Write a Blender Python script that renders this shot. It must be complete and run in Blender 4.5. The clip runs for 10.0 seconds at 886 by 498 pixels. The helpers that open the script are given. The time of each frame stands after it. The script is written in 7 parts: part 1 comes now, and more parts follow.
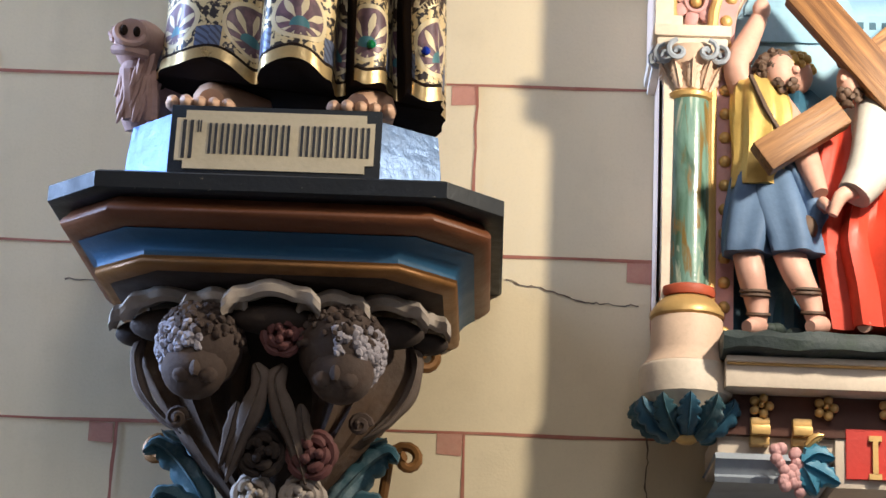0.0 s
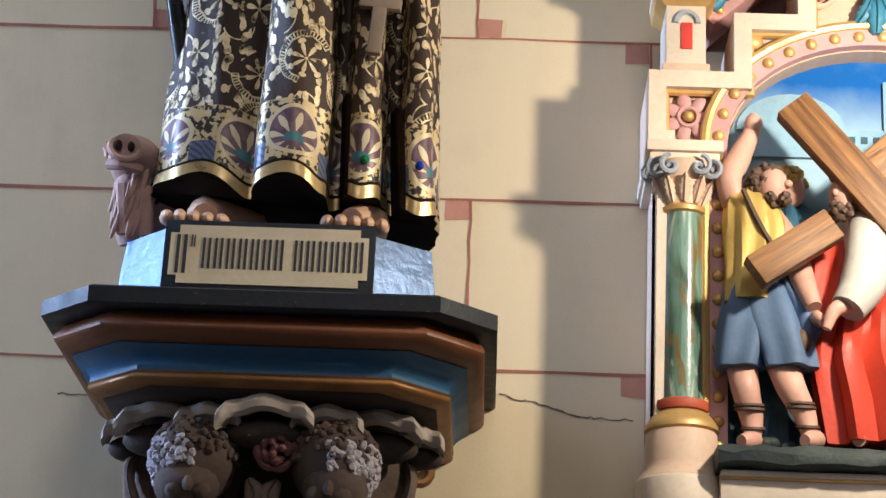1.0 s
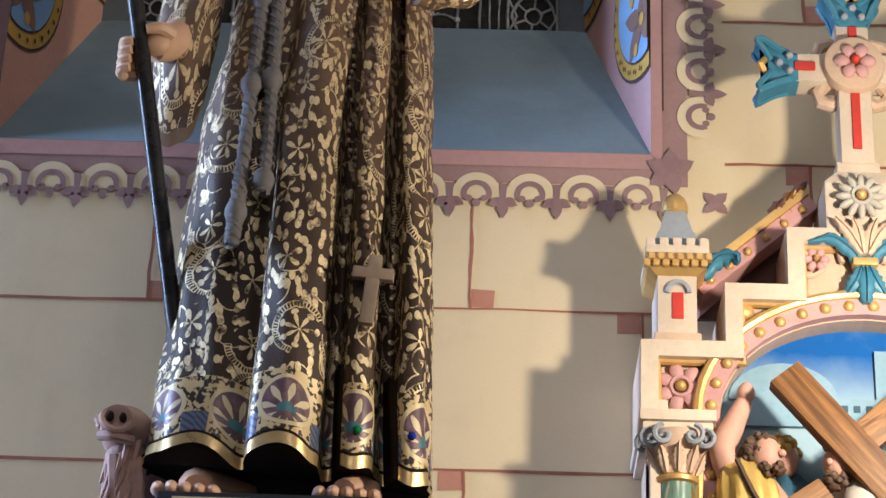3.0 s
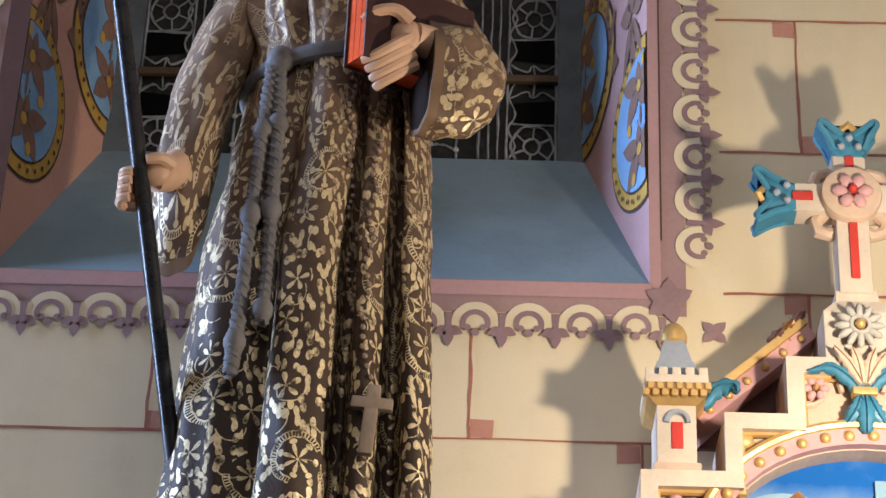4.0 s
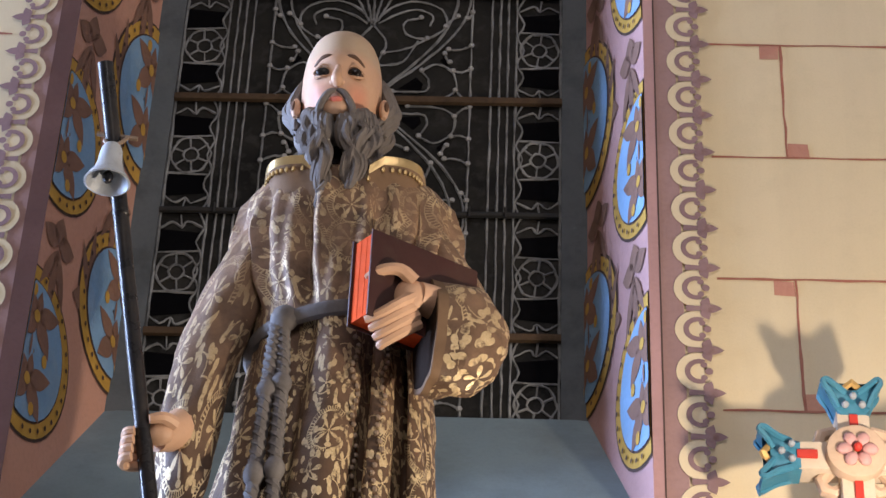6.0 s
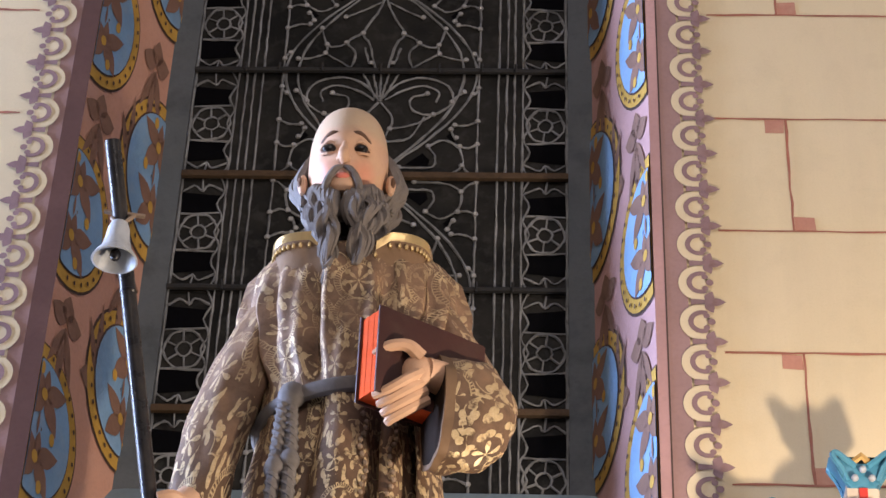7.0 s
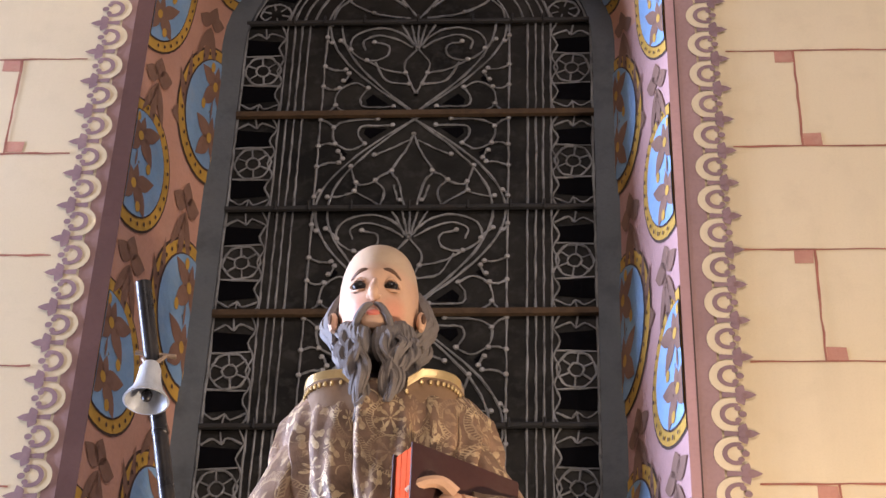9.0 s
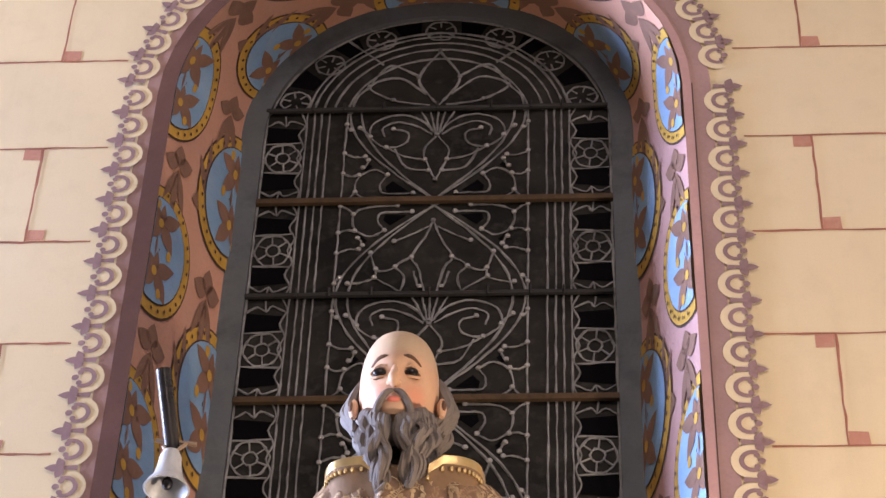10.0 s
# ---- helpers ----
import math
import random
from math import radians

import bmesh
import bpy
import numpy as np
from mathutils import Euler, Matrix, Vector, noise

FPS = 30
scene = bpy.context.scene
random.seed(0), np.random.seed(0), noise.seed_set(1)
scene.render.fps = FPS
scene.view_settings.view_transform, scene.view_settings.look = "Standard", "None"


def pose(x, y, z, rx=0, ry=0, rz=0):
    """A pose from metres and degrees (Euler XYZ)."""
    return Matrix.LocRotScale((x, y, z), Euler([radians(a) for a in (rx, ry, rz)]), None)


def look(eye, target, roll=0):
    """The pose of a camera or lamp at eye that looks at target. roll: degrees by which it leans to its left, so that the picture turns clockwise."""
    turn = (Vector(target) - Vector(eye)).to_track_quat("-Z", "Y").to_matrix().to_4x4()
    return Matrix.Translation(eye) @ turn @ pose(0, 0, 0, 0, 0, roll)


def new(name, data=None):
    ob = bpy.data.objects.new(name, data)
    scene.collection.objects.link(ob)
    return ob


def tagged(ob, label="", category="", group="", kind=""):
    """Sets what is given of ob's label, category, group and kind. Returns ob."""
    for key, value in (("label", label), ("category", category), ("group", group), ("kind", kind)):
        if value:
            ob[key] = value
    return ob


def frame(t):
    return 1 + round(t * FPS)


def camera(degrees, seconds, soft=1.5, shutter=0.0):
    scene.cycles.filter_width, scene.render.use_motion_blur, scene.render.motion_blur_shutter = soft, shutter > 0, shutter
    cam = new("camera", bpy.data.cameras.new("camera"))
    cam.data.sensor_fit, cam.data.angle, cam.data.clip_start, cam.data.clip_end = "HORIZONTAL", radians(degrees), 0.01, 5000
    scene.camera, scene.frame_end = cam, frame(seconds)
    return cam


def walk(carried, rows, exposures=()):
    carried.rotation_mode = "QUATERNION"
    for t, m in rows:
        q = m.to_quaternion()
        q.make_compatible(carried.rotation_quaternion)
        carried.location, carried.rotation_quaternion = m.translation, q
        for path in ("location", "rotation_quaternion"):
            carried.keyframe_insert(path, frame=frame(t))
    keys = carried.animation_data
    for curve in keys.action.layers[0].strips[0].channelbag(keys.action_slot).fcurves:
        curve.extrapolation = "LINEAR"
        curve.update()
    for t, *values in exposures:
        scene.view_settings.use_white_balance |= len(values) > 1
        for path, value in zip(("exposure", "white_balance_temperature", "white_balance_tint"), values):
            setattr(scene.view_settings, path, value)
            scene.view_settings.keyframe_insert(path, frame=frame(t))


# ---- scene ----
# ---- camera ----
cam = camera(22.18, 10.0, soft=1.5)
EYE = Vector((0.0, 0.0, 1.6))
# seconds, pitch, heading to the right, lean to the left
PATH = [
    (0.0, 16.23, -1.67, 2.48), (0.5, 17.44, -1.65, 2.44), (1.0, 19.13, -1.63, 2.40), (1.5, 20.72, -1.63, 2.33),
    (2.0, 22.44, -1.64, 2.28), (2.5, 24.25, -1.68, 2.29), (4.0, 29.25, -1.84, 2.29), (4.5, 30.96, -1.93, 2.33),
    (5.0, 32.78, -2.02, 2.33), (5.5, 34.46, -2.14, 2.39), (7.0, 37.70, -2.58, 2.22), (7.5, 38.48, -2.81, 2.12),
    (8.0, 39.24, -3.09, 2.05), (8.5, 40.12, -3.42, 2.05), (9.0, 41.11, -3.74, 2.02), (9.5, 42.28, -4.14, 2.10),
    (10.0, 43.27, -4.53, 2.23),
]


def aim(pitch, heading, lean):
    p, h = radians(pitch), radians(heading)
    way = Vector((math.sin(h) * math.cos(p), math.cos(h) * math.cos(p), math.sin(p)))
    return look(EYE, EYE + way, lean)


# seconds, stops, white balance
EXPOSURES = [(0.0, 0.20, 5720, 10.0), (1.0, -0.10, 5800, 11.5), (2.0, -0.30, 5880, 12.5), (4.0, -0.14, 5960, 13.0), (5.5, 0.08, 6080, 15.0), (7.0, 0.46, 6380, 19.0), (8.5, 0.62, 6650, 22.0), (10.0, 0.70, 6950, 25.0)]
walk(cam, [(t, aim(p, h, r)) for t, p, h, r in PATH], EXPOSURES)

# ---- light ----
world = bpy.data.worlds.new("world")
world.use_nodes = True
scene.world = world
world.node_tree.nodes["Background"].inputs[0].default_value = (0.75, 0.85, 1.0, 1)
world.node_tree.nodes["Background"].inputs[1].default_value = 0.25


def lamp(name, kind, place, target, energy, colour, size=0.1, size_y=None):
    data = bpy.data.lights.new(name, kind)
    data.energy, data.color = energy, colour
    if kind == "AREA":
        data.size = size
        if size_y:
            data.shape, data.size_y = "RECTANGLE", size_y
    else:
        data.shadow_soft_size = size
    ob = new(name, data)
    ob.matrix_world = look(place, target)
    return ob


LAMP = Vector((0.74, 2.56, 2.91))
lamp("votive_spot", "POINT", LAMP, (0, 3.4, 3), 52.0, (1.0, 0.84, 0.60), 0.03)
lamp("west_window_light", "AREA", (-3.9, 3.06, 4.2), (0.0, 3.14, 4.2), 430.0, (0.50, 0.67, 1.0), 0.7, 3.6)
# added fill hung inside the room for general brightness, no window at its place
lamp("south_fill_light", "AREA", (0.6, -3.5, 6.6), (0.0, 3.4, 3.6), 95.0, (1.0, 0.91, 0.82), 2.2, 3.0)

# ---- building helpers ----
TAU = 2 * math.pi


def thing(name, place, label, category, group="", kind=""):
    ob = new(name)
    ob.empty_display_size = 0.05
    ob.matrix_world = Matrix.Translation(place)
    return tagged(ob, label, category, group, kind)


def origin(ob):
    m = Matrix.Identity(4)
    while ob is not None:
        m = ob.matrix_basis @ m
        ob = ob.parent
    return m


def mesh_of(name, bm, mats, smooth=True):
    bmesh.ops.recalc_face_normals(bm, faces=bm.faces[:])
    me = bpy.data.meshes.new(name)
    bm.to_mesh(me)
    bm.free()
    for m in (mats if isinstance(mats, (list, tuple)) else [mats]):
        me.materials.append(m)
    me.polygons.foreach_set("use_smooth", [smooth] * len(me.polygons))
    if smooth:
        me.set_sharp_from_angle(angle=radians(42))
    return me


def part(name, bm, mats, parent=None, label="", smooth=True):
    """Link a bmesh in world coordinates as one mesh object under a thing or a part."""
    if parent is not None:
        bmesh.ops.transform(bm, matrix=origin(parent).inverted(), verts=bm.verts[:])
    ob = new(name, mesh_of(name, bm, mats, smooth))
    if parent is not None:
        ob.parent = parent
    return tagged(ob, label)


def solo(name, bm, mats, label, category, kind="", smooth=True, group=""):
    return tagged(part(name, bm, mats, None, "", smooth), label, category, group, kind)


def B():
    return bmesh.new()


def face(bm, vs, mi=0):
    try:
        f = bm.faces.new(vs)
        f.material_index = mi
        return f
    except ValueError:
        return None


def box(bm, lo, hi, bev=0.0, mi=0, m=None):
    vs = [bm.verts.new((x, y, z)) for x in (lo[0], hi[0]) for y in (lo[1], hi[1]) for z in (lo[2], hi[2])]
    fs = []
    for q in ((0, 1, 3, 2), (4, 6, 7, 5), (0, 4, 5, 1), (2, 3, 7, 6), (0, 2, 6, 4), (1, 5, 7, 3)):
        fs.append(face(bm, [vs[i] for i in q], mi))
    if m is not None:
        bmesh.ops.transform(bm, matrix=m, verts=vs)
    if bev:
        es = list({e for f in fs for e in f.edges})
        bmesh.ops.bevel(bm, geom=es, offset=bev, segments=2, affect="EDGES", profile=0.6, material=mi)
    return vs


def prism(bm, outline, y0, y1, mi=0, mi_side=None, bev=0.0):
    """A flat outline of (x, z) made solid from y0 (front) to y1."""
    a = [bm.verts.new((x, y0, z)) for x, z in outline]
    b = [bm.verts.new((x, y1, z)) for x, z in outline]
    n = len(a)
    fr = face(bm, a, mi)
    face(bm, b[::-1], mi)
    side = mi if mi_side is None else mi_side
    for i in range(n):
        face(bm, (a[i], b[i], b[(i + 1) % n], a[(i + 1) % n]), side)
    if bev and fr:
        bmesh.ops.bevel(bm, geom=list(fr.edges), offset=bev, segments=2, affect="EDGES", profile=0.5, material=mi)
    return a + b


def loft(bm, rings, closed=True, caps=True, mi=0, uv=None):
    """Rings of points joined by quads; mi may be a function of (ring, segment)."""
    vs = [[bm.verts.new(p) for p in ring] for ring in rings]
    lay = bm.loops.layers.uv.verify() if uv else None
    for j in range(len(vs) - 1):
        n = len(vs[j])
        for i in range(n if closed else n - 1):
            k = (i + 1) % n
            f = face(bm, (vs[j][i], vs[j][k], vs[j + 1][k], vs[j + 1][i]), mi(j, i) if callable(mi) else mi)
            if f and lay:
                for lp, (jj, ii) in zip(f.loops, ((j, i), (j, i + 1), (j + 1, i + 1), (j + 1, i))):
                    lp[lay].uv = uv(jj, ii)
    if caps and closed:
        face(bm, vs[0][::-1], mi(0, 0) if callable(mi) else mi)
        face(bm, vs[-1], mi(len(vs) - 2, 0) if callable(mi) else mi)
    return vs


def lathe(bm, profile, cx, cy, n=20, mi=0, squash=1.0, a0=0.0, a1=TAU):
    """Profile of (radius, z) turned round the vertical at cx, cy."""
    full = abs(a1 - a0 - TAU) < 1e-6
    cnt = n if full else n + 1
    rings = [[(cx + r * math.cos(a0 + (a1 - a0) * i / n), cy + squash * r * math.sin(a0 + (a1 - a0) * i / n), z) for i in range(cnt)] for r, z in profile]
    return loft(bm, rings, full, full, mi)


def ball(bm, c, r, u=14, v=9, mi=0, m=None):
    """An ellipsoid; r is a number or three radii."""
    r = (r, r, r) if isinstance(r, (int, float)) else r
    rings = []
    for j in range(1, v):
        p = math.pi * j / v
        rings.append([Vector((r[0] * math.sin(p) * math.cos(TAU * i / u), r[1] * math.sin(p) * math.sin(TAU * i / u), r[2] * math.cos(p))) for i in range(u)])
    if m is not None:
        rings = [[m @ q for q in g] for g in rings]
    rings = [[q + Vector(c) for q in g] for g in rings]
    return loft(bm, rings, True, True, mi)


def tube(bm, pts, r, n=8, mi=0, closed=False, squash=None, caps=True):
    """A round bar along points; r is a number or one for each point."""
    pts = [Vector(p) for p in pts]
    cnt = len(pts)
    rs = [r] * cnt if isinstance(r, (int, float)) else r
    rings, side = [], None
    for i, p in enumerate(pts):
        a = pts[i - 1] if (i or closed) else p
        b = pts[(i + 1) % cnt] if (i + 1 < cnt or closed) else p
        t = (b - a).normalized()
        if side is None:
            ref = Vector((0, 1, 0)) if abs(t.y) < 0.9 else Vector((1, 0, 0))
            side = t.cross(ref).normalized()
        side = (side - t * side.dot(t)).normalized()
        up = t.cross(side)
        rings.append([p + rs[i] * (math.cos(TAU * k / n) * side + (squash or 1.0) * math.sin(TAU * k / n) * up) for k in range(n)])
    if closed:
        rings.append(rings[0])
        vs = [[bm.verts.new(q) for q in g] for g in rings[:-1]]
        vs.append(vs[0])
        for j in range(cnt):
            for k in range(n):
                face(bm, (vs[j][k], vs[j][(k + 1) % n], vs[j + 1][(k + 1) % n], vs[j + 1][k]), mi)
        return
    loft(bm, rings, True, caps, mi)


def arc(cx, cz, r, a0, a1, n, y=0.0, rz=None):
    """Points on a circle in the wall's plane, angles in degrees."""
    return [Vector((cx + r * math.cos(radians(a0 + (a1 - a0) * i / n)), y, cz + (rz or r) * math.sin(radians(a0 + (a1 - a0) * i / n)))) for i in range(n + 1)]


def bend(points, steps=6):
    """A smooth line through points."""
    p = [Vector(q) for q in points]
    p = [2 * p[0] - p[1]] + p + [2 * p[-1] - p[-2]]
    out = []
    for i in range(1, len(p) - 2):
        for s in range(steps):
            t = s / steps
            out.append(0.5 * ((2 * p[i]) + (p[i + 1] - p[i - 1]) * t + (2 * p[i - 1] - 5 * p[i] + 4 * p[i + 1] - p[i + 2]) * t * t + (3 * p[i] - p[i - 1] - 3 * p[i + 1] + p[i + 2]) * t ** 3))
    return out + [p[-2]]


def strip(bm, pts, w, y, mi=0, th=0.0012):
    """A flat painted line in the wall's plane through points of (x, z); w may taper."""
    pts = [Vector((p[0], p[1])) for p in pts]
    ws = [w] * len(pts) if isinstance(w, (int, float)) else w
    L, R = [], []
    for i, p in enumerate(pts):
        t = (pts[min(i + 1, len(pts) - 1)] - pts[max(i - 1, 0)]).normalized()
        nrm = Vector((-t.y, t.x)) * ws[i] / 2
        L.append(bm.verts.new((p.x + nrm.x, y - th, p.y + nrm.y)))
        R.append(bm.verts.new((p.x - nrm.x, y - th, p.y - nrm.y)))
    for i in range(len(pts) - 1):
        face(bm, (L[i], R[i], R[i + 1], L[i + 1]), mi)


def flat(bm, pts, y, mi=0):
    """A flat painted shape of (x, z) points."""
    face(bm, [bm.verts.new((p[0], y, p[1])) for p in pts], mi)


def oval(cx, cz, a, b, n=20, turn=0.0):
    c, s = math.cos(turn), math.sin(turn)
    return [(cx + a * math.cos(TAU * i / n) * c - b * math.sin(TAU * i / n) * s, cz + a * math.cos(TAU * i / n) * s + b * math.sin(TAU * i / n) * c) for i in range(n)]


def leaf(cx, cz, length, width, turn, n=6):
    """A pointed leaf outline from its foot at (cx, cz)."""
    pts = []
    for i in range(n + 1):
        t = i / n
        pts.append((t * length, width * math.sin(math.pi * t ** 0.8) / 2))
    for i in range(n - 1, 0, -1):
        t = i / n
        pts.append((t * length, -width * math.sin(math.pi * t ** 0.8) / 2))
    c, s = math.cos(turn), math.sin(turn)
    return [(cx + x * c - z * s, cz + x * s + z * c) for x, z in pts]


# ---- materials ----
class Nodes:
    """Short hand for a node tree."""

    def __init__(self, name):
        self.mat = bpy.data.materials.new(name)
        self.mat.use_nodes = True
        self.t = self.mat.node_tree
        self.bsdf = self.t.nodes["Principled BSDF"]

    def add(self, kind, inputs=(), **props):
        n = self.t.nodes.new(kind)
        for k, v in props.items():
            setattr(n, k, v)
        for k, v in dict(inputs).items():
            if isinstance(v, bpy.types.NodeSocket):
                self.t.links.new(v, n.inputs[k])
            else:
                n.inputs[k].default_value = v
        return n

    def math(self, op, a, b=0.0, c=0.0):
        return self.add("ShaderNodeMath", {0: a, 1: b, 2: c}, operation=op).outputs[0]

    def mix(self, fac, a, b):
        return self.add("ShaderNodeMix", {0: fac, 6: a, 7: b}, data_type="RGBA").outputs[2]

    def noise(self, scale, detail=4.0, rough=0.55, vec=None, dist=0.0):
        ins = {"Scale": scale, "Detail": detail, "Roughness": rough, "Distortion": dist}
        ins["Vector"] = vec if vec is not None else self.coord
        return self.add("ShaderNodeTexNoise", ins).outputs[0]

    @property
    def coord(self):
        return self.add("ShaderNodeNewGeometry").outputs["Position"]

    def ramp(self, fac, lo, hi):
        return self.add("ShaderNodeMapRange", {0: fac, 1: lo, 2: hi}).outputs[0]

    def put(self, **sockets):
        for k, v in sockets.items():
            s = self.bsdf.inputs[k.replace("_", " ")]
            if isinstance(v, bpy.types.NodeSocket):
                self.t.links.new(v, s)
            else:
                s.default_value = v

    def bump(self, height, strength, distance=0.004):
        self.t.links.new(self.add("ShaderNodeBump", {"Strength": strength, "Distance": distance, "Height": height}).outputs[0], self.bsdf.inputs["Normal"])


def c4(c):
    return (c[0], c[1], c[2], 1.0)


def shade(c, k):
    return (min(c[0] * k, 1), min(c[1] * k, 1), min(c[2] * k, 1), 1.0)


def paint(name, colour, rough=0.55, metal=0.0, dirt=0.35, dirt_colour=(0.10, 0.075, 0.055), scale=9.0, bump=0.25, fine=120.0, chips=0.0, chip_colour=(0.55, 0.47, 0.36), vary=0.18, spec=0.32):
    """Old oil paint or gilding on plaster: broad tone shifts, grime, fine brushed relief and a few chips."""
    n = Nodes(name)
    big, mid, small = n.noise(scale * 0.35, 3), n.noise(scale, 6, 0.62), n.noise(fine, 3)
    col = n.mix(n.ramp(big, 0.3, 0.7), shade(colour, 1 - vary), shade(colour, 1 + vary * 0.7))
    col = n.mix(n.math("MULTIPLY", n.ramp(mid, 0.50, 0.78), dirt), col, c4(dirt_colour))
    col = n.mix(n.math("MULTIPLY", n.ramp(small, 0.45, 0.8), 0.22), col, shade(colour, 0.55))
    if chips:
        col = n.mix(n.math("MULTIPLY", n.ramp(n.noise(scale * 5, 5, 0.7), 0.68, 0.70), chips), col, c4(chip_colour))
    n.put(Base_Color=col, Metallic=metal, Specular_IOR_Level=spec, Roughness=n.add("ShaderNodeMapRange", {0: mid, 1: 0.3, 2: 0.75, 3: rough - 0.10, 4: min(rough + 0.18, 1)}).outputs[0])
    n.bump(n.math("ADD", n.math("MULTIPLY", mid, 0.7), n.math("MULTIPLY", small, 0.4)), bump)
    return n.mat


def plaster(name, colour, warm, stain):
    """Distempered plaster with clouds, streaks and a fine trowelled grain."""
    n = Nodes(name)
    pos = n.coord
    big = n.noise(1.3, 4, 0.5, pos)
    streak = n.noise(1.0, 5, 0.6, n.add("ShaderNodeMapping", {0: pos, 3: (9.0, 9.0, 0.9)}).outputs[0])
    mid, fine = n.noise(14, 6, 0.6, pos), n.noise(210, 4, 0.6, pos)
    col = n.mix(n.ramp(big, 0.35, 0.68), c4(colour), c4(warm))
    col = n.mix(n.math("MULTIPLY", n.ramp(streak, 0.5, 0.78), 0.22), col, c4(stain))
    col = n.mix(n.math("MULTIPLY", n.ramp(mid, 0.52, 0.76), 0.20), col, shade(colour, 0.72))
    col = n.mix(n.math("MULTIPLY", n.ramp(fine, 0.5, 0.75), 0.10), col, shade(stain, 0.8))
    n.put(Base_Color=col, Roughness=0.82)
    n.bump(n.math("ADD", n.math("MULTIPLY", mid, 0.8), n.math("MULTIPLY", fine, 0.35)), 0.28, 0.003)
    return n.mat


M = {}
M["wall"] = plaster("cream_distemper", (0.67, 0.540, 0.335), (0.71, 0.585, 0.385), (0.46, 0.36, 0.22))
M["bare"] = plaster("room_plaster", (0.50, 0.44, 0.35), (0.54, 0.48, 0.38), (0.4, 0.34, 0.26))
M["paving"] = plaster("dark_paving", (0.10, 0.088, 0.075), (0.13, 0.115, 0.10), (0.06, 0.052, 0.045))
M["joint"] = paint("red_joint_paint", (0.36, 0.13, 0.085), 0.8, dirt=0.25, dirt_colour=(0.60, 0.48, 0.33), scale=22, vary=0.25)
M["accent"] = paint("faded_red_paint", (0.50, 0.235, 0.165), 0.8, dirt=0.35, dirt_colour=(0.62, 0.47, 0.33), scale=20)
M["purple"] = paint("mauve_distemper", (0.35, 0.215, 0.20), 0.8, dirt=0.35, dirt_colour=(0.42, 0.27, 0.24), scale=10)
# pink of the border stripes; on the right reveal it carries blue side light
M["lilac"] = paint("pink_and_side_lit_distemper", (0.50, 0.29, 0.27), 0.8, dirt=0.3, dirt_colour=(0.38, 0.22, 0.21), scale=7)
M["motif"] = paint("dark_mauve_stencil", (0.27, 0.165, 0.165), 0.8, dirt=0.3, dirt_colour=(0.42, 0.30, 0.25), scale=24)
M["reveal"] = paint("salmon_distemper", (0.53, 0.28, 0.20), 0.8, dirt=0.35, dirt_colour=(0.50, 0.33, 0.28), scale=6)
M["sill"] = paint("slate_blue_paint", (0.20, 0.27, 0.31), 0.65, dirt=0.5, dirt_colour=(0.11, 0.12, 0.125), scale=5, bump=0.35)
M["o_yellow"] = paint("ochre_stencil", (0.52, 0.30, 0.055), 0.75, dirt=0.25, scale=20)
M["o_blue"] = paint("sky_blue_stencil", (0.20, 0.345, 0.53), 0.75, dirt=0.5, dirt_colour=(0.33, 0.37, 0.40), scale=16)
M["o_brown"] = paint("leaf_brown_stencil", (0.22, 0.12, 0.085), 0.75, dirt=0.3, dirt_colour=(0.36, 0.22, 0.15), scale=20)
M["brown_band"] = paint("dark_brown_band", (0.115, 0.052, 0.040), 0.8, dirt=0.3, dirt_colour=(0.22, 0.12, 0.10), scale=10)
M["o_dark"] = paint("outline_brown", (0.085, 0.05, 0.04), 0.8, scale=20)
M["crack"] = paint("crack_shadow", (0.16, 0.115, 0.08), 0.95, scale=30)

# ---- the wall with its window recess ----
W = 3.4              # front of the wall
CX = -0.321          # middle of the window
HALF, SPRING = 0.567, 5.30       # opening at the wall's face
SILL = 3.446
BACK = 3.72          # plane of the glazing
IH, ISPRING, ISILL = 0.466, 5.508, 3.885   # opening at the glazing


def mouth(half, spring, sill, n=24):
    """Outline of an arched opening, from the lower left corner up and over to the lower right one."""
    pts = [(CX - half, sill + (spring - sill) * i / 12) for i in range(12)]
    pts += [(CX - half * math.cos(math.pi * i / n), spring + half * math.sin(math.pi * i / n)) for i in range(n + 1)]
    pts += [(CX + half, spring - (spring - sill) * i / 12) for i in range(1, 13)]
    return pts


def pierced(bm, outline, lo, hi, y, mi=0):
    """A flat wall face between two corners of (x, z), round an opening."""
    vs = [bm.verts.new((x, y, z)) for x, z in outline]
    out = [bm.verts.new((x, y, z)) for x, z in (lo, (lo[0], hi[1]), hi, (hi[0], lo[1]))]
    es = [bm.edges.new((vs[i], vs[(i + 1) % len(vs)])) for i in range(len(vs))]
    es += [bm.edges.new((out[i], out[(i + 1) % 4])) for i in range(4)]
    bmesh.ops.triangle_fill(bm, use_beauty=True, use_dissolve=False, edges=es, normal=(0, -1, 0))


bm = B()
front, back = mouth(HALF, SPRING, SILL), mouth(IH, ISPRING, ISILL)
pierced(bm, front, (-4.0, 0.0), (4.0, 8.0), W)
pierced(bm, back, (-4.0, 0.0), (4.0, 8.0), W + 0.75)
loft(bm, [[(x, BACK + 0.02, z) for x, z in back], [(x, W + 0.75, z) for x, z in back]], True, False)
wall_north = solo("wall_north", bm, M["wall"], "cream distempered church wall painted with mock stone joints", "wall", "structure", False)

# splayed sides, arch and sill of the recess, built as surfaces with their own depth behind them
rings = [[Vector((x, W, z)) for x, z in front], [Vector((x, BACK, z)) for x, z in back]]


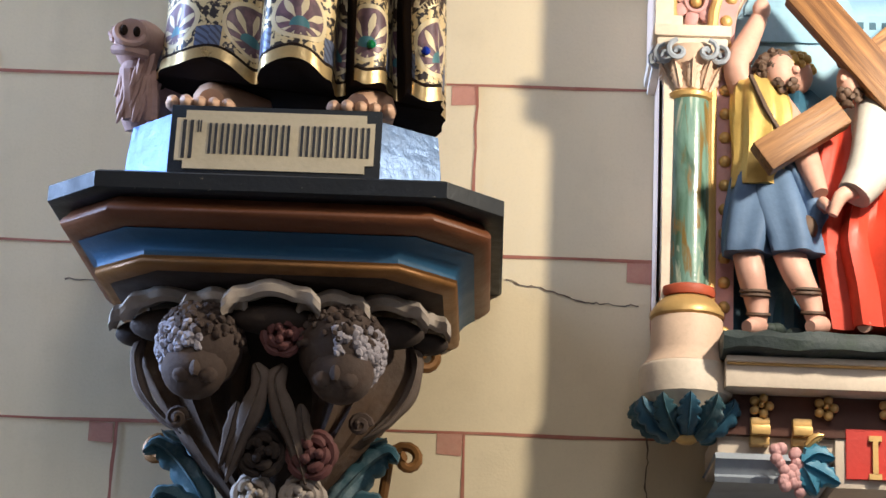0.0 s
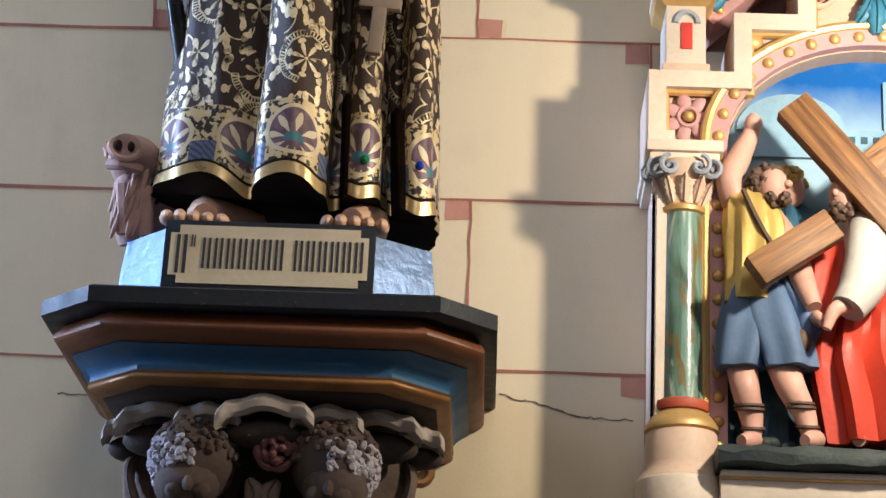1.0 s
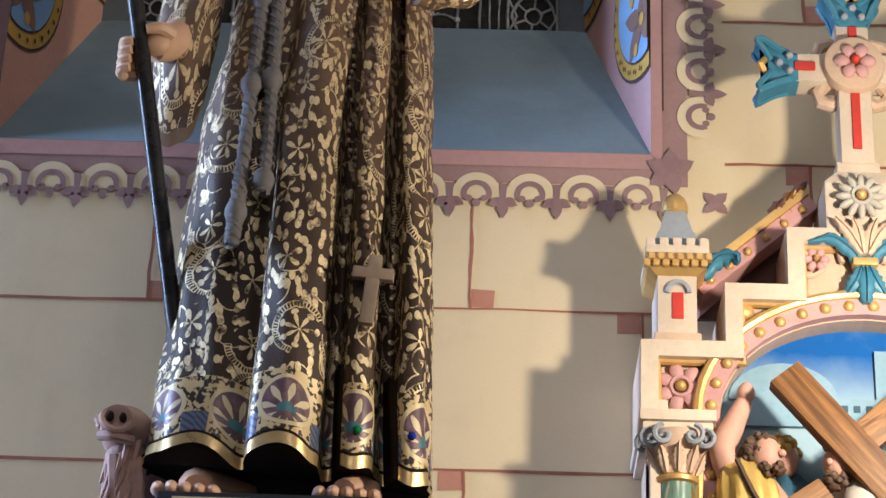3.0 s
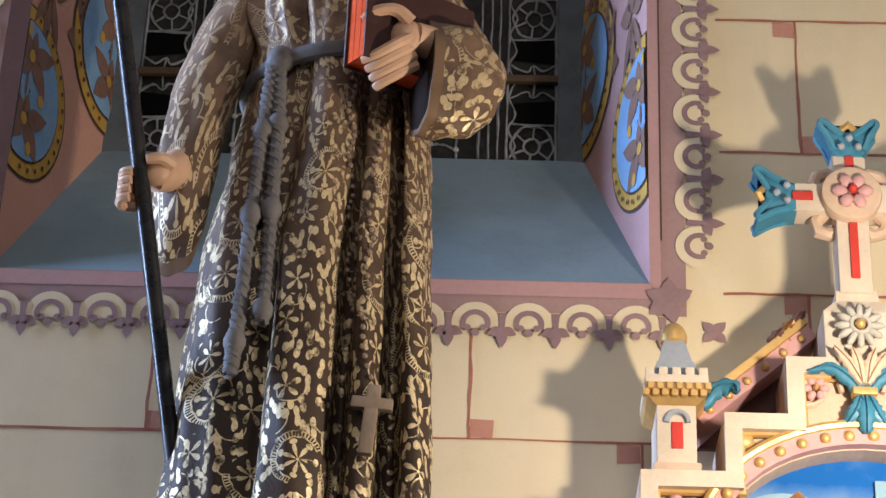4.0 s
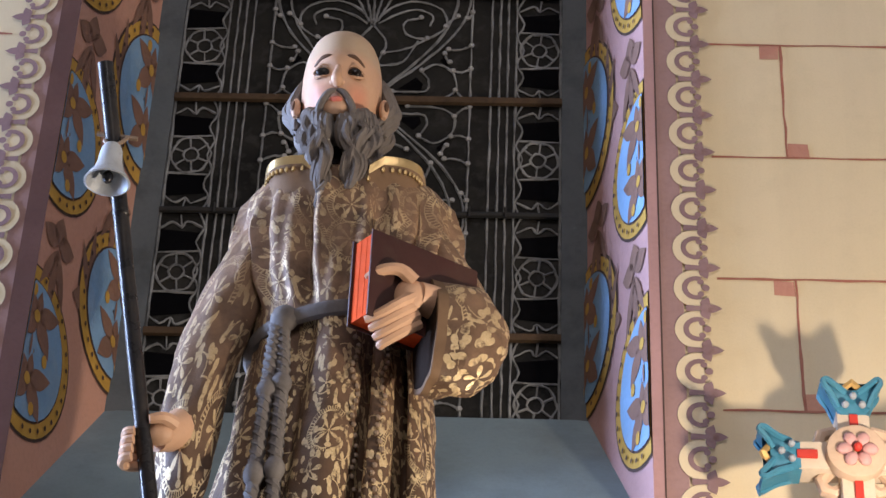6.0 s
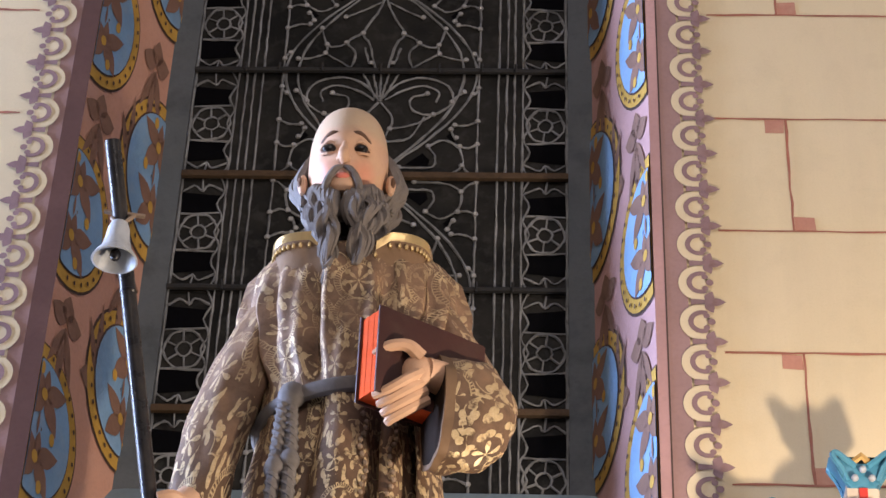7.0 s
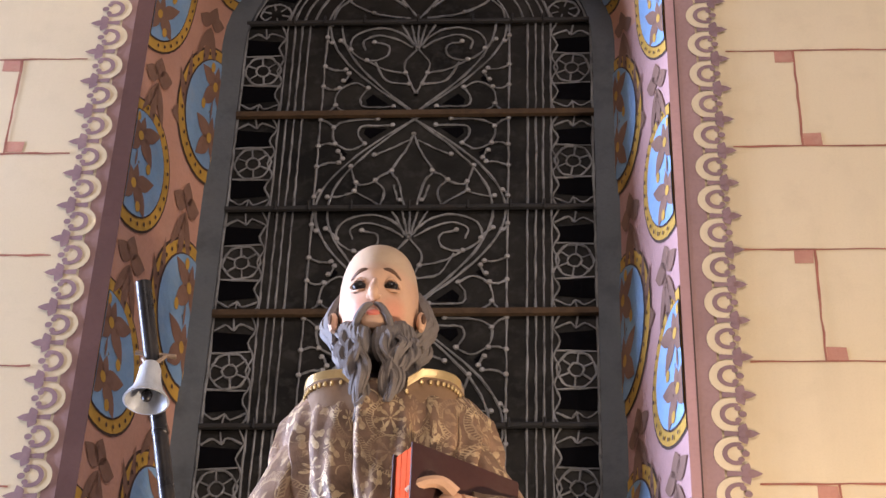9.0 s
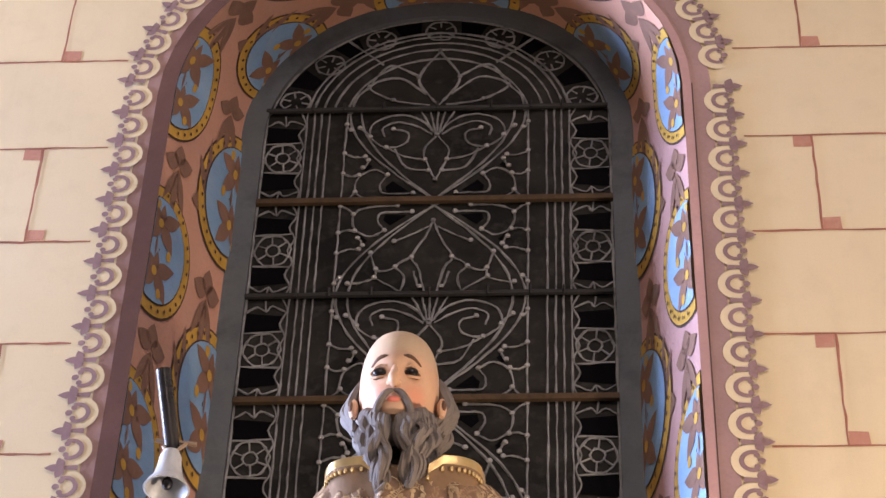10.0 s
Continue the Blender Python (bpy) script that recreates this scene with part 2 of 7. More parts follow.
def slab(name, idx, mat, label, category):
    bm = B()
    grid = []
    for s in range(7):
        t = s / 6
        grid.append([rings[0][i].lerp(rings[1][i], t) for i in idx])
    loft(bm, grid, False, False)
    shift = []
    for g in grid:
        row = []
        for q in g:
            d = Vector((q.x - CX, 0, max(q.z - 5.3, 0)))
            row.append(q + (Vector((0, 0.02, -0.06)) if name == "window_sill" else d.normalized() * 0.03 + Vector((0, 0.012, 0))))
        shift.append(row)
    loft(bm, shift, False, False)
    return solo(name, bm, mat, label, category, "structure")


N = len(front)
slab("reveal_left", range(0, 13), M["reveal"], "salmon painted window reveal with stencilled ovals", "reveal")
slab("reveal_arch", range(12, N - 12), M["reveal"], "salmon painted arched window reveal", "reveal")
# right reveal: bluish west light put into the colour, pink instead of salmon
slab("reveal_right", range(N - 13, N), M["lilac"], "window reveal with stencilled ovals, tinted pink for blue side light", "reveal")
slab("window_sill", (N - 1, 0), M["sill"], "steep slate blue painted window sill with worn dusty patches", "sill")

# ---- room that closes the place round the camera ----
for name, lo, hi, label, cat in (
        ("floor", (-4, -6, -0.1), (4, 3.4, 0), "worn stone church floor", "floor"),
        ("wall_south_low", (-4, -6.2, 0), (4, -6, 2.9), "plain plastered church wall", "wall"),
        ("wall_south_high", (-4, -6.2, 6.3), (4, -6, 8), "plain plastered church wall", "wall"),
        ("wall_south_left", (-4, -6.2, 2.9), (-1.0, -6, 6.3), "plain plastered church wall", "wall"),
        ("wall_south_right", (1.8, -6.2, 2.9), (4, -6, 6.3), "plain plastered church wall", "wall"),
        ("wall_west_near", (-4.2, -6, 0), (-4, 2.42, 8), "plain plastered church wall", "wall"),
        ("wall_west_far", (-4.2, 3.385, 0), (-4, 3.4, 8), "plain plastered church wall", "wall"),
        ("wall_west_low", (-4.2, 2.42, 0), (-4, 3.385, 2.2), "plain plastered church wall", "wall"),
        ("wall_west_high", (-4.2, 2.42, 5.4), (-4, 3.385, 8), "plain plastered church wall", "wall"),
        ("wall_east", (4, -6, 0), (4.2, 3.4, 8), "plain plastered church wall", "wall"),
        ("ceiling", (-4, -6, 8), (4, 3.4, 8.2), "plain plastered church ceiling", "ceiling")):
    bm = B()
    box(bm, lo, hi)
    solo(name, bm, M["paving"] if name == "floor" else M["bare"], label, cat, "structure", False)

# ---- painted decoration of the wall ----
def course(k):
    return 2.298 + 0.2833 * k


def edge_of_border(z):
    """Half width of the painted border round the window at a height, or none below it."""
    if z < 3.345:
        return 0.0
    r = HALF + 0.125
    if z < SPRING:
        return r
    return math.sqrt(max(r * r - (z - SPRING) ** 2, 0))


rnd = random.Random(4)


def wobble(a, b, z, n=14, amp=0.0012):
    return [(a + (b - a) * i / n, z + rnd.uniform(-amp, amp)) for i in range(n + 1)]


for k in range(-2, 13):
    z = course(k)
    h = edge_of_border(z)
    spans = ((-2.0, CX - h), (CX + h, 2.0)) if h else ((-2.0, 2.0),)
    for a, b in spans:
        bm = B()
        pts = wobble(a, b, z, 40)
        strip(bm, pts, [0.0055 * rnd.uniform(0.55, 1.2) for _ in pts], W)
        part("painted_joint", bm, M["joint"], wall_north, smooth=False)
    for x in ((-1.155, -0.59, -0.055, 0.515, 1.08) if k % 2 else (-1.43, -0.87, -0.32, 0.23, 0.80)):
        h2 = max(edge_of_border(z + 0.28), edge_of_border(z))
        cut_off = z < 3.345 < z + 0.2833 and abs(x - CX) < HALF + 0.1
        if h2 and abs(x - CX) < h2 + 0.02 and not cut_off:
            continue
        bm = B()
        pts = [(x + rnd.uniform(-0.0015, 0.0015), z + (3.352 - z if cut_off else 0.2833) * j / 8) for j in range(9)]
        strip(bm, pts, [0.0055 * rnd.uniform(0.6, 1.2) for _ in pts], W, th=0.0016)
        part("painted_joint", bm, M["joint"], wall_north, smooth=False)
        for sx, z0, z1 in ((-1, z + 0.2833 - 0.036, z + 0.2833 - 0.003), (1, z + 0.003, z + 0.036)):
            if cut_off and sx < 0:
                continue
            bm = B()
            xa, xb = sorted((x + sx * 0.002, x + sx * 0.041))
            j = lambda: rnd.uniform(-0.0025, 0.0025)
            flat(bm, [(xa, z0 + j()), (xb + j(), z0 + j()), (xb + j(), z1 + j()), (xa, z1)], W - 0.0009)
            part("joint_accent", bm, M["accent"], wall_north, smooth=False)

# hairline cracks
for pts in (((0.0, 2.545), (0.03, 2.535), (0.07, 2.528), (0.12, 2.512), (0.16, 2.510), (0.21, 2.508)),
            ((-0.69, 2.52), (-0.63, 2.518), (-0.57, 2.527), (-0.53, 2.53)),
            ((0.222, 2.31), (0.226, 2.27), (0.223, 2.22), (0.238, 2.19), (0.25, 2.17)),
            ((0.25, 2.165), (0.30, 2.178), (0.35, 2.182), (0.42, 2.17))):
    bm = B()
    ln = [(p.x + rnd.uniform(-0.0015, 0.0015), p.z + rnd.uniform(-0.002, 0.002)) for p in bend([(x, 0, z) for x, z in pts], 7)]
    strip(bm, ln, [rnd.uniform(0.0012, 0.0034) for _ in ln], W, th=0.002)
    part("plaster_crack", bm, M["crack"], wall_north, smooth=False)


def ring_line(o, n=24):
    """Outline of the opening, set out by o."""
    return mouth(HALF + o, SPRING, SILL - o, n)


def border(name, o0, o1, mat, y, lo=0, hi=None):
    a, b = ring_line(o0), ring_line(o1)
    a, b = a[lo:hi], b[lo:hi]
    bm = B()
    loft(bm, [[(x, W - y, z) for x, z in a], [(x, W - y, z) for x, z in b]], False, False)
    if lo == 0 and hi is None:
        loft(bm, [[(a[-1][0], W - y, a[-1][1]), (a[0][0], W - y, a[0][1])], [(b[-1][0], W - y, b[-1][1]), (b[0][0], W - y, b[0][1])]], False, False)
    return part(name, bm, mat, wall_north, smooth=False)


border("border_band", 0.0, 0.062, M["purple"], 0.0020)
border("border_stripe", -0.004, 0.034, M["brown_band"], 0.0036, 0, 25)
border("border_stripe", 0.0, 0.019, M["lilac"], 0.0034, 24, None)
bm = B()
flat(bm, [(CX - HALF - 0.01, SILL - 0.03), (CX + HALF + 0.01, SILL - 0.03), (CX + HALF, SILL - 0.002), (CX - HALF, SILL - 0.002)], W - 0.0034)
part("border_stripe", bm, M["lilac"], wall_north, smooth=False)
bm = B()
strip(bm, [(CX + HALF + 0.0205, 3.53), (CX + HALF + 0.0205, SPRING)], 0.003, W, th=0.0042)
part("border_line", bm, M["o_dark"], wall_north, smooth=False)

# one stencil motif: a cream scallop with a curled bow and two dots, and a fleuron that hangs between scallops
bm = B()
flat(bm, [(x, min(z, 0.094)) for x, z in oval(0, 0.083, 0.0405, 0.0385, 28)], -0.0046, 0)
for a0, a1, r0, r1 in ((-25, 205, 0.0165, 0.0262),):
    for i in range(18):
        t0, t1 = radians(-(a0 + (a1 - a0) * i / 18)), radians(-(a0 + (a1 - a0) * (i + 1) / 18))
        flat(bm, [(r0 * math.cos(t0), 0.086 + r0 * math.sin(t0)), (r1 * math.cos(t0), 0.086 + r1 * math.sin(t0)), (r1 * math.cos(t1), 0.086 + r1 * math.sin(t1)), (r0 * math.cos(t1), 0.086 + r0 * math.sin(t1))], -0.0058, 1)
for x, z, r in ((-0.0135, 0.094, 0.0062), (0.0135, 0.094, 0.0062), (0.0, 0.103, 0.0075)):
    flat(bm, oval(x, z, r, r, 10), -0.0058, 1)
for turn, ln, wd in ((math.pi / 2, 0.036, 0.019), (math.pi / 2 + 1.15, 0.027, 0.019), (math.pi / 2 - 1.15, 0.027, 0.019)):
    flat(bm, leaf(0.04525, 0.096, ln, wd, turn), -0.0058, 1)
flat(bm, [(0.0385, 0.066), (0.052, 0.066), (0.049, 0.104), (0.0415, 0.104)], -0.0064, 1)
flat(bm, oval(0.04525, 0.099, 0.009, 0.007, 12), -0.0070, 1)
motif_mesh = mesh_of("stencil_motif", bm, [M["wall"], M["motif"]], False)


def motif(x, z, tx, tz):
    """A stencil motif whose line runs along (tx, tz); outwards is to its right."""
    m = Matrix(((tx, 0, tz, x), (0, 1, 0, W), (tz, 0, -tx, z), (0, 0, 0, 1)))
    ob = new("stencil_motif", motif_mesh)
    ob.parent = wall_north
    ob.matrix_basis = m


P = 0.0905
for i in range(13):
    motif(CX + (i - 6) * P, SILL, 1, 0)
for i in range(20):
    z = 3.52 + i * P
    motif(CX + HALF, z, 0, 1)
    motif(CX - HALF, z + 0.045, 0, -1)
for i in range(1, 24):
    a = math.pi * i / 24
    motif(CX + HALF * math.cos(a), SPRING + HALF * math.sin(a), -math.sin(a), math.cos(a))
for s in (-1, 1):
    bm = B()
    for q, turn in enumerate((-0.78, 0.79, 2.36, 3.93)):
        flat(bm, leaf(CX + s * 0.675, SILL - 0.092, 0.028, 0.018, turn), W - 0.0046 - 0.0003 * q)
    flat(bm, oval(CX + s * 0.675, SILL - 0.092, 0.012, 0.012, 12), W - 0.0062)
    for q, turn in enumerate((0.5, 1.6, 2.7, 3.8, 4.9)):
        flat(bm, leaf(CX + s * 0.60, SILL - 0.035, 0.045, 0.03, turn), W - 0.0066 - 0.0003 * q)
    part("corner_fleuron", bm, M["motif"], wall_north, smooth=False)


# ---- stencilled ovals on the reveals ----
def surf(side, u, z, lift=0.0):
    """A place on a reveal: u from the wall's edge (0) to the glazing (1); z runs on over the arch."""
    u = min(max(u, 0.0), 1.0)
    if z <= SPRING:
        e = max(0.0, min(1.0, (z - 4.4) / 0.9))
        x, y = HALF + (IH - HALF) * u, W + (BACK - W) * u
        return Vector((CX + side * (x - lift), y - lift * 0.3, z + u * (ISPRING - SPRING) * e))
    a = (z - SPRING) / 0.53
    r = HALF + (IH - HALF) * u - lift
    return Vector((CX + side * r * math.cos(a), W + (BACK - W) * u - lift * 0.3, SPRING + (ISPRING - SPRING) * u + r * math.sin(a)))


WID = 0.337          # width of a reveal
A, H = 0.150, 0.172  # half width and half height of an oval


def reveal_shape(bm, side, u0, z0, pts, lift, mi):
    """Map a flat shape of metres round (u0, z0) onto the reveal, cut at its edges."""
    out = []
    for x, z in pts:
        p = surf(side, u0 + x / WID, z0 + z, lift)
        if not out or (p - out[-1]).length > 1e-5:
            out.append(p)
    if len(out) > 2 and (out[0] - out[-1]).length < 1e-5:
        out.pop()
    if len(out) <= 2:
        return
    if len(pts) < 30:
        face(bm, [bm.verts.new(p) for p in out], mi)
        return
    rings = [[surf(side, min(max(u0 + x / WID, 0), 1) * k + min(max(u0, 0.1), 0.9) * (1 - k), z0 + z * k, lift) for x, z in pts] for k in (1.0, 0.75, 0.5, 0.25, 0.03)]
    loft(bm, rings, True, False, mi)


def stencil_oval(side, u0, z0, owner):
    bm = B()
    for lift, a, h, mi in ((0.0015, A + 0.006, H + 0.006, 3), (0.0028, A, H, 1), (0.0041, A - 0.026, H - 0.028, 3), (0.0054, A - 0.030, H - 0.032, 0)):
        reveal_shape(bm, side, u0, z0, oval(0, 0, a, h, 40), lift, mi)
    for i in range(30):
        t = TAU * i / 30
        x, z = (A - 0.013) * math.cos(t), (H - 0.014) * math.sin(t)
        if 0.03 < u0 + x / WID < 0.97:
            reveal_shape(bm, side, u0, z0, oval(x, z, 0.0042, 0.0055, 8), 0.0058, 3)
    for zc in (-0.062, 0.072):
        for turn, ln, wd in ((0.45, 0.085, 0.042), (2.65, 0.085, 0.042), (3.95, 0.085, 0.044), (5.45, 0.085, 0.044), (1.57, 0.055, 0.026)):
            for m, w2 in ((1.0, wd),):
                pts = [(min(max(x, -A + 0.036), A - 0.036), z) for x, z in leaf(0.006, zc, ln, w2, turn)]
                reveal_shape(bm, side, u0, z0, pts, 0.0066, 2)
        reveal_shape(bm, side, u0, z0, oval(0.0, zc - 0.002, 0.011, 0.013, 10), 0.0076, 1)
    for x, z in ((-0.045, 0.012), (0.05, 0.0), (-0.02, 0.118), (0.03, -0.112)):
        reveal_shape(bm, side, u0, z0, oval(x, z, 0.010, 0.014, 8), 0.0070, 1)
    reveal_shape(bm, side, u0, z0, leaf(-0.005, -0.02, 0.055, 0.008, 1.57), 0.0072, 2)
    return part("stencil_oval", bm, [M["o_blue"], M["o_yellow"], M["o_brown"], M["o_dark"]], owner, smooth=False)


def stencil_spray(side, u0, z0, owner, flip):
    bm = B()
    for turn, ln, wd in ((0.2, 0.062, 0.052), (1.57, 0.062, 0.05), (2.94, 0.062, 0.052)):
        reveal_shape(bm, side, u0, z0, leaf(0, 0, ln, wd, turn * flip), 0.0024, 0)
    for turn, ln, wd in ((-1.2, 0.13, 0.026), (-1.62, 0.17, 0.026), (-2.0, 0.12, 0.024)):
        reveal_shape(bm, side, u0, z0, leaf(0, -0.012 * flip, ln, wd, turn * flip), 0.0030, 0)
    return part("stencil_spray", bm, [M["o_brown"]], owner, smooth=False)


owners = {-1: bpy.data.objects["reveal_left"], 1: bpy.data.objects["reveal_right"]}
arch_ob = bpy.data.objects["reveal_arch"]
for side, off in ((1, 0.0), (-1, 0.035)):
    for i in range(6):
        z = 3.795 + off + 0.505 * i
        if z > 5.95:
            continue
        who = owners[side] if z < SPRING - 0.1 else arch_ob
        stencil_oval(side, 0.07, z, who)
        stencil_oval(side, 0.93, z + 0.262, who)
        stencil_spray(side, 0.20, z + 0.262, who, 1)
        stencil_spray(side, 0.78, z + 0.505, who, 1)
        stencil_spray(side, 0.60, z + 0.215, who, -1)

# ---- the leaded window ----
def glassy():
    n = Nodes("dusty_dark_glass")
    a, b, f = n.noise(6, 5, 0.6), n.noise(40, 4), n.noise(260, 2)
    col = n.mix(n.ramp(a, 0.35, 0.7), (0.009, 0.009, 0.009, 1), (0.030, 0.028, 0.025, 1))
    col = n.mix(n.math("MULTIPLY", n.ramp(b, 0.5, 0.8), 0.7), col, (0.055, 0.054, 0.052, 1))
    n.put(Base_Color=col, Roughness=n.add("ShaderNodeMapRange", {0: b, 1: 0.3, 2: 0.7, 3: 0.35, 4: 0.75}).outputs[0], Specular_IOR_Level=0.06)
    n.bump(n.math("ADD", b, n.math("MULTIPLY", f, 0.3)), 0.2, 0.003)
    return n.mat


M["glass"] = glassy()
M["black"] = paint("black_glass", (0.003, 0.003, 0.004), 0.8, scale=20, dirt=0.2, dirt_colour=(0.006, 0.006, 0.006), spec=0.03)
M["lead"] = paint("dusty_lead", (0.21, 0.215, 0.22), 0.6, 0.0, dirt=0.95, dirt_colour=(0.03, 0.03, 0.03), scale=34, bump=0.5, vary=0.5)
M["solder"] = paint("bright_solder", (0.34, 0.34, 0.34), 0.5, 0.2, dirt=0.4, dirt_colour=(0.10, 0.10, 0.10), scale=40)
M["bar"] = paint("rusted_iron", (0.085, 0.052, 0.028), 0.75, 0.15, dirt=0.6, dirt_colour=(0.035, 0.027, 0.02), scale=30, bump=0.5)
M["iron"] = paint("black_iron", (0.022, 0.022, 0.023), 0.6, 0.2, dirt=0.3, scale=30)
M["cement"] = paint("grey_cement", (0.10, 0.112, 0.125), 0.85, dirt=0.6, dirt_colour=(0.02, 0.021, 0.022), scale=9, bump=0.5)

GH = 0.415
window = thing("window_1", (CX, BACK, ISILL), "arched leaded window with dark dusty ornamental glass and iron bars", "window", kind="structure")
bm = B()
o, i_ = mouth(IH + 0.004, ISPRING, ISILL - 0.02), mouth(GH, ISPRING, ISILL - 0.02)
loft(bm, [[(x, BACK + 0.06, z) for x, z in o], [(x, BACK - 0.004, z) for x, z in o], [(x, BACK + 0.004, z) for x, z in i_], [(x, BACK + 0.03, z) for x, z in i_]], False, False)
part("window_frame", bm, M["cement"], window, "rough grey cement bedding round the glass")
ROWS_Z = [3.775, 4.075, 4.377, 4.679, 4.982, 5.276, 5.586]
GY = BACK + 0.018


def lead(bm, pts, r=0.0030):
    line = []
    for p, q in zip(pts, pts[1:]):
        k = max(1, int(math.hypot(q[0] - p[0], q[1] - p[1]) / 0.022))
        line += [(p[0] + (q[0] - p[0]) * i / k, p[1] + (q[1] - p[1]) * i / k) for i in range(k)]
    line.append(pts[-1])
    tube(bm, [(x + rnd.uniform(-0.0009, 0.0009), GY - 0.003, z + rnd.uniform(-0.0009, 0.0009)) for x, z in line], [r * rnd.uniform(0.75, 1.45) for _ in line], 5, squash=0.8, caps=False)


def plane_curve(pts, n=5):
    return [(p.x, p.z) for p in bend([(x, 0, z) for x, z in pts], n)]


def rosette_cell(bm, bb, s, z0, z1):
    """A row's border: a leaded flower between two black squares, half flowers at the bars."""
    x0, x1 = CX + s * 0.322, CX + s * (GH - 0.006)
    xc, zc, r = (x0 + x1) / 2, (z0 + z1) / 2, 0.040
    for k in range(6):
        a = TAU * k / 6 + 0.4 * s
        p = (xc + r * math.cos(a), zc + r * 1.15 * math.sin(a))
        q = (xc + r * math.cos(a + TAU / 6), zc + r * 1.15 * math.sin(a + TAU / 6))
        mx, mz = xc + 1.22 * ((p[0] + q[0]) / 2 - xc), zc + 1.22 * ((p[1] + q[1]) / 2 - zc)
        lead(bm, plane_curve([p, (mx, mz), q], 3), 0.0026)
        lead(bm, [p, (xc + (p[0] - xc) * 0.38, zc + (p[1] - zc) * 0.38)], 0.0022)
    lead(bm, [(xc + 0.016 * math.cos(TAU * j / 10), zc + 0.018 * math.sin(TAU * j / 10)) for j in range(11)], 0.0022)
    for e in (-1, 1):
        za, zb = zc + e * 0.052, zc + e * 0.108
        flat(bb, [(x0 + s * 0.010, za), (x1, za - e * 0.004), (x1, zb), (x0 + s * 0.006, zb - e * 0.008)], GY - 0.0016)
        lead(bm, plane_curve([(x0, zb + e * 0.004), (xc - s * 0.012, zb + e * 0.020), (xc, zb + e * 0.004), (xc + s * 0.020, zb + e * 0.018), (x1, zb + e * 0.002)], 3), 0.0024)
        lead(bm, [(xc, zb + e * 0.004), (xc + s * 0.004, zb + e * 0.036)], 0.0022)
        lead(bm, [(x0, za), (x1, za - e * 0.004)], 0.0022)


def solder(bm, pts):
    for x, z in pts:
        ball(bm, (x, GY - 0.005, z), (0.0066, 0.004, 0.0066), 6, 4, 1)


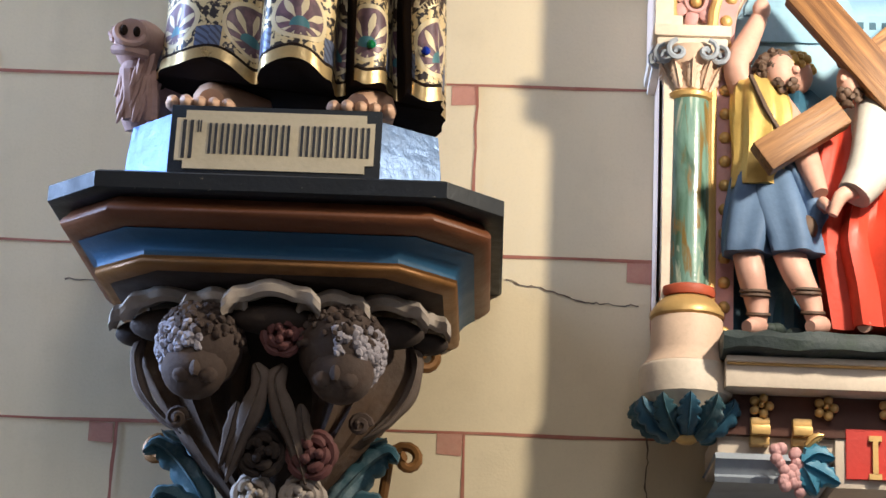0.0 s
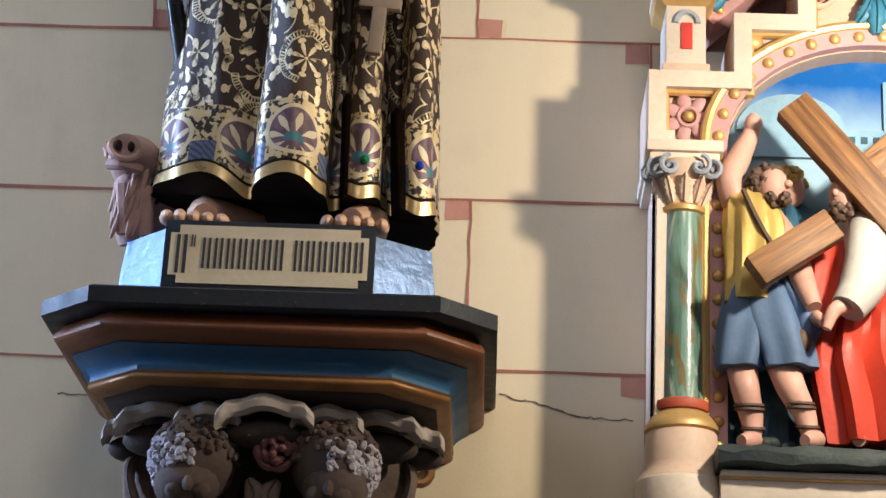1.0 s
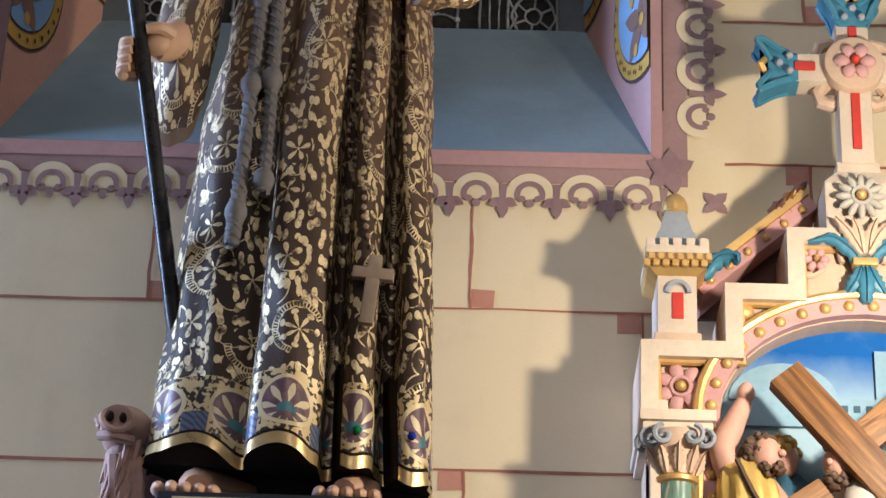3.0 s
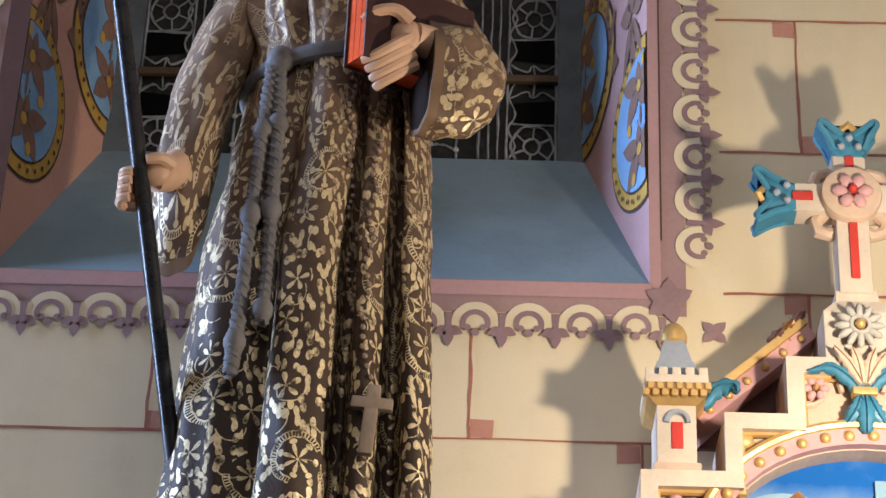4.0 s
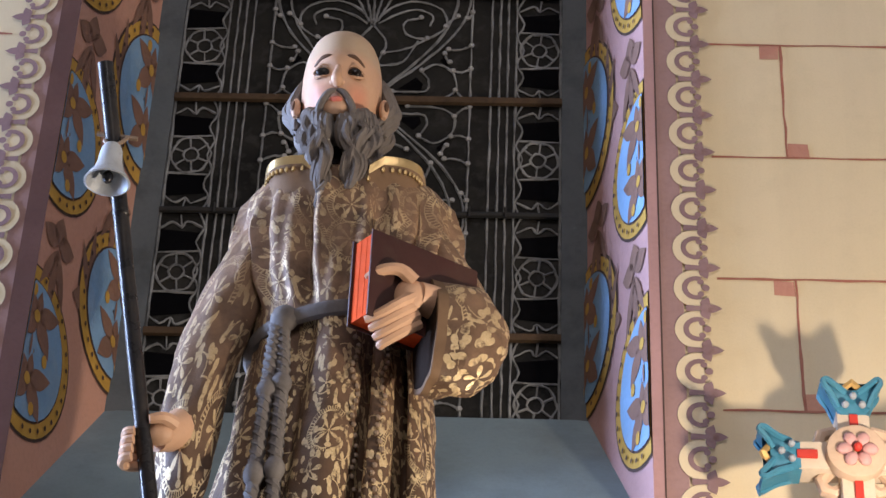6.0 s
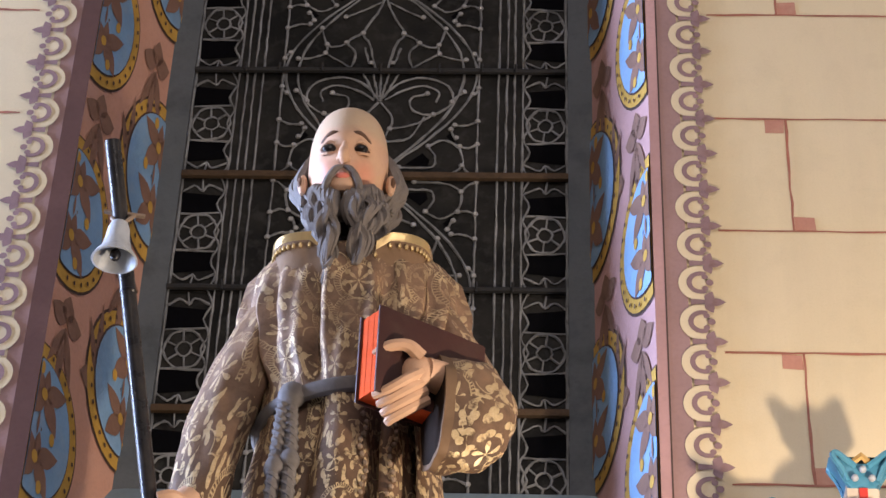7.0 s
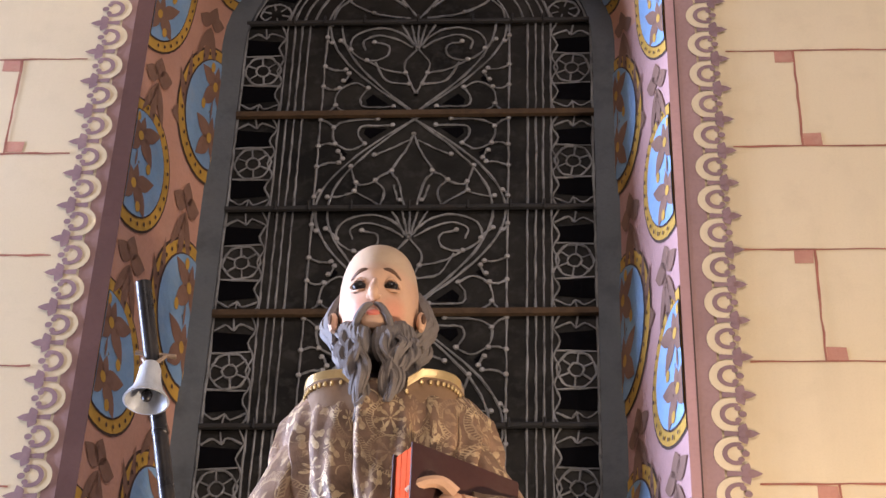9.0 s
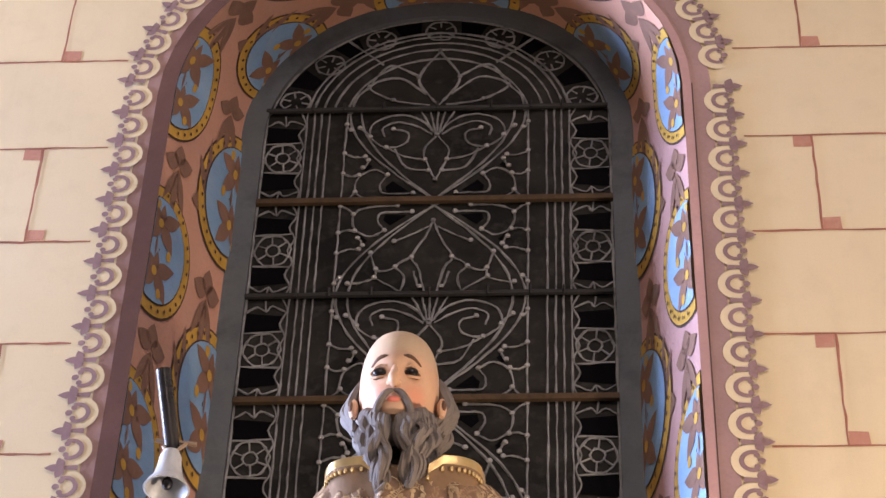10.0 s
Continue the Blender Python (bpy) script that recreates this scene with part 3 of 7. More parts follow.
for r in range(len(ROWS_Z) - 1):
    z0, z1 = ROWS_Z[r], ROWS_Z[r + 1]
    dark_below = r % 2 == 0     # a dark bar closes the row at its top
    pane = B()
    box(pane, (CX - GH, GY, z0 + 0.002), (CX + GH, GY + 0.006, z1 - 0.002))
    part("glass_pane", pane, M["glass"], window, smooth=False)
    bm, bb = B(), B()
    zc = (z0 + z1) / 2
    for s in (-1, 1):
        for o in (0.218, 0.262, 0.281, 0.298, 0.316, GH - 0.003):
            lead(bm, [(CX + s * o, z0), (CX + s * (o + rnd.uniform(-0.001, 0.001)), zc), (CX + s * o, z1)], 0.0030 if o > 0.4 else 0.0025)
        rosette_cell(bm, bb, s, z0, z1)
        lead(bm, plane_curve([(CX + s * 0.318, z0 + (z1 - z0) * j / 8) if j % 2 else (CX + s * 0.332, z0 + (z1 - z0) * j / 8) for j in range(9)], 3), 0.0022)
        f = lambda x, u: (CX + s * x, z0 + u * (z1 - z0) if dark_below else z1 - u * (z1 - z0))
        curve = lambda *pts: lead(bm, plane_curve([f(x, u) for x, u in pts], 4), 0.0025)
        # two interlaced strands, each a band between two leads
        for d in (-0.014, 0.014):
            lead(bm, [f((0.199 + d) * math.cos(math.pi / 2 * t) - 0.010 * (1 - math.cos(math.pi / 2 * t)), t) for t in (j / 14 for j in range(15))], 0.0027)
        if dark_below:
            # a pointed leaf between two lobes
            curve((0.0, 0.80), (0.018, 0.62), (0.046, 0.41), (0.030, 0.30), (0.014, 0.05))
            curve((0.046, 0.41), (0.070, 0.36), (0.082, 0.31), (0.105, 0.27), (0.126, 0.29), (0.140, 0.46))
            curve((0.082, 0.31), (0.060, 0.20), (0.070, 0.03))
            curve((0.126, 0.29), (0.128, 0.20), (0.160, 0.15), (0.188, 0.14))
            curve((0.128, 0.20), (0.090, 0.11), (0.060, 0.02))
            curve((0.040, 0.26), (0.030, 0.12), (0.024, 0.10))
            curve((0.010, 0.74), (0.045, 0.66), (0.088, 0.58))
            ends = [f(*p) for p in ((0.0, 0.80), (0.046, 0.41), (0.082, 0.31), (0.126, 0.29), (0.140, 0.46), (0.128, 0.20), (0.188, 0.14), (0.024, 0.10), (0.088, 0.58))]
        else:
            # a fan of petals over two volutes
            for x in (0.0, 0.018, 0.040):
                curve((x * 0.25, 0.24), (x * 0.6, 0.12), (x, 0.01))
            curve((0.0, 0.27), (0.040, 0.10), (0.095, 0.04), (0.150, 0.12), (0.160, 0.28), (0.120, 0.40), (0.075, 0.36), (0.070, 0.24), (0.105, 0.20))
            curve((0.012, 0.26), (0.050, 0.17), (0.095, 0.12), (0.130, 0.18), (0.125, 0.28))
            curve((0.0, 0.27), (0.030, 0.44), (0.016, 0.62), (0.0, 0.76))
            curve((0.120, 0.40), (0.075, 0.50), (0.026, 0.54))
            curve((0.100, 0.42), (0.070, 0.62), (0.016, 0.66))
            curve((0.160, 0.28), (0.172, 0.22), (0.186, 0.18))
            ends = [f(*p) for p in ((0.0, 0.27), (0.120, 0.40), (0.026, 0.54), (0.016, 0.66), (0.0, 0.76), (0.160, 0.28), (0.105, 0.20), (0.186, 0.18))]
        # the lobed ear outside the crossing and webs to the edge
        curve((0.085, 0.97), (0.150, 0.96), (0.186, 0.88), (0.180, 0.72), (0.145, 0.64), (0.112, 0.70))
        curve((0.112, 0.70), (0.128, 0.80), (0.122, 0.89), (0.085, 0.90), (0.050, 0.90))
        for (xa, ua), (xb, ub) in (((0.180, 0.70), (0.218, 0.68)), ((0.168, 0.50), (0.218, 0.46)), ((0.186, 0.88), (0.218, 0.97)), ((0.172, 0.62), (0.160, 0.54)), ((0.206, 0.20), (0.218, 0.14))):
            curve((xa, ua), ((xa + xb) / 2, (ua + ub) / 2 + 0.02), (xb, ub))
            ends += [f(xa, ua), f(xb, ub)]
        ends += [f(0.050, 0.90), f(0.112, 0.70), f(0.085, 0.97)]
        solder(bm, ends)
        flat(bb, [f(0.062, 0.87), f(0.112, 0.88), f(0.116, 0.82), f(0.100, 0.76)], GY - 0.0016)
        flat(bb, [f(0.150, 0.60), f(0.168, 0.66), f(0.164, 0.55)], GY - 0.0016)
    part("leadwork", bm, [M["lead"], M["solder"]], window)
    part("black_glass", bb, M["black"], window, "black opaque glass wedges", smooth=False)

# the arched head
zs = ROWS_Z[-1]
pane = B()
head = [(CX - GH, zs)] + [(CX - GH * math.cos(math.pi * i / 28), ISPRING + GH * math.sin(math.pi * i / 28)) for i in range(2, 27)] + [(CX + GH, zs)]
prism(pane, head, GY, GY + 0.006)
part("glass_pane", pane, M["glass"], window, smooth=False)
bm, bb = B(), B()
AC = 5.552     # the inner bands spring higher than the glass
for rad, zc in ((0.222, AC), (0.256, AC), (0.281, AC), (0.304, AC), (0.318, AC), (GH - 0.003, ISPRING)):
    a0 = math.degrees(math.asin(min(1, (zs - zc) / rad)))
    lead(bm, [(p.x, p.z) for p in arc(CX, zc, rad, a0, 180 - a0, 26)], 0.0027)
for k in range(7):
    a = radians(19 + 23.7 * k)
    c = (CX + 0.368 * math.cos(a), ISPRING + 0.370 * math.sin(a))
    for j in range(6):
        b, b2 = a + TAU * j / 6, a + TAU * (j + 1) / 6
        p, q = [(c[0] + 0.036 * math.cos(v), c[1] + 0.034 * math.sin(v)) for v in (b, b2)]
        lead(bm, plane_curve([p, (c[0] + 1.2 * ((p[0] + q[0]) / 2 - c[0]), c[1] + 1.2 * ((p[1] + q[1]) / 2 - c[1])), q], 3), 0.0024)
        lead(bm, [p, (c[0] + 0.4 * (p[0] - c[0]), c[1] + 0.4 * (p[1] - c[1]))], 0.0021)
    if k < 6:
        a2 = a + radians(11.8)
        flat(bb, [(CX + rr * math.cos(a2 + d), ISPRING + rr * math.sin(a2 + d)) for rr, d in ((0.345, -0.055), (0.406, -0.085), (0.408, 0.085), (0.345, 0.055))], GY - 0.0016)
for s in (-1, 1):
    f = lambda x, h: (CX + s * x, zs + h)
    lead(bm, plane_curve([f(0.0, 0.215), f(0.05, 0.12), f(0.02, 0.05), f(0.0, 0.02)], 5))
    lead(bm, plane_curve([f(0.03, 0.06), f(0.10, 0.12), f(0.17, 0.09), f(0.11, 0.04), f(0.02, 0.02)], 5))
    lead(bm, plane_curve([f(0.05, 0.125), f(0.12, 0.165), f(0.165, 0.105)], 5))
    lead(bm, plane_curve([f(0.17, 0.09), f(0.20, 0.05), f(0.21, 0.0)], 4))
    lead(bm, plane_curve([f(0.14, 0.17), f(0.20, 0.23), f(0.23, 0.26)], 3))
    solder(bm, [f(0.05, 0.12), f(0.17, 0.09), f(0.0, 0.215), f(0.11, 0.04), f(0.21, 0.0)])
part("leadwork", bm, [M["lead"], M["lead"]], window)
part("black_glass", bb, M["black"], window, "black opaque glass wedges", smooth=False)
for r, z in enumerate(ROWS_Z[1:]):
    bm = B()
    rusty = r % 2 == 0
    if rusty:
        box(bm, (CX - GH, GY - 0.018, z - 0.008), (CX + GH, GY - 0.006, z + 0.008), 0.002)
    else:
        tube(bm, [(CX - GH + 0.824 * j / 12, GY - 0.012, z + rnd.uniform(-0.0012, 0.0012)) for j in range(13)], 0.0068, 8)
        for x in (-0.30, -0.225, -0.13, 0.0, 0.13, 0.225, 0.30):
            tube(bm, [(CX + x, GY - 0.022, z - 0.012), (CX + x, GY - 0.024, z), (CX + x, GY - 0.022, z + 0.012)], 0.0035, 5)
    part("saddle_bar", bm, M["bar"] if rusty else M["iron"], window, "rusty flat iron bar" if rusty else "thin black iron bar")
bm = B()
box(bm, (CX - 0.5, BACK + 0.3, 3.6), (CX + 0.5, BACK + 0.34, 6.1))
solo("backdrop", bm, M["black"], "dark boarding behind the leaded window", "boarding", "structure", False)

# ---- materials of the console and the statue ----
M["c_black"] = paint("black_stone_paint", (0.008, 0.010, 0.014), 0.46, dirt=0.35, dirt_colour=(0.03, 0.029, 0.03), scale=24, bump=0.35, chips=0.4, spec=0.30)
M["c_rust"] = paint("red_brown_paint", (0.135, 0.045, 0.016), 0.45, dirt=0.3, dirt_colour=(0.06, 0.03, 0.02), scale=15, chips=0.5, chip_colour=(0.05, 0.03, 0.02))
M["c_gold"] = paint("bronze_paint", (0.22, 0.10, 0.028), 0.40, 0.3, dirt=0.45, dirt_colour=(0.07, 0.035, 0.015), scale=16)
M["c_blue"] = paint("prussian_blue_paint", (0.022, 0.080, 0.155), 0.48, dirt=0.35, dirt_colour=(0.02, 0.04, 0.06), scale=12)
M["c_cream"] = paint("grey_cream_paint", (0.40, 0.33, 0.27), 0.7, dirt=0.65, dirt_colour=(0.13, 0.085, 0.06), scale=20)
M["c_stone"] = paint("dusty_brown_plaster", (0.066, 0.042, 0.031), 0.85, dirt=0.5, dirt_colour=(0.17, 0.135, 0.115), scale=17, bump=0.7, vary=0.35)
# brown darkened to carry the shade under the console; one rose shares it
M["c_dark"] = paint("shade_brown_plaster", (0.034, 0.022, 0.016), 0.8, dirt=0.45, dirt_colour=(0.09, 0.066, 0.05), scale=19, bump=0.6, vary=0.3)
M["c_wing"] = paint("gilt_brown_plaster", (0.085, 0.050, 0.030), 0.7, dirt=0.6, dirt_colour=(0.17, 0.135, 0.11), scale=24, bump=0.6, vary=0.4)
M["c_feather"] = paint("worn_feather_plaster", (0.14, 0.10, 0.075), 0.75, dirt=0.6, dirt_colour=(0.09, 0.06, 0.045), scale=26, bump=0.6, vary=0.3)
# dusty hair, paled towards violet to carry the bluish light on it
M["c_curl"] = paint("lit_grey_hair_plaster", (0.36, 0.32, 0.335), 0.85, dirt=0.6, dirt_colour=(0.13, 0.10, 0.09), scale=30, bump=0.9)
M["c_leaf"] = paint("faded_teal_paint", (0.035, 0.085, 0.105), 0.6, dirt=0.7, dirt_colour=(0.30, 0.36, 0.36), scale=28)
M["c_rose"] = paint("dusty_rose_paint", (0.125, 0.045, 0.040), 0.7, dirt=0.5, dirt_colour=(0.10, 0.06, 0.045), scale=24)
M["silver"] = paint("silver_blue_paint", (0.12, 0.18, 0.31), 0.42, 0.5, dirt=0.35, dirt_colour=(0.26, 0.30, 0.36), scale=32, bump=0.9, fine=70)
M["plaque"] = paint("aged_cream_enamel", (0.58, 0.49, 0.34), 0.5, dirt=0.35, dirt_colour=(0.40, 0.31, 0.18), scale=16, chips=0.35, chip_colour=(0.10, 0.08, 0.06))
M["ink"] = paint("black_lettering", (0.025, 0.025, 0.03), 0.55, dirt=0.2, dirt_colour=(0.12, 0.12, 0.16), scale=40)
def face_paint():
    """Painted flesh: ivory crown, warmer face and rouged cheeks."""
    n = Nodes("painted_flesh")
    pos = n.coord
    mid, fine = n.noise(22, 5, 0.6), n.noise(140, 3)
    col = n.mix(n.ramp(mid, 0.35, 0.68), (0.55, 0.335, 0.215, 1), (0.61, 0.375, 0.245, 1))
    for x in (-0.355, -0.265):
        d = n.add("ShaderNodeVectorMath", {0: pos, 1: (x, 2.985, 4.070)}, operation="DISTANCE").outputs["Value"]
        col = n.mix(n.math("MULTIPLY", n.ramp(d, 0.042, 0.010), 0.75), col, (0.64, 0.22, 0.14, 1))
    z = n.add("ShaderNodeSeparateXYZ", {0: pos}).outputs[2]
    col = n.mix(n.ramp(n.math("ADD", z, n.math("MULTIPLY", mid, 0.02)), 4.165, 4.19), col, (0.52, 0.375, 0.25, 1))
    col = n.mix(n.math("MULTIPLY", n.ramp(fine, 0.5, 0.8), 0.2), col, (0.40, 0.22, 0.15, 1))
    n.put(Base_Color=col, Roughness=0.5, Specular_IOR_Level=0.3)
    n.bump(n.math("ADD", mid, n.math("MULTIPLY", fine, 0.4)), 0.15, 0.003)
    return n.mat


M["skin"] = face_paint()
M["brow"] = paint("brown_painted_brow", (0.115, 0.058, 0.034), 0.55, dirt=0.3, dirt_colour=(0.26, 0.15, 0.09), scale=40)
M["lip"] = paint("painted_lip", (0.60, 0.17, 0.12), 0.45, dirt=0.2, dirt_colour=(0.48, 0.2, 0.15), scale=30)
M["beard"] = paint("grey_beard_paint", (0.165, 0.142, 0.128), 0.62, dirt=0.5, dirt_colour=(0.055, 0.045, 0.042), scale=45, bump=0.6)
M["book_edge"] = paint("vermilion_page_edge", (0.60, 0.075, 0.016), 0.75, dirt=0.3, dirt_colour=(0.34, 0.03, 0.01), scale=30, spec=0.08)
M["book_cover"] = paint("oxblood_cover", (0.048, 0.016, 0.013), 0.5, dirt=0.3, scale=20)
M["rope"] = paint("grey_cord", (0.155, 0.140, 0.135), 0.75, dirt=0.4, dirt_colour=(0.07, 0.06, 0.055), scale=40, bump=0.5)
# dark cloth lining; also colours the shaded neck and the pig's eyes and nostrils
M["lining_shade"] = paint("lining_and_shade", (0.020, 0.012, 0.008), 0.8, spec=0.08, dirt=0.1, scale=12)
M["eye"] = paint("dark_eye", (0.012, 0.008, 0.006), 0.25, dirt=0.0, bump=0.0)
M["gilt"] = paint("burnished_gilding", (0.60, 0.43, 0.20), 0.33, 0.75, dirt=0.45, dirt_colour=(0.12, 0.065, 0.02), scale=22, bump=0.35)
M["bronze"] = paint("grey_bronze", (0.30, 0.22, 0.16), 0.5, 0.2, dirt=0.4, scale=25)
M["green"] = paint("green_glass", (0.01, 0.16, 0.05), 0.15, dirt=0.0, bump=0.0)
M["blue"] = paint("blue_glass", (0.01, 0.03, 0.32), 0.15, dirt=0.0, bump=0.0)
M["pig"] = paint("dull_pink_plaster", (0.46, 0.29, 0.24), 0.8, dirt=0.45, dirt_colour=(0.22, 0.13, 0.11), scale=28, bump=0.6)
M["shaft"] = paint("black_varnish", (0.018, 0.017, 0.019), 0.28, dirt=0.3, scale=25, bump=0.15)
M["bellmetal"] = paint("silvered_bell", (0.55, 0.58, 0.62), 0.4, 0.35, dirt=0.3, dirt_colour=(0.25, 0.26, 0.28), scale=30)


def brocade():
    """Dark brown cloth with gilt flowers, leaves and hatched scrolls, dusty towards the shoulders."""
    n = Nodes("gilt_brocade_paint")
    uv = n.add("ShaderNodeUVMap").outputs[0]
    warp = n.add("ShaderNodeTexNoise", {"Vector": uv, "Scale": 9.0, "Detail": 2.0}).outputs["Color"]
    uvw = n.add("ShaderNodeVectorMath", {0: uv, 1: n.add("ShaderNodeVectorMath", {0: warp, 1: (0.022, 0.022, 0.0)}, operation="MULTIPLY").outputs[0]}, operation="ADD").outputs[0]

    def cells(scale, rand, stretch=1.0):
        v = n.add("ShaderNodeMapping", {0: uvw, 3: (scale, scale * stretch, 1.0)}).outputs[0]
        t = n.add("ShaderNodeTexVoronoi", {"Vector": v, "Scale": 1.0, "Randomness": rand}, voronoi_dimensions="2D")
        d = n.add("ShaderNodeVectorMath", {0: v, 1: t.outputs["Position"]}, operation="SUBTRACT").outputs[0]
        xyz = n.add("ShaderNodeSeparateXYZ", {0: d})
        ang = n.math("ARCTAN2", xyz.outputs[1], xyz.outputs[0])
        return t.outputs["Distance"], ang, n.add("ShaderNodeSeparateColor", {0: t.outputs["Color"]}).outputs[0]

    def below(a, b):
        return n.math("LESS_THAN", a, b)

    r, a, c = cells(10.4, 0.5)
    spin = n.math("ADD", a, n.math("MULTIPLY", c, 6.0))

    def whorl(count, middle, reach):
        """Pointed petals round a middle radius."""
        far = n.math("DIVIDE", n.math("SUBTRACT", r, middle), reach)
        return n.math("GREATER_THAN", n.math("COSINE", n.math("MULTIPLY", spin, count)), n.math("ADD", 0.10, n.math("MULTIPLY", n.math("MULTIPLY", far, far), 0.9)))

    big = n.math("GREATER_THAN", c, 0.42)
    flower = n.mix(big, whorl(5.0, 0.125, 0.115), n.math("MAXIMUM", whorl(7.0, 0.135, 0.125), n.math("MULTIPLY", whorl(7.0, 0.30, 0.05), n.math("GREATER_THAN", c, 0.7))))
    flower = n.math("MAXIMUM", flower, below(r, 0.026))
    r2, a2, c2 = cells(52.0, 0.95, 0.62)
    leaves = below(r2, n.math("ADD", 0.36, n.math("MULTIPLY", n.math("COSINE", n.math("ADD", n.math("MULTIPLY", a2, 2.0), n.math("MULTIPLY", c2, 9.0))), 0.19)))
    leaves = n.math("MULTIPLY", leaves, n.math("GREATER_THAN", r, n.math("ADD", 0.28, n.math("MULTIPLY", big, 0.08))))
    leaves = n.math("MULTIPLY", leaves, n.math("GREATER_THAN", c2, 0.10))
    side = n.math("GREATER_THAN", n.math("SINE", n.math("ADD", a, n.math("MULTIPLY", c, 6.0))), -0.35)
    rim = n.math("MAXIMUM", below(n.math("ABSOLUTE", n.math("SUBTRACT", r, n.math("ADD", 0.375, n.math("MULTIPLY", n.math("COSINE", n.math("MULTIPLY", a, 14.0)), 0.008)))), 0.013), below(n.math("ABSOLUTE", n.math("SUBTRACT", r, 0.475)), 0.008))
    hatch = n.math("GREATER_THAN", n.math("SINE", n.math("MULTIPLY", a, 52.0)), 0.25)
    zone = n.math("MULTIPLY", n.math("GREATER_THAN", r, 0.385), below(r, 0.465))
    scroll = n.math("MULTIPLY", n.math("MULTIPLY", n.math("MAXIMUM", rim, n.math("MULTIPLY", hatch, zone)), side), big)
    leaves = n.math("MULTIPLY", leaves, n.math("SUBTRACT", 1.0, n.math("MULTIPLY", n.math("MULTIPLY", zone, side), big)))
    r4, a4, c4_ = cells(15.0, 0.9)
    vine = n.math("MULTIPLY", below(n.math("ABSOLUTE", n.math("SUBTRACT", r4, 0.33)), 0.016), n.math("GREATER_THAN", n.math("SINE", n.math("ADD", a4, n.math("MULTIPLY", c4_, 6.0))), 0.1))
    gold = n.math("MAXIMUM", n.math("MAXIMUM", flower, leaves), n.math("MAXIMUM", scroll, vine))
    wear = n.ramp(n.noise(48, 5, 0.7), 0.64, 0.52)
    dust_n, fine, broad = n.noise(20, 6, 0.65), n.noise(300, 3), n.noise(4, 3)
    height = n.add("ShaderNodeSeparateXYZ", {0: n.coord}).outputs[2]
    dust = n.math("MULTIPLY", n.ramp(height, 3.02, 3.78), n.ramp(dust_n, 0.16, 0.66))
    gold = n.math("MULTIPLY", gold, n.mix(n.math("MULTIPLY", dust, n.ramp(height, 3.5, 3.8)), wear, n.math("MULTIPLY", wear, n.ramp(n.noise(11, 4, 0.6), 0.56, 0.46))))
    gold = n.math("MULTIPLY", gold, n.math("SUBTRACT", 1.0, n.math("MULTIPLY", dust, 0.42)))
    cloth = n.mix(n.ramp(broad, 0.3, 0.7), (0.026, 0.0145, 0.0095, 1), (0.062, 0.036, 0.023, 1))
    cloth = n.mix(dust, cloth, (0.265, 0.160, 0.100, 1))
    gilt = n.mix(n.ramp(fine, 0.35, 0.7), (0.62, 0.475, 0.26, 1), (0.80, 0.66, 0.42, 1))
    gilt = n.mix(n.math("MULTIPLY", dust, 0.75), gilt, (0.56, 0.38, 0.21, 1))
    n.put(Base_Color=n.mix(gold, cloth, gilt), Specular_IOR_Level=0.25, Metallic=n.math("MULTIPLY", gold, 0.35), Roughness=n.add("ShaderNodeMapRange", {0: gold, 1: 0.0, 2: 1.0, 3: 0.55, 4: 0.36}).outputs[0])
    n.bump(n.math("ADD", n.math("MULTIPLY", gold, 0.6), n.math("MULTIPLY", fine, 0.4)), 0.9, 0.003)
    return n.mat


M["robe"] = brocade()
M["plain"] = paint("plain_brown_cloth", (0.20, 0.125, 0.075), 0.7, dirt=0.5, dirt_colour=(0.20, 0.13, 0.075), scale=26, spec=0.15)


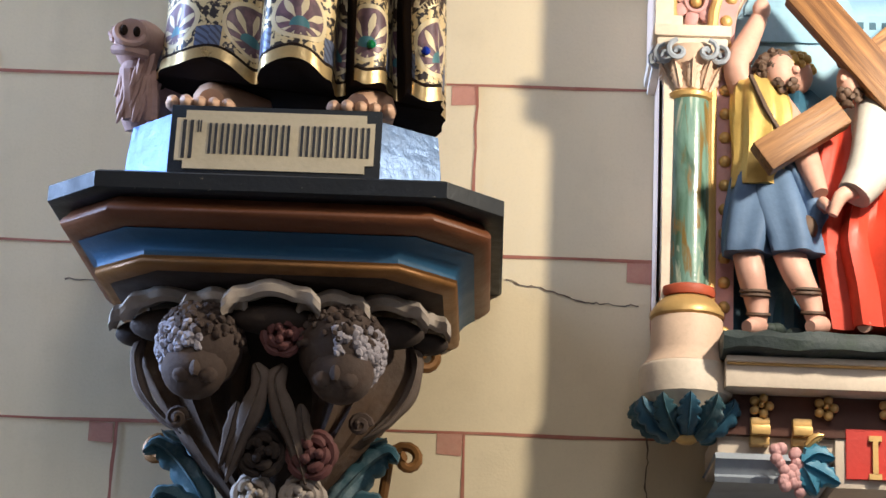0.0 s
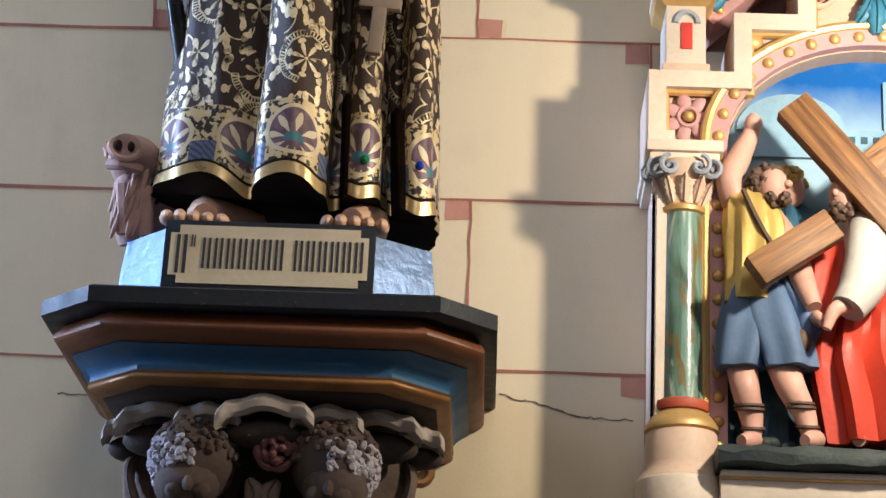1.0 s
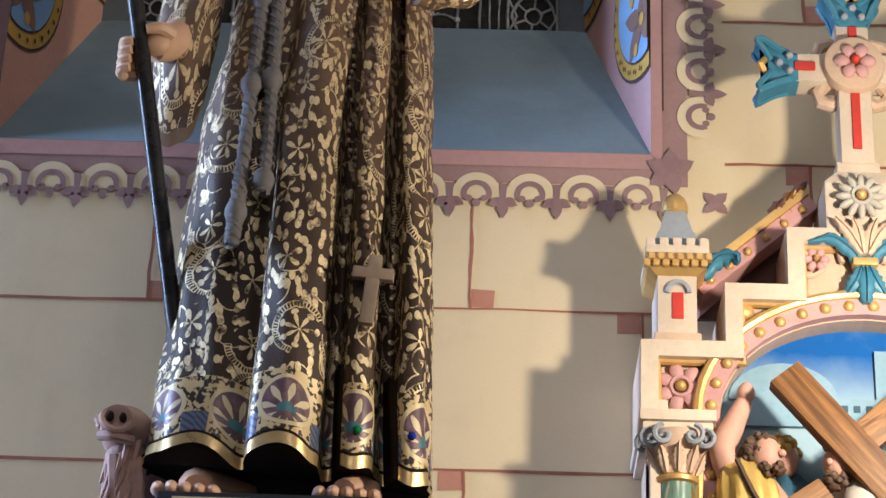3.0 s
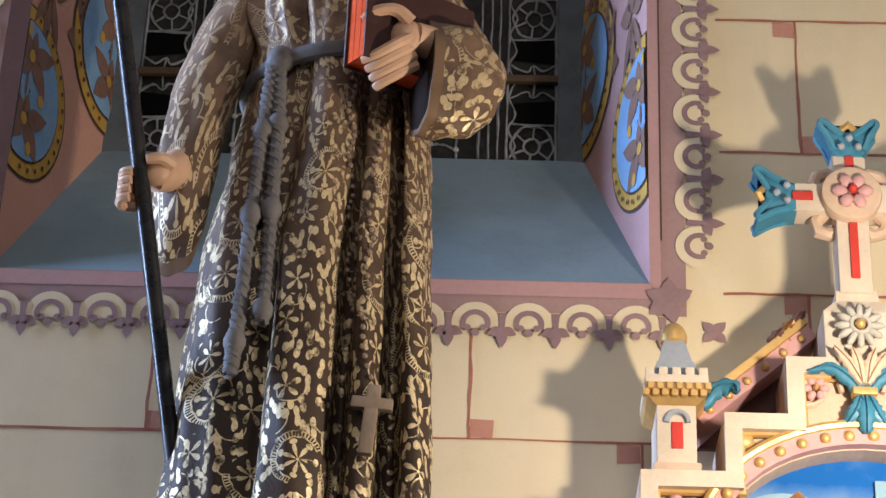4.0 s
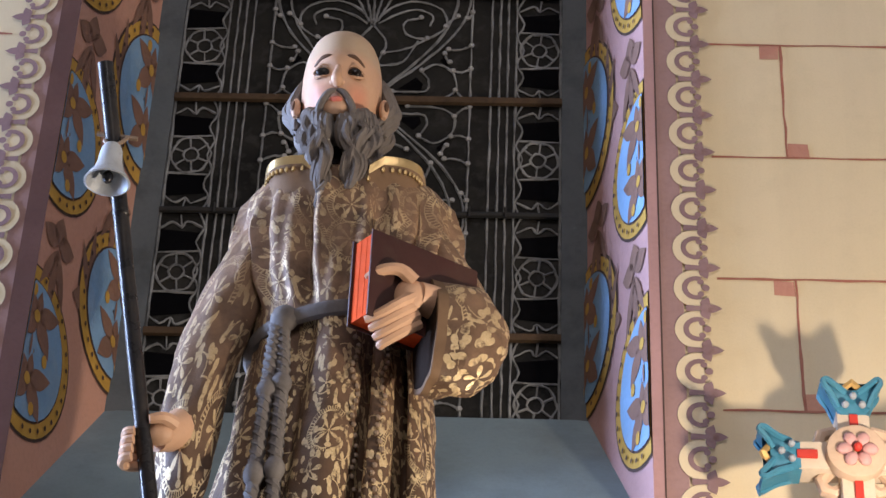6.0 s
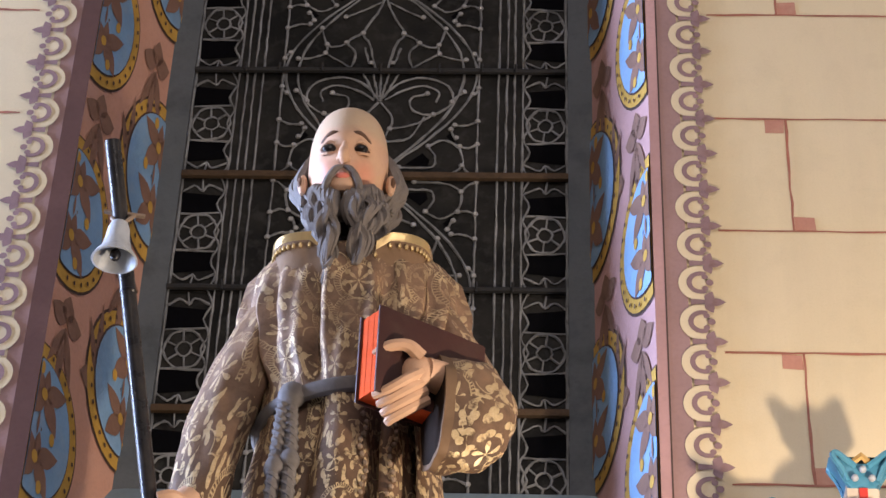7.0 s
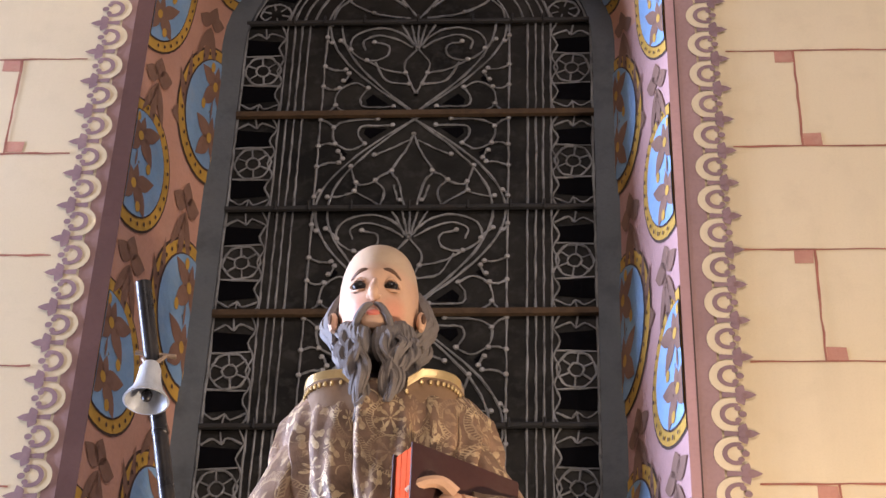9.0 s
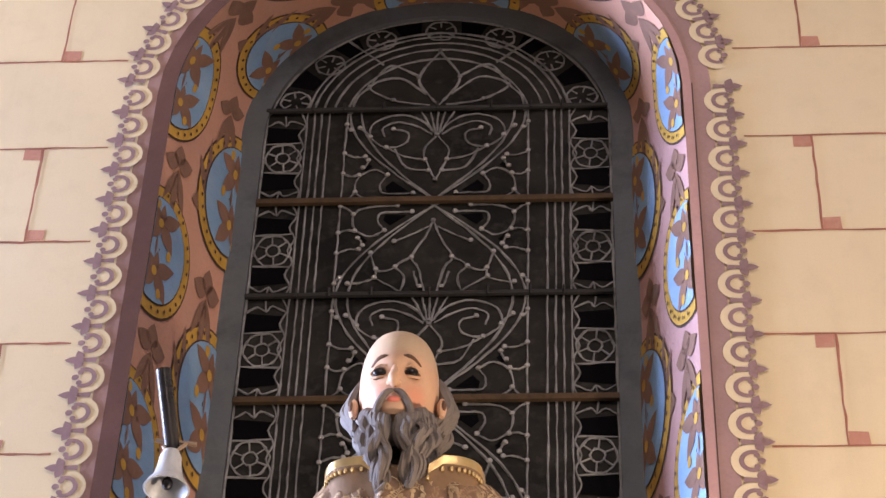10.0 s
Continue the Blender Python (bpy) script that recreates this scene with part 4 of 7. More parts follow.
def hem_paint():
    """Hem of painted medallions in cream, plum and teal on gilding."""
    n = Nodes("hem_medallions")
    uv = n.add("ShaderNodeUVMap").outputs[0]
    flat_uv = n.add("ShaderNodeSeparateXYZ", {0: uv})
    dx = n.math("MULTIPLY", n.math("SUBTRACT", n.math("FRACT", n.math("ADD", n.math("MULTIPLY", flat_uv.outputs[0], 8.4), 0.28)), 0.5), 1 / 8.4 / 0.043)
    dz = n.math("MULTIPLY", n.math("SUBTRACT", flat_uv.outputs[1], 2.765), 1 / 0.043)
    r = n.math("SQRT", n.math("ADD", n.math("MULTIPLY", dx, dx), n.math("MULTIPLY", dz, dz)))
    ang = n.math("ARCTAN2", n.math("ADD", dz, 0.45), dx)
    rp = n.math("SQRT", n.math("ADD", n.math("MULTIPLY", dx, dx), n.math("POWER", n.math("ADD", dz, 0.45), 2.0)))
    petal = n.math("MULTIPLY", n.math("LESS_THAN", n.math("ABSOLUTE", n.math("SUBTRACT", rp, 0.72)), n.math("MULTIPLY", n.math("SUBTRACT", n.math("COSINE", n.math("MULTIPLY", ang, 9.0)), 0.0), 0.42)), n.math("LESS_THAN", r, 0.84))
    ring = n.math("LESS_THAN", n.math("ABSOLUTE", n.math("SUBTRACT", r, 0.93)), 0.075)
    core = n.math("MULTIPLY", n.math("LESS_THAN", rp, 0.34), n.math("GREATER_THAN", dz, -0.5))
    outside = n.math("GREATER_THAN", r, 1.0)
    col = n.mix(n.ramp(n.noise(60, 3), 0.4, 0.6), (0.085, 0.045, 0.055, 1), (0.16, 0.085, 0.10, 1))
    hatch = n.math("GREATER_THAN", n.math("SINE", n.math("MULTIPLY", n.math("ADD", dx, dz), 22.0)), 0.3)
    col = n.mix(outside, col, n.mix(n.math("MULTIPLY", n.math("LESS_THAN", dz, -0.35), n.math("GREATER_THAN", n.math("ABSOLUTE", dx), 0.95)), n.mix(n.ramp(n.noise(110, 3), 0.47, 0.50), (0.02, 0.011, 0.008, 1), (0.58, 0.43, 0.21, 1)), n.mix(hatch, (0.10, 0.12, 0.19, 1), (0.045, 0.05, 0.08, 1))))
    col = n.mix(petal, col, (0.58, 0.48, 0.30, 1))
    col = n.mix(ring, col, (0.60, 0.48, 0.28, 1))
    col = n.mix(core, col, (0.05, 0.15, 0.17, 1))
    n.put(Base_Color=col, Roughness=0.4, Metallic=0.15)
    n.bump(n.math("ADD", petal, ring), 0.4, 0.002)
    return n.mat


M["hem"] = hem_paint()

# ---- the console ----
KX, FY = -0.323, 2.915


def half_octagon(inset, back=W):
    a, c = 0.318 - inset, 0.078
    f = FY + inset
    return [(KX - a, back), (KX - a, f + c), (KX - a + c, f), (KX + a - c, f), (KX + a, f + c), (KX + a, back)]


def moulding(profile, bm, mi=0):
    """A moulding that follows the half octagon; profile of (inset, z)."""
    rings = [[(x, y, z) for x, y in half_octagon(i)] for i, z in profile]
    loft(bm, rings, False, False, mi)
    for ring in (rings[0], rings[-1]):
        face(bm, [bm.verts.new(p) for p in ring])


def rounded(i0, z0, i1, z1, bulge, n=6):
    """A half round between two points of a profile; bulge below nought makes it hollow."""
    out = []
    for k in range(n + 1):
        t = k / n
        out.append((i0 + (i1 - i0) * t - bulge * math.sin(math.pi * t), z0 + (z1 - z0) * t))
    return out


console = thing("wall_console", (KX, W, 2.15), "polychrome plaster wall console with mouldings, two winged heads and roses", "console")
bm = B()
moulding([(0.004, 2.546), (0.0, 2.543), (0.0, 2.521), (0.004, 2.517), (0.03, 2.517)], bm)
part("slab", bm, M["c_black"], console, "chipped black painted top slab")
bm = B()
moulding([(0.03, 2.518)] + rounded(0.024, 2.508, 0.034, 2.479, 0.012) + [(0.05, 2.476)], bm)
part("torus_moulding", bm, M["c_rust"], console, "red brown half round moulding")
bm = B()
moulding([(0.044, 2.480)] + rounded(0.040, 2.476, 0.064, 2.442, -0.010) + [(0.09, 2.441)], bm)
part("hollow_moulding", bm, M["c_blue"], console, "dark blue hollow moulding")
bm = B()
moulding([(0.062, 2.444)] + rounded(0.064, 2.441, 0.074, 2.428, 0.005) + [(0.13, 2.426)], bm)
part("fillet_moulding", bm, M["c_gold"], console, "bronze coloured fillet")
# underside coloured dark to stand for the shade below the mouldings
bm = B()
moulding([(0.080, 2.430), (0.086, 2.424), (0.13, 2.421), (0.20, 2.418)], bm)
part("soffit", bm, M["c_dark"], console, "underside in brown darkened for shade")

# wall bracket behind the heads, its shade put into the dark brown
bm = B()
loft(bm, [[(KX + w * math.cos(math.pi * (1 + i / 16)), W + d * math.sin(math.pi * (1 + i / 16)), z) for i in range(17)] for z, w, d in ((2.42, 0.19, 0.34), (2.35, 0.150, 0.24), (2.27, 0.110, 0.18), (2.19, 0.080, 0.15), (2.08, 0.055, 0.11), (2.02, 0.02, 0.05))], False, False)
part("bracket_body", bm, M["c_dark"], console, "bracket body in brown darkened for shade")

# scalloped drapery under the soffit: overlapping lobes over dark balls added as their shade
for x, y, w, h in [(-0.208, 3.12, 0.030, 0.020), (-0.150, 3.065, 0.060, 0.028), (-0.080, 3.035, 0.044, 0.020), (0.002, 3.005, 0.064, 0.025), (0.086, 3.035, 0.048, 0.022), (0.154, 3.065, 0.060, 0.026), (0.212, 3.12, 0.034, 0.018)]:
    bm, rings = B(), []
    for dy, dz, k in ((0.045, 0.004, 0.86), (0.014, 0.010, 0.97), (0.000, 0.006, 1.03), (-0.007, -0.004, 1.06), (-0.005, -0.014, 1.06), (0.003, -0.018, 1.02), (0.010, -0.012, 0.94), (0.034, -0.006, 0.86)):
        rings.append([(KX + x + w * k * math.cos(math.pi * i / 20) * (1 + 0.03 * math.sin(i * 1.7)), y + dy + 0.004 * math.cos(i * 0.9), 2.388 + dz + h * math.sin(math.pi * i / 20) * (1 + 0.14 * abs(math.sin(math.pi * i / 20 * 3))) * k) for i in range(21)])
    loft(bm, rings, False, False)
    part("drapery_lobe", bm, M["c_cream"], console, "dusty cream scalloped drapery")
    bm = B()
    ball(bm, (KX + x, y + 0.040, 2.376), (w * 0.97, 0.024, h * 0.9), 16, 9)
    part("drapery_shade", bm, M["c_dark"], console, "dark filler for the shade under the drapery")


def lumps(bm, c, r, seed, count, size, mi=0, keep=lambda d: True):
    """Carved curls over a round form."""
    g = random.Random(seed)
    for _ in range(count):
        d = Vector((g.gauss(0, 1), g.gauss(0, 1), g.gauss(0, 1))).normalized()
        if keep(d):
            q = Vector(c) + Vector((d.x * r[0], d.y * r[1], d.z * r[2]))
            s = size * g.uniform(0.7, 1.3)
            ball(bm, q, (s, s * 0.8, s * 1.2), 8, 5, mi, Euler((g.uniform(0, 3), g.uniform(0, 3), 0)).to_matrix())


def frond(bm, pts, width, mi=0, teeth=5, depth=0.012):
    """An acanthus leaf along points, with a raised rib and cut edges."""
    line = bend(pts, 5)
    rings = []
    for i, p in enumerate(line):
        t = i / (len(line) - 1)
        tan = (line[min(i + 1, len(line) - 1)] - line[max(i - 1, 0)]).normalized()
        side = tan.cross(Vector((0, 1, 0)))
        side = side.normalized() if side.length > 1e-4 else Vector((1, 0, 0))
        w = width * math.sin(math.pi * min(0.12 + 0.88 * t, 0.985)) ** 0.7 * (0.72 + 0.28 * abs(math.sin(math.pi * t * teeth)))
        rings.append([p + side * w * q + Vector((0, -depth * (1 - abs(q)) + 0.5 * depth * abs(math.sin(q * 9)), 0)) for q in (-1, -0.7, -0.4, -0.12, 0, 0.12, 0.4, 0.7, 1)]
                     + [p + side * w * q + Vector((0, 0.008, 0)) for q in (1, 0.4, -0.4, -1)])
    loft(bm, rings, True, True, mi)


def winged_head(s):
    x = KX + s * 0.098
    bm = B()
    c = (x, 3.06, 2.338)
    ball(bm, c, (0.060, 0.064, 0.062), 20, 12, 0)
    ball(bm, (x + s * 0.004, 3.035, 2.300), (0.046, 0.040, 0.044), 16, 10, 0)
    ball(bm, (x - s * 0.002, 2.999, 2.292), (0.008, 0.012, 0.012), 8, 6, 0)
    for e in (-1, 1):
        ball(bm, (x - s * 0.002 + e * 0.018, 3.005, 2.284), (0.014, 0.010, 0.012), 8, 6, 0)
    # outer curls in the paler colour that holds the light on them
    lumps(bm, c, (0.0590, 0.0625, 0.0610), 11 + s, 900, 0.0062, 1, lambda d: (d.x * s + 0.25 * d.y) > -0.35 and d.z < 0.35 and d.y < 0.3 and not (d.x * s < 0.45 and d.z < -0.30))
    lumps(bm, c, (0.060, 0.064, 0.062), 31 + s, 500, 0.0056, 0, lambda d: d.z > 0.0)
    part("carved_head", bm, [M["c_stone"], M["c_curl"]], console, "dusty carved head with curled hair")
    # the wing: a broad shoulder that sweeps in to a point under the head, ribbed with feathers
    bm, rings = B(), []
    for q in range(15):
        t = q / 14
        out = 0.200 - 0.004 * t - 0.150 * max(0.0, t - 0.18) ** 1.25 / 0.78
        inn = 0.030 + 0.030 * math.sin(math.pi * t) - 0.014 * t
        z = 2.378 - 0.225 * t
        row = []
        for k in range(13):
            f = k / 12
            xx = inn + (max(out, inn + 0.006) - inn) * f
            y = 3.175 - 0.060 * math.sin(math.pi * min(max(f, 0.02), 0.98)) ** 0.6 * (1 - 0.4 * t) + 0.007 * math.cos(f * 22 + t * 5)
            row.append((KX + s * xx, y, z + 0.022 * math.sin(math.pi * f) * (1 - t) - 0.030 * f * t))
        row += [(KX + s * (inn + (max(out, inn + 0.006) - inn) * f), 3.215, z - 0.030 * f * t) for f in (1.0, 0.5, 0.0)]
        rings.append(row)
    loft(bm, rings, True, True)
    part("wing", bm, M["c_wing"], console, "dusty dark carved wing")
    for pts, w in (([(0.186, 3.16, 2.385), (0.202, 3.145, 2.345), (0.192, 3.14, 2.295), (0.165, 3.14, 2.258), (0.13, 3.14, 2.23)], 0.011), ([(0.020, 3.06, 2.315), (0.010, 3.05, 2.290), (0.022, 3.06, 2.25), (0.042, 3.085, 2.20), (0.056, 3.10, 2.155)], 0.017), ([(0.044, 3.085, 2.265), (0.052, 3.085, 2.225), (0.066, 3.10, 2.175)], 0.012)):
        bm = B()
        frond(bm, [(KX + s * x_, y_, z_) for x_, y_, z_ in pts], w, teeth=3, depth=0.012)
        part("wing_feather", bm, M["c_feather"], console, "pale dusty feather edge")
    bm = B()
    pts = [(x + s * 0.030 + 0.016 * (1 - k / 22) * math.cos(k * 0.55), 3.092 - 0.0004 * k, 2.240 + 0.016 * (1 - k / 22) * math.sin(k * 0.55)) for k in range(20)]
    tube(bm, pts, 0.005, 6)
    part("carved_curl", bm, M["c_stone"], console)


winged_head(-1)
winged_head(1)


def rose(bm, c, r, seed, mi=0):
    g = random.Random(seed)
    for ring, cnt, tilt in ((1.0, 6, 0.3), (0.66, 5, 0.7), (0.34, 3, 1.1)):
        for k in range(cnt):
            a = TAU * k / cnt + g.uniform(-0.2, 0.2)
            arcpts = [(c[0] + r * ring * math.cos(a + d), c[1] - r * (1.1 - ring) * 0.8, c[2] + r * ring * math.sin(a + d)) for d in (-0.62, -0.3, 0, 0.3, 0.62)]
            tube(bm, arcpts, [r * 0.12, r * 0.24, r * 0.28, r * 0.24, r * 0.12], 7, mi)
    ball(bm, (c[0], c[1] - r * 0.5, c[2]), r * 0.3, 8, 6, mi)
    ball(bm, (c[0], c[1] + r * 0.4, c[2]), (r, r * 0.6, r), 12, 8, mi)


for c, r, k in (((KX - 0.008, 3.10, 2.197), 0.030, 0), ((KX + 0.062, 3.10, 2.197), 0.031, 1), ((KX + 0.018, 3.04, 2.352), 0.026, 1), ((KX - 0.018, 3.12, 2.142), 0.026, 2), ((KX + 0.052, 3.12, 2.140), 0.028, 2), ((KX + 0.016, 3.115, 2.085), 0.026, 0)):
    bm = B()
    rose(bm, c, r, int(c[0] * 1e4))
    part("carved_rose", bm, M[("c_dark", "c_rose", "c_cream")[k]], console, ("dusty brown rose", "dark red rose", "cream rose")[k])
for s in (-1, 1):
    for pts, w in (([(0.07, 3.17, 2.10), (0.10, 3.17, 2.15), (0.135, 3.18, 2.195), (0.165, 3.17, 2.215), (0.180, 3.15, 2.200)], 0.024), ([(0.05, 3.16, 2.06), (0.085, 3.15, 2.10), (0.125, 3.15, 2.135), (0.150, 3.14, 2.140), (0.160, 3.12, 2.122)], 0.022), ([(0.04, 3.15, 2.02), (0.075, 3.14, 2.055), (0.110, 3.13, 2.080), (0.130, 3.11, 2.075)], 0.020), ([(0.10, 3.19, 2.19), (0.13, 3.20, 2.228), (0.162, 3.19, 2.240)], 0.016), ([(0.02, 3.12, 2.24), (0.012, 3.10, 2.262), (0.022, 3.085, 2.285)], 0.018)):
        bm = B()
        frond(bm, [(KX + s * x, y, z) for x, y, z in pts], w, teeth=6, depth=0.02)
        part("acanthus_leaf", bm, M["c_leaf"], console, "faded teal acanthus leaf")
    bm = B()
    sp = [(KX + s * (0.185 + (0.004 + 0.0016 * k) * math.cos(2.2 + k * 0.5)), 3.30 + 0.002 * k, 2.236 + (0.004 + 0.0016 * k) * math.sin(2.2 + k * 0.5)) for k in range(15)]
    tube(bm, sp + [(KX + s * 0.15, 3.33, 2.16), (KX + s * 0.10, 3.34, 2.08)], 0.008, 8)
    part("gilt_scroll", bm, M["c_gold"], console, "gilt scroll")
    bm = B()
    sp = [(KX + s * (0.205 + (0.003 + 0.0016 * k) * math.cos(1.2 + k * 0.5)), 3.27 + 0.002 * k, 2.385 + (0.003 + 0.0016 * k) * math.sin(1.2 + k * 0.5)) for k in range(15)]
    tube(bm, sp, 0.008, 8)
    part("gilt_scroll", bm, M["c_gold"], console, "gilt scroll")

# ---- pedestal with its name board ----
pedestal = thing("statue_pedestal", (KX, 3.14, 2.546), "octagonal silver blue painted pedestal with a name board", "pedestal")


def oct_ring(a, f, c, z, back=3.33):
    return [(KX + 0.004 - a, back, z), (KX + 0.004 - a, f + c, z), (KX + 0.004 - a + c * 0.98, f, z), (KX + 0.004 + a - c * 1.3, f, z), (KX + 0.004 + a, f + c, z), (KX + 0.004 + a, back, z)]


bm = B()
loft(bm, [oct_ring(0.224, 2.945, 0.078, 2.546), oct_ring(0.222, 2.948, 0.078, 2.600), oct_ring(0.217, 2.953, 0.078, 2.646), oct_ring(0.208, 2.962, 0.078, 2.651)])
part("block", bm, M["silver"], pedestal, "silver blue painted block", smooth=False)
bm = B()
m = Matrix.Translation((KX + 0.004 - 0.004, 2.944, 2.598)) @ Matrix.Rotation(radians(-6), 4, "X")
box(bm, (-0.146, -0.006, -0.053), (0.146, 0.004, 0.054), 0.002, 0, m)
part("name_board", bm, M["c_black"], pedestal, "black bordered name board")
bm = B()
cut = 0.012
o = [(-0.137, -0.043 + cut), (-0.137 + cut, -0.043 + cut), (-0.137 + cut, -0.043), (0.137 - cut, -0.043), (0.137 - cut, -0.043 + cut), (0.137, -0.043 + cut), (0.137, 0.045 - cut), (0.137 - cut, 0.045 - cut), (0.137 - cut, 0.045), (-0.137 + cut, 0.045), (-0.137 + cut, 0.045 - cut), (-0.137, 0.045 - cut)]
prism(bm, o, -0.0085, -0.005)
bmesh.ops.transform(bm, matrix=m, verts=bm.verts[:])
part("cream_field", bm, M["plaque"], pedestal, "aged cream field", smooth=False)
# the inscription stands as plain upright bars
x = -0.128
for w, h, z0 in ((0.016, 0.058, -0.028), (0.006, 0.018, 0.012), (0, 0, 0), *(((0.0125, 0.046, -0.020),) * 7), (-1, 0, 0), *(((0.0125, 0.046, -0.020),) * 6)):
    if w <= 0:
        x += 0.010 if w < 0 else 0.006
        continue
    bm = B()
    for b0 in (0.0, 0.62):
        bb0 = x + w * b0
        prism(bm, [(bb0, z0), (bb0 + w * 0.30, z0), (bb0 + w * 0.30, z0 + h), (bb0, z0 + h)], -0.0096, -0.0086)
    bmesh.ops.transform(bm, matrix=m, verts=bm.verts[:])
    part("lettering_bar", bm, M["ink"], pedestal, smooth=False)
    x += w + 0.0042

# ---- the statue: one carved and painted mesh ----
SLOTS = ["robe", "gilt", "skin", "beard", "book_edge", "book_cover", "rope", "lining_shade", "eye", "bronze", "green", "blue", "hem", "brow", "plain", "lip"]
ROBE, GILT, SKIN, BEARD, EDGE, COVER, ROPE, LINING_SHADE, EYEM, BRONZE, GREEN, BLUE, HEM, BROW, PLAIN, LIP = range(16)
st = B()
# height, middle x, middle y, half width, half depth
BODY = [(2.690, -0.303, 3.085, 0.205, 0.148), (2.80, -0.301, 3.085, 0.199, 0.145), (3.00, -0.297, 3.085, 0.189, 0.141), (3.28, -0.293, 3.085, 0.176, 0.136), (3.44, -0.282, 3.085, 0.160, 0.132), (3.58, -0.279, 3.09, 0.147, 0.126), (3.64, -0.279, 3.09, 0.149, 0.126), (3.74, -0.280, 3.095, 0.180, 0.126), (3.82, -0.282, 3.10, 0.194, 0.124), (3.88, -0.284, 3.09, 0.187, 0.114), (3.915, -0.287, 3.08, 0.160, 0.100), (3.938, -0.292, 3.08, 0.11, 0.08), (3.96, -0.298, 3.10, 0.06, 0.06)]
# plan of the pleats at the hem, in half widths and half depths
PLEATS = [(-0.62, 0.76), (-0.92, 0.48), (-1.01, 0.14), (-1.02, -0.20), (-0.97, -0.52), (-0.84, -0.78), (-0.62, -0.90), (-0.40, -0.88), (-0.27, -0.80), (-0.25, -0.96), (-0.20, -1.14), (-0.04, -1.22), (0.12, -1.17), (0.24, -1.00), (0.255, -0.76), (0.27, -0.52), (0.34, -0.50), (0.375, -0.78), (0.42, -1.00), (0.52, -1.04), (0.60, -0.90), (0.625, -0.66), (0.66, -0.42), (0.73, -0.42), (0.765, -0.68), (0.81, -0.88), (0.91, -0.90), (0.99, -0.72), (1.01, -0.36), (0.98, 0.10), (0.84, 0.52), (0.48, 0.80), (0.05, 0.90), (-0.34, 0.86)]


def body_at(z):
    for a, b in zip(BODY, BODY[1:]):
        if a[0] <= z <= b[0]:
            t = (z - a[0]) / (b[0] - a[0])
            t = t * t * (3 - 2 * t) if z > 3.4 else t
            return [p + (q - p) * t for p, q in zip(a, b)]
    return BODY[-1]


pleat_line = [(p.x, p.y) for p in bend([(u, v, 0) for u, v in PLEATS + PLEATS[:1]], 6)][:-1]
turns = [math.atan2(v, u) for u, v in pleat_line]
way = [0.0]
for (u0, v0), (u1, v1) in zip(pleat_line, pleat_line[1:] + pleat_line[:1]):
    way.append(way[-1] + math.hypot((u1 - u0) * 0.205, (v1 - v0) * 0.148))


def robe_ring(z):
    """One level of the robe: an oval at the shoulders that falls into pleats towards the hem."""
    _, cx, cy, a, b = body_at(z)
    low = min(max((3.66 - z) / 0.62, 0.0), 1.0)
    f = (0.30 + 0.70 * low) if z < 3.62 else 0.30 * max(0.0, 1 - (z - 3.62) / 0.26)
    out = []
    for i, (u, v) in enumerate(pleat_line):
        t = turns[i] + 0.03 * math.sin(z * 8 + i * 0.21)
        k = 1.0
        if z > 3.63:
            e = min(1, (z - 3.63) / 0.04) * max(0, min(1, (3.93 - z) / 0.10))
            k += (0.034 * math.sin(t * 17 + z * 5) + 0.028 * math.sin(t * 29 - z * 9) - 0.055 * math.exp(-((t + 1.92 - 0.5 * (z - 3.7)) / 0.05) ** 2) - 0.055 * math.exp(-((t + 1.25 + 0.5 * (z - 3.7)) / 0.05) ** 2)) * e
        else:
            k += 0.012 * math.sin(t * 23 + z * 11) + 0.010 * math.sin(z * 31 + t * 9)
        x, y = math.cos(t) * (1 - f) + u * f, math.sin(t) * (1 - f) + v * f
        out.append(Vector((cx + a * k * x, cy + b * k * y, z)))
    return out


zs_ = [2.690, 2.699, 2.709, 2.714] + [2.714 + (3.96 - 2.714) * j / 84 for j in range(1, 85)]


def hem_lift(x):
    """The hem rises between the pleats; x in half widths."""
    s = 0.012
    for f, w, d in ((-0.95, 0.12, 0.018), (-0.62, 0.24, 0.026), (-0.30, 0.10, -0.012), (-0.02, 0.16, 0.012), (0.22, 0.08, -0.010), (0.50, 0.10, -0.014), (0.90, 0.14, -0.030)):
        s += d * math.exp(-((x - f) / w) ** 2)
    return s


rings = []
for z in zs_:
    t = max(0.0, 1 - (z - 2.69) / 0.20)
    rings.append([p + Vector((0, 0, hem_lift(u) * t)) for p, (u, v) in zip(robe_ring(z), pleat_line)])


def robe_slot(j, i):
    z = zs_[j]
    return GILT if z < 2.709 else (LINING_SHADE if z < 2.7135 else (HEM if z < 2.815 else ROBE))


loft(st, rings, True, False, robe_slot, uv=lambda j, i: (way[i], zs_[j]))
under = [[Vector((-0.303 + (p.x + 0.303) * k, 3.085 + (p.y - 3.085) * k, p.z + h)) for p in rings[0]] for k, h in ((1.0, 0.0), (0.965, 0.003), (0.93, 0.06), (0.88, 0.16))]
loft(st, under, True, True, LINING_SHADE)


def FR(z, x):
    """The foremost point of the robe at a height and an x."""
    near = sorted((p for p in robe_ring(z) if p.y < 3.09), key=lambda p: abs(p.x - x))[:5]
    return min(near, key=lambda p: p.y).copy()


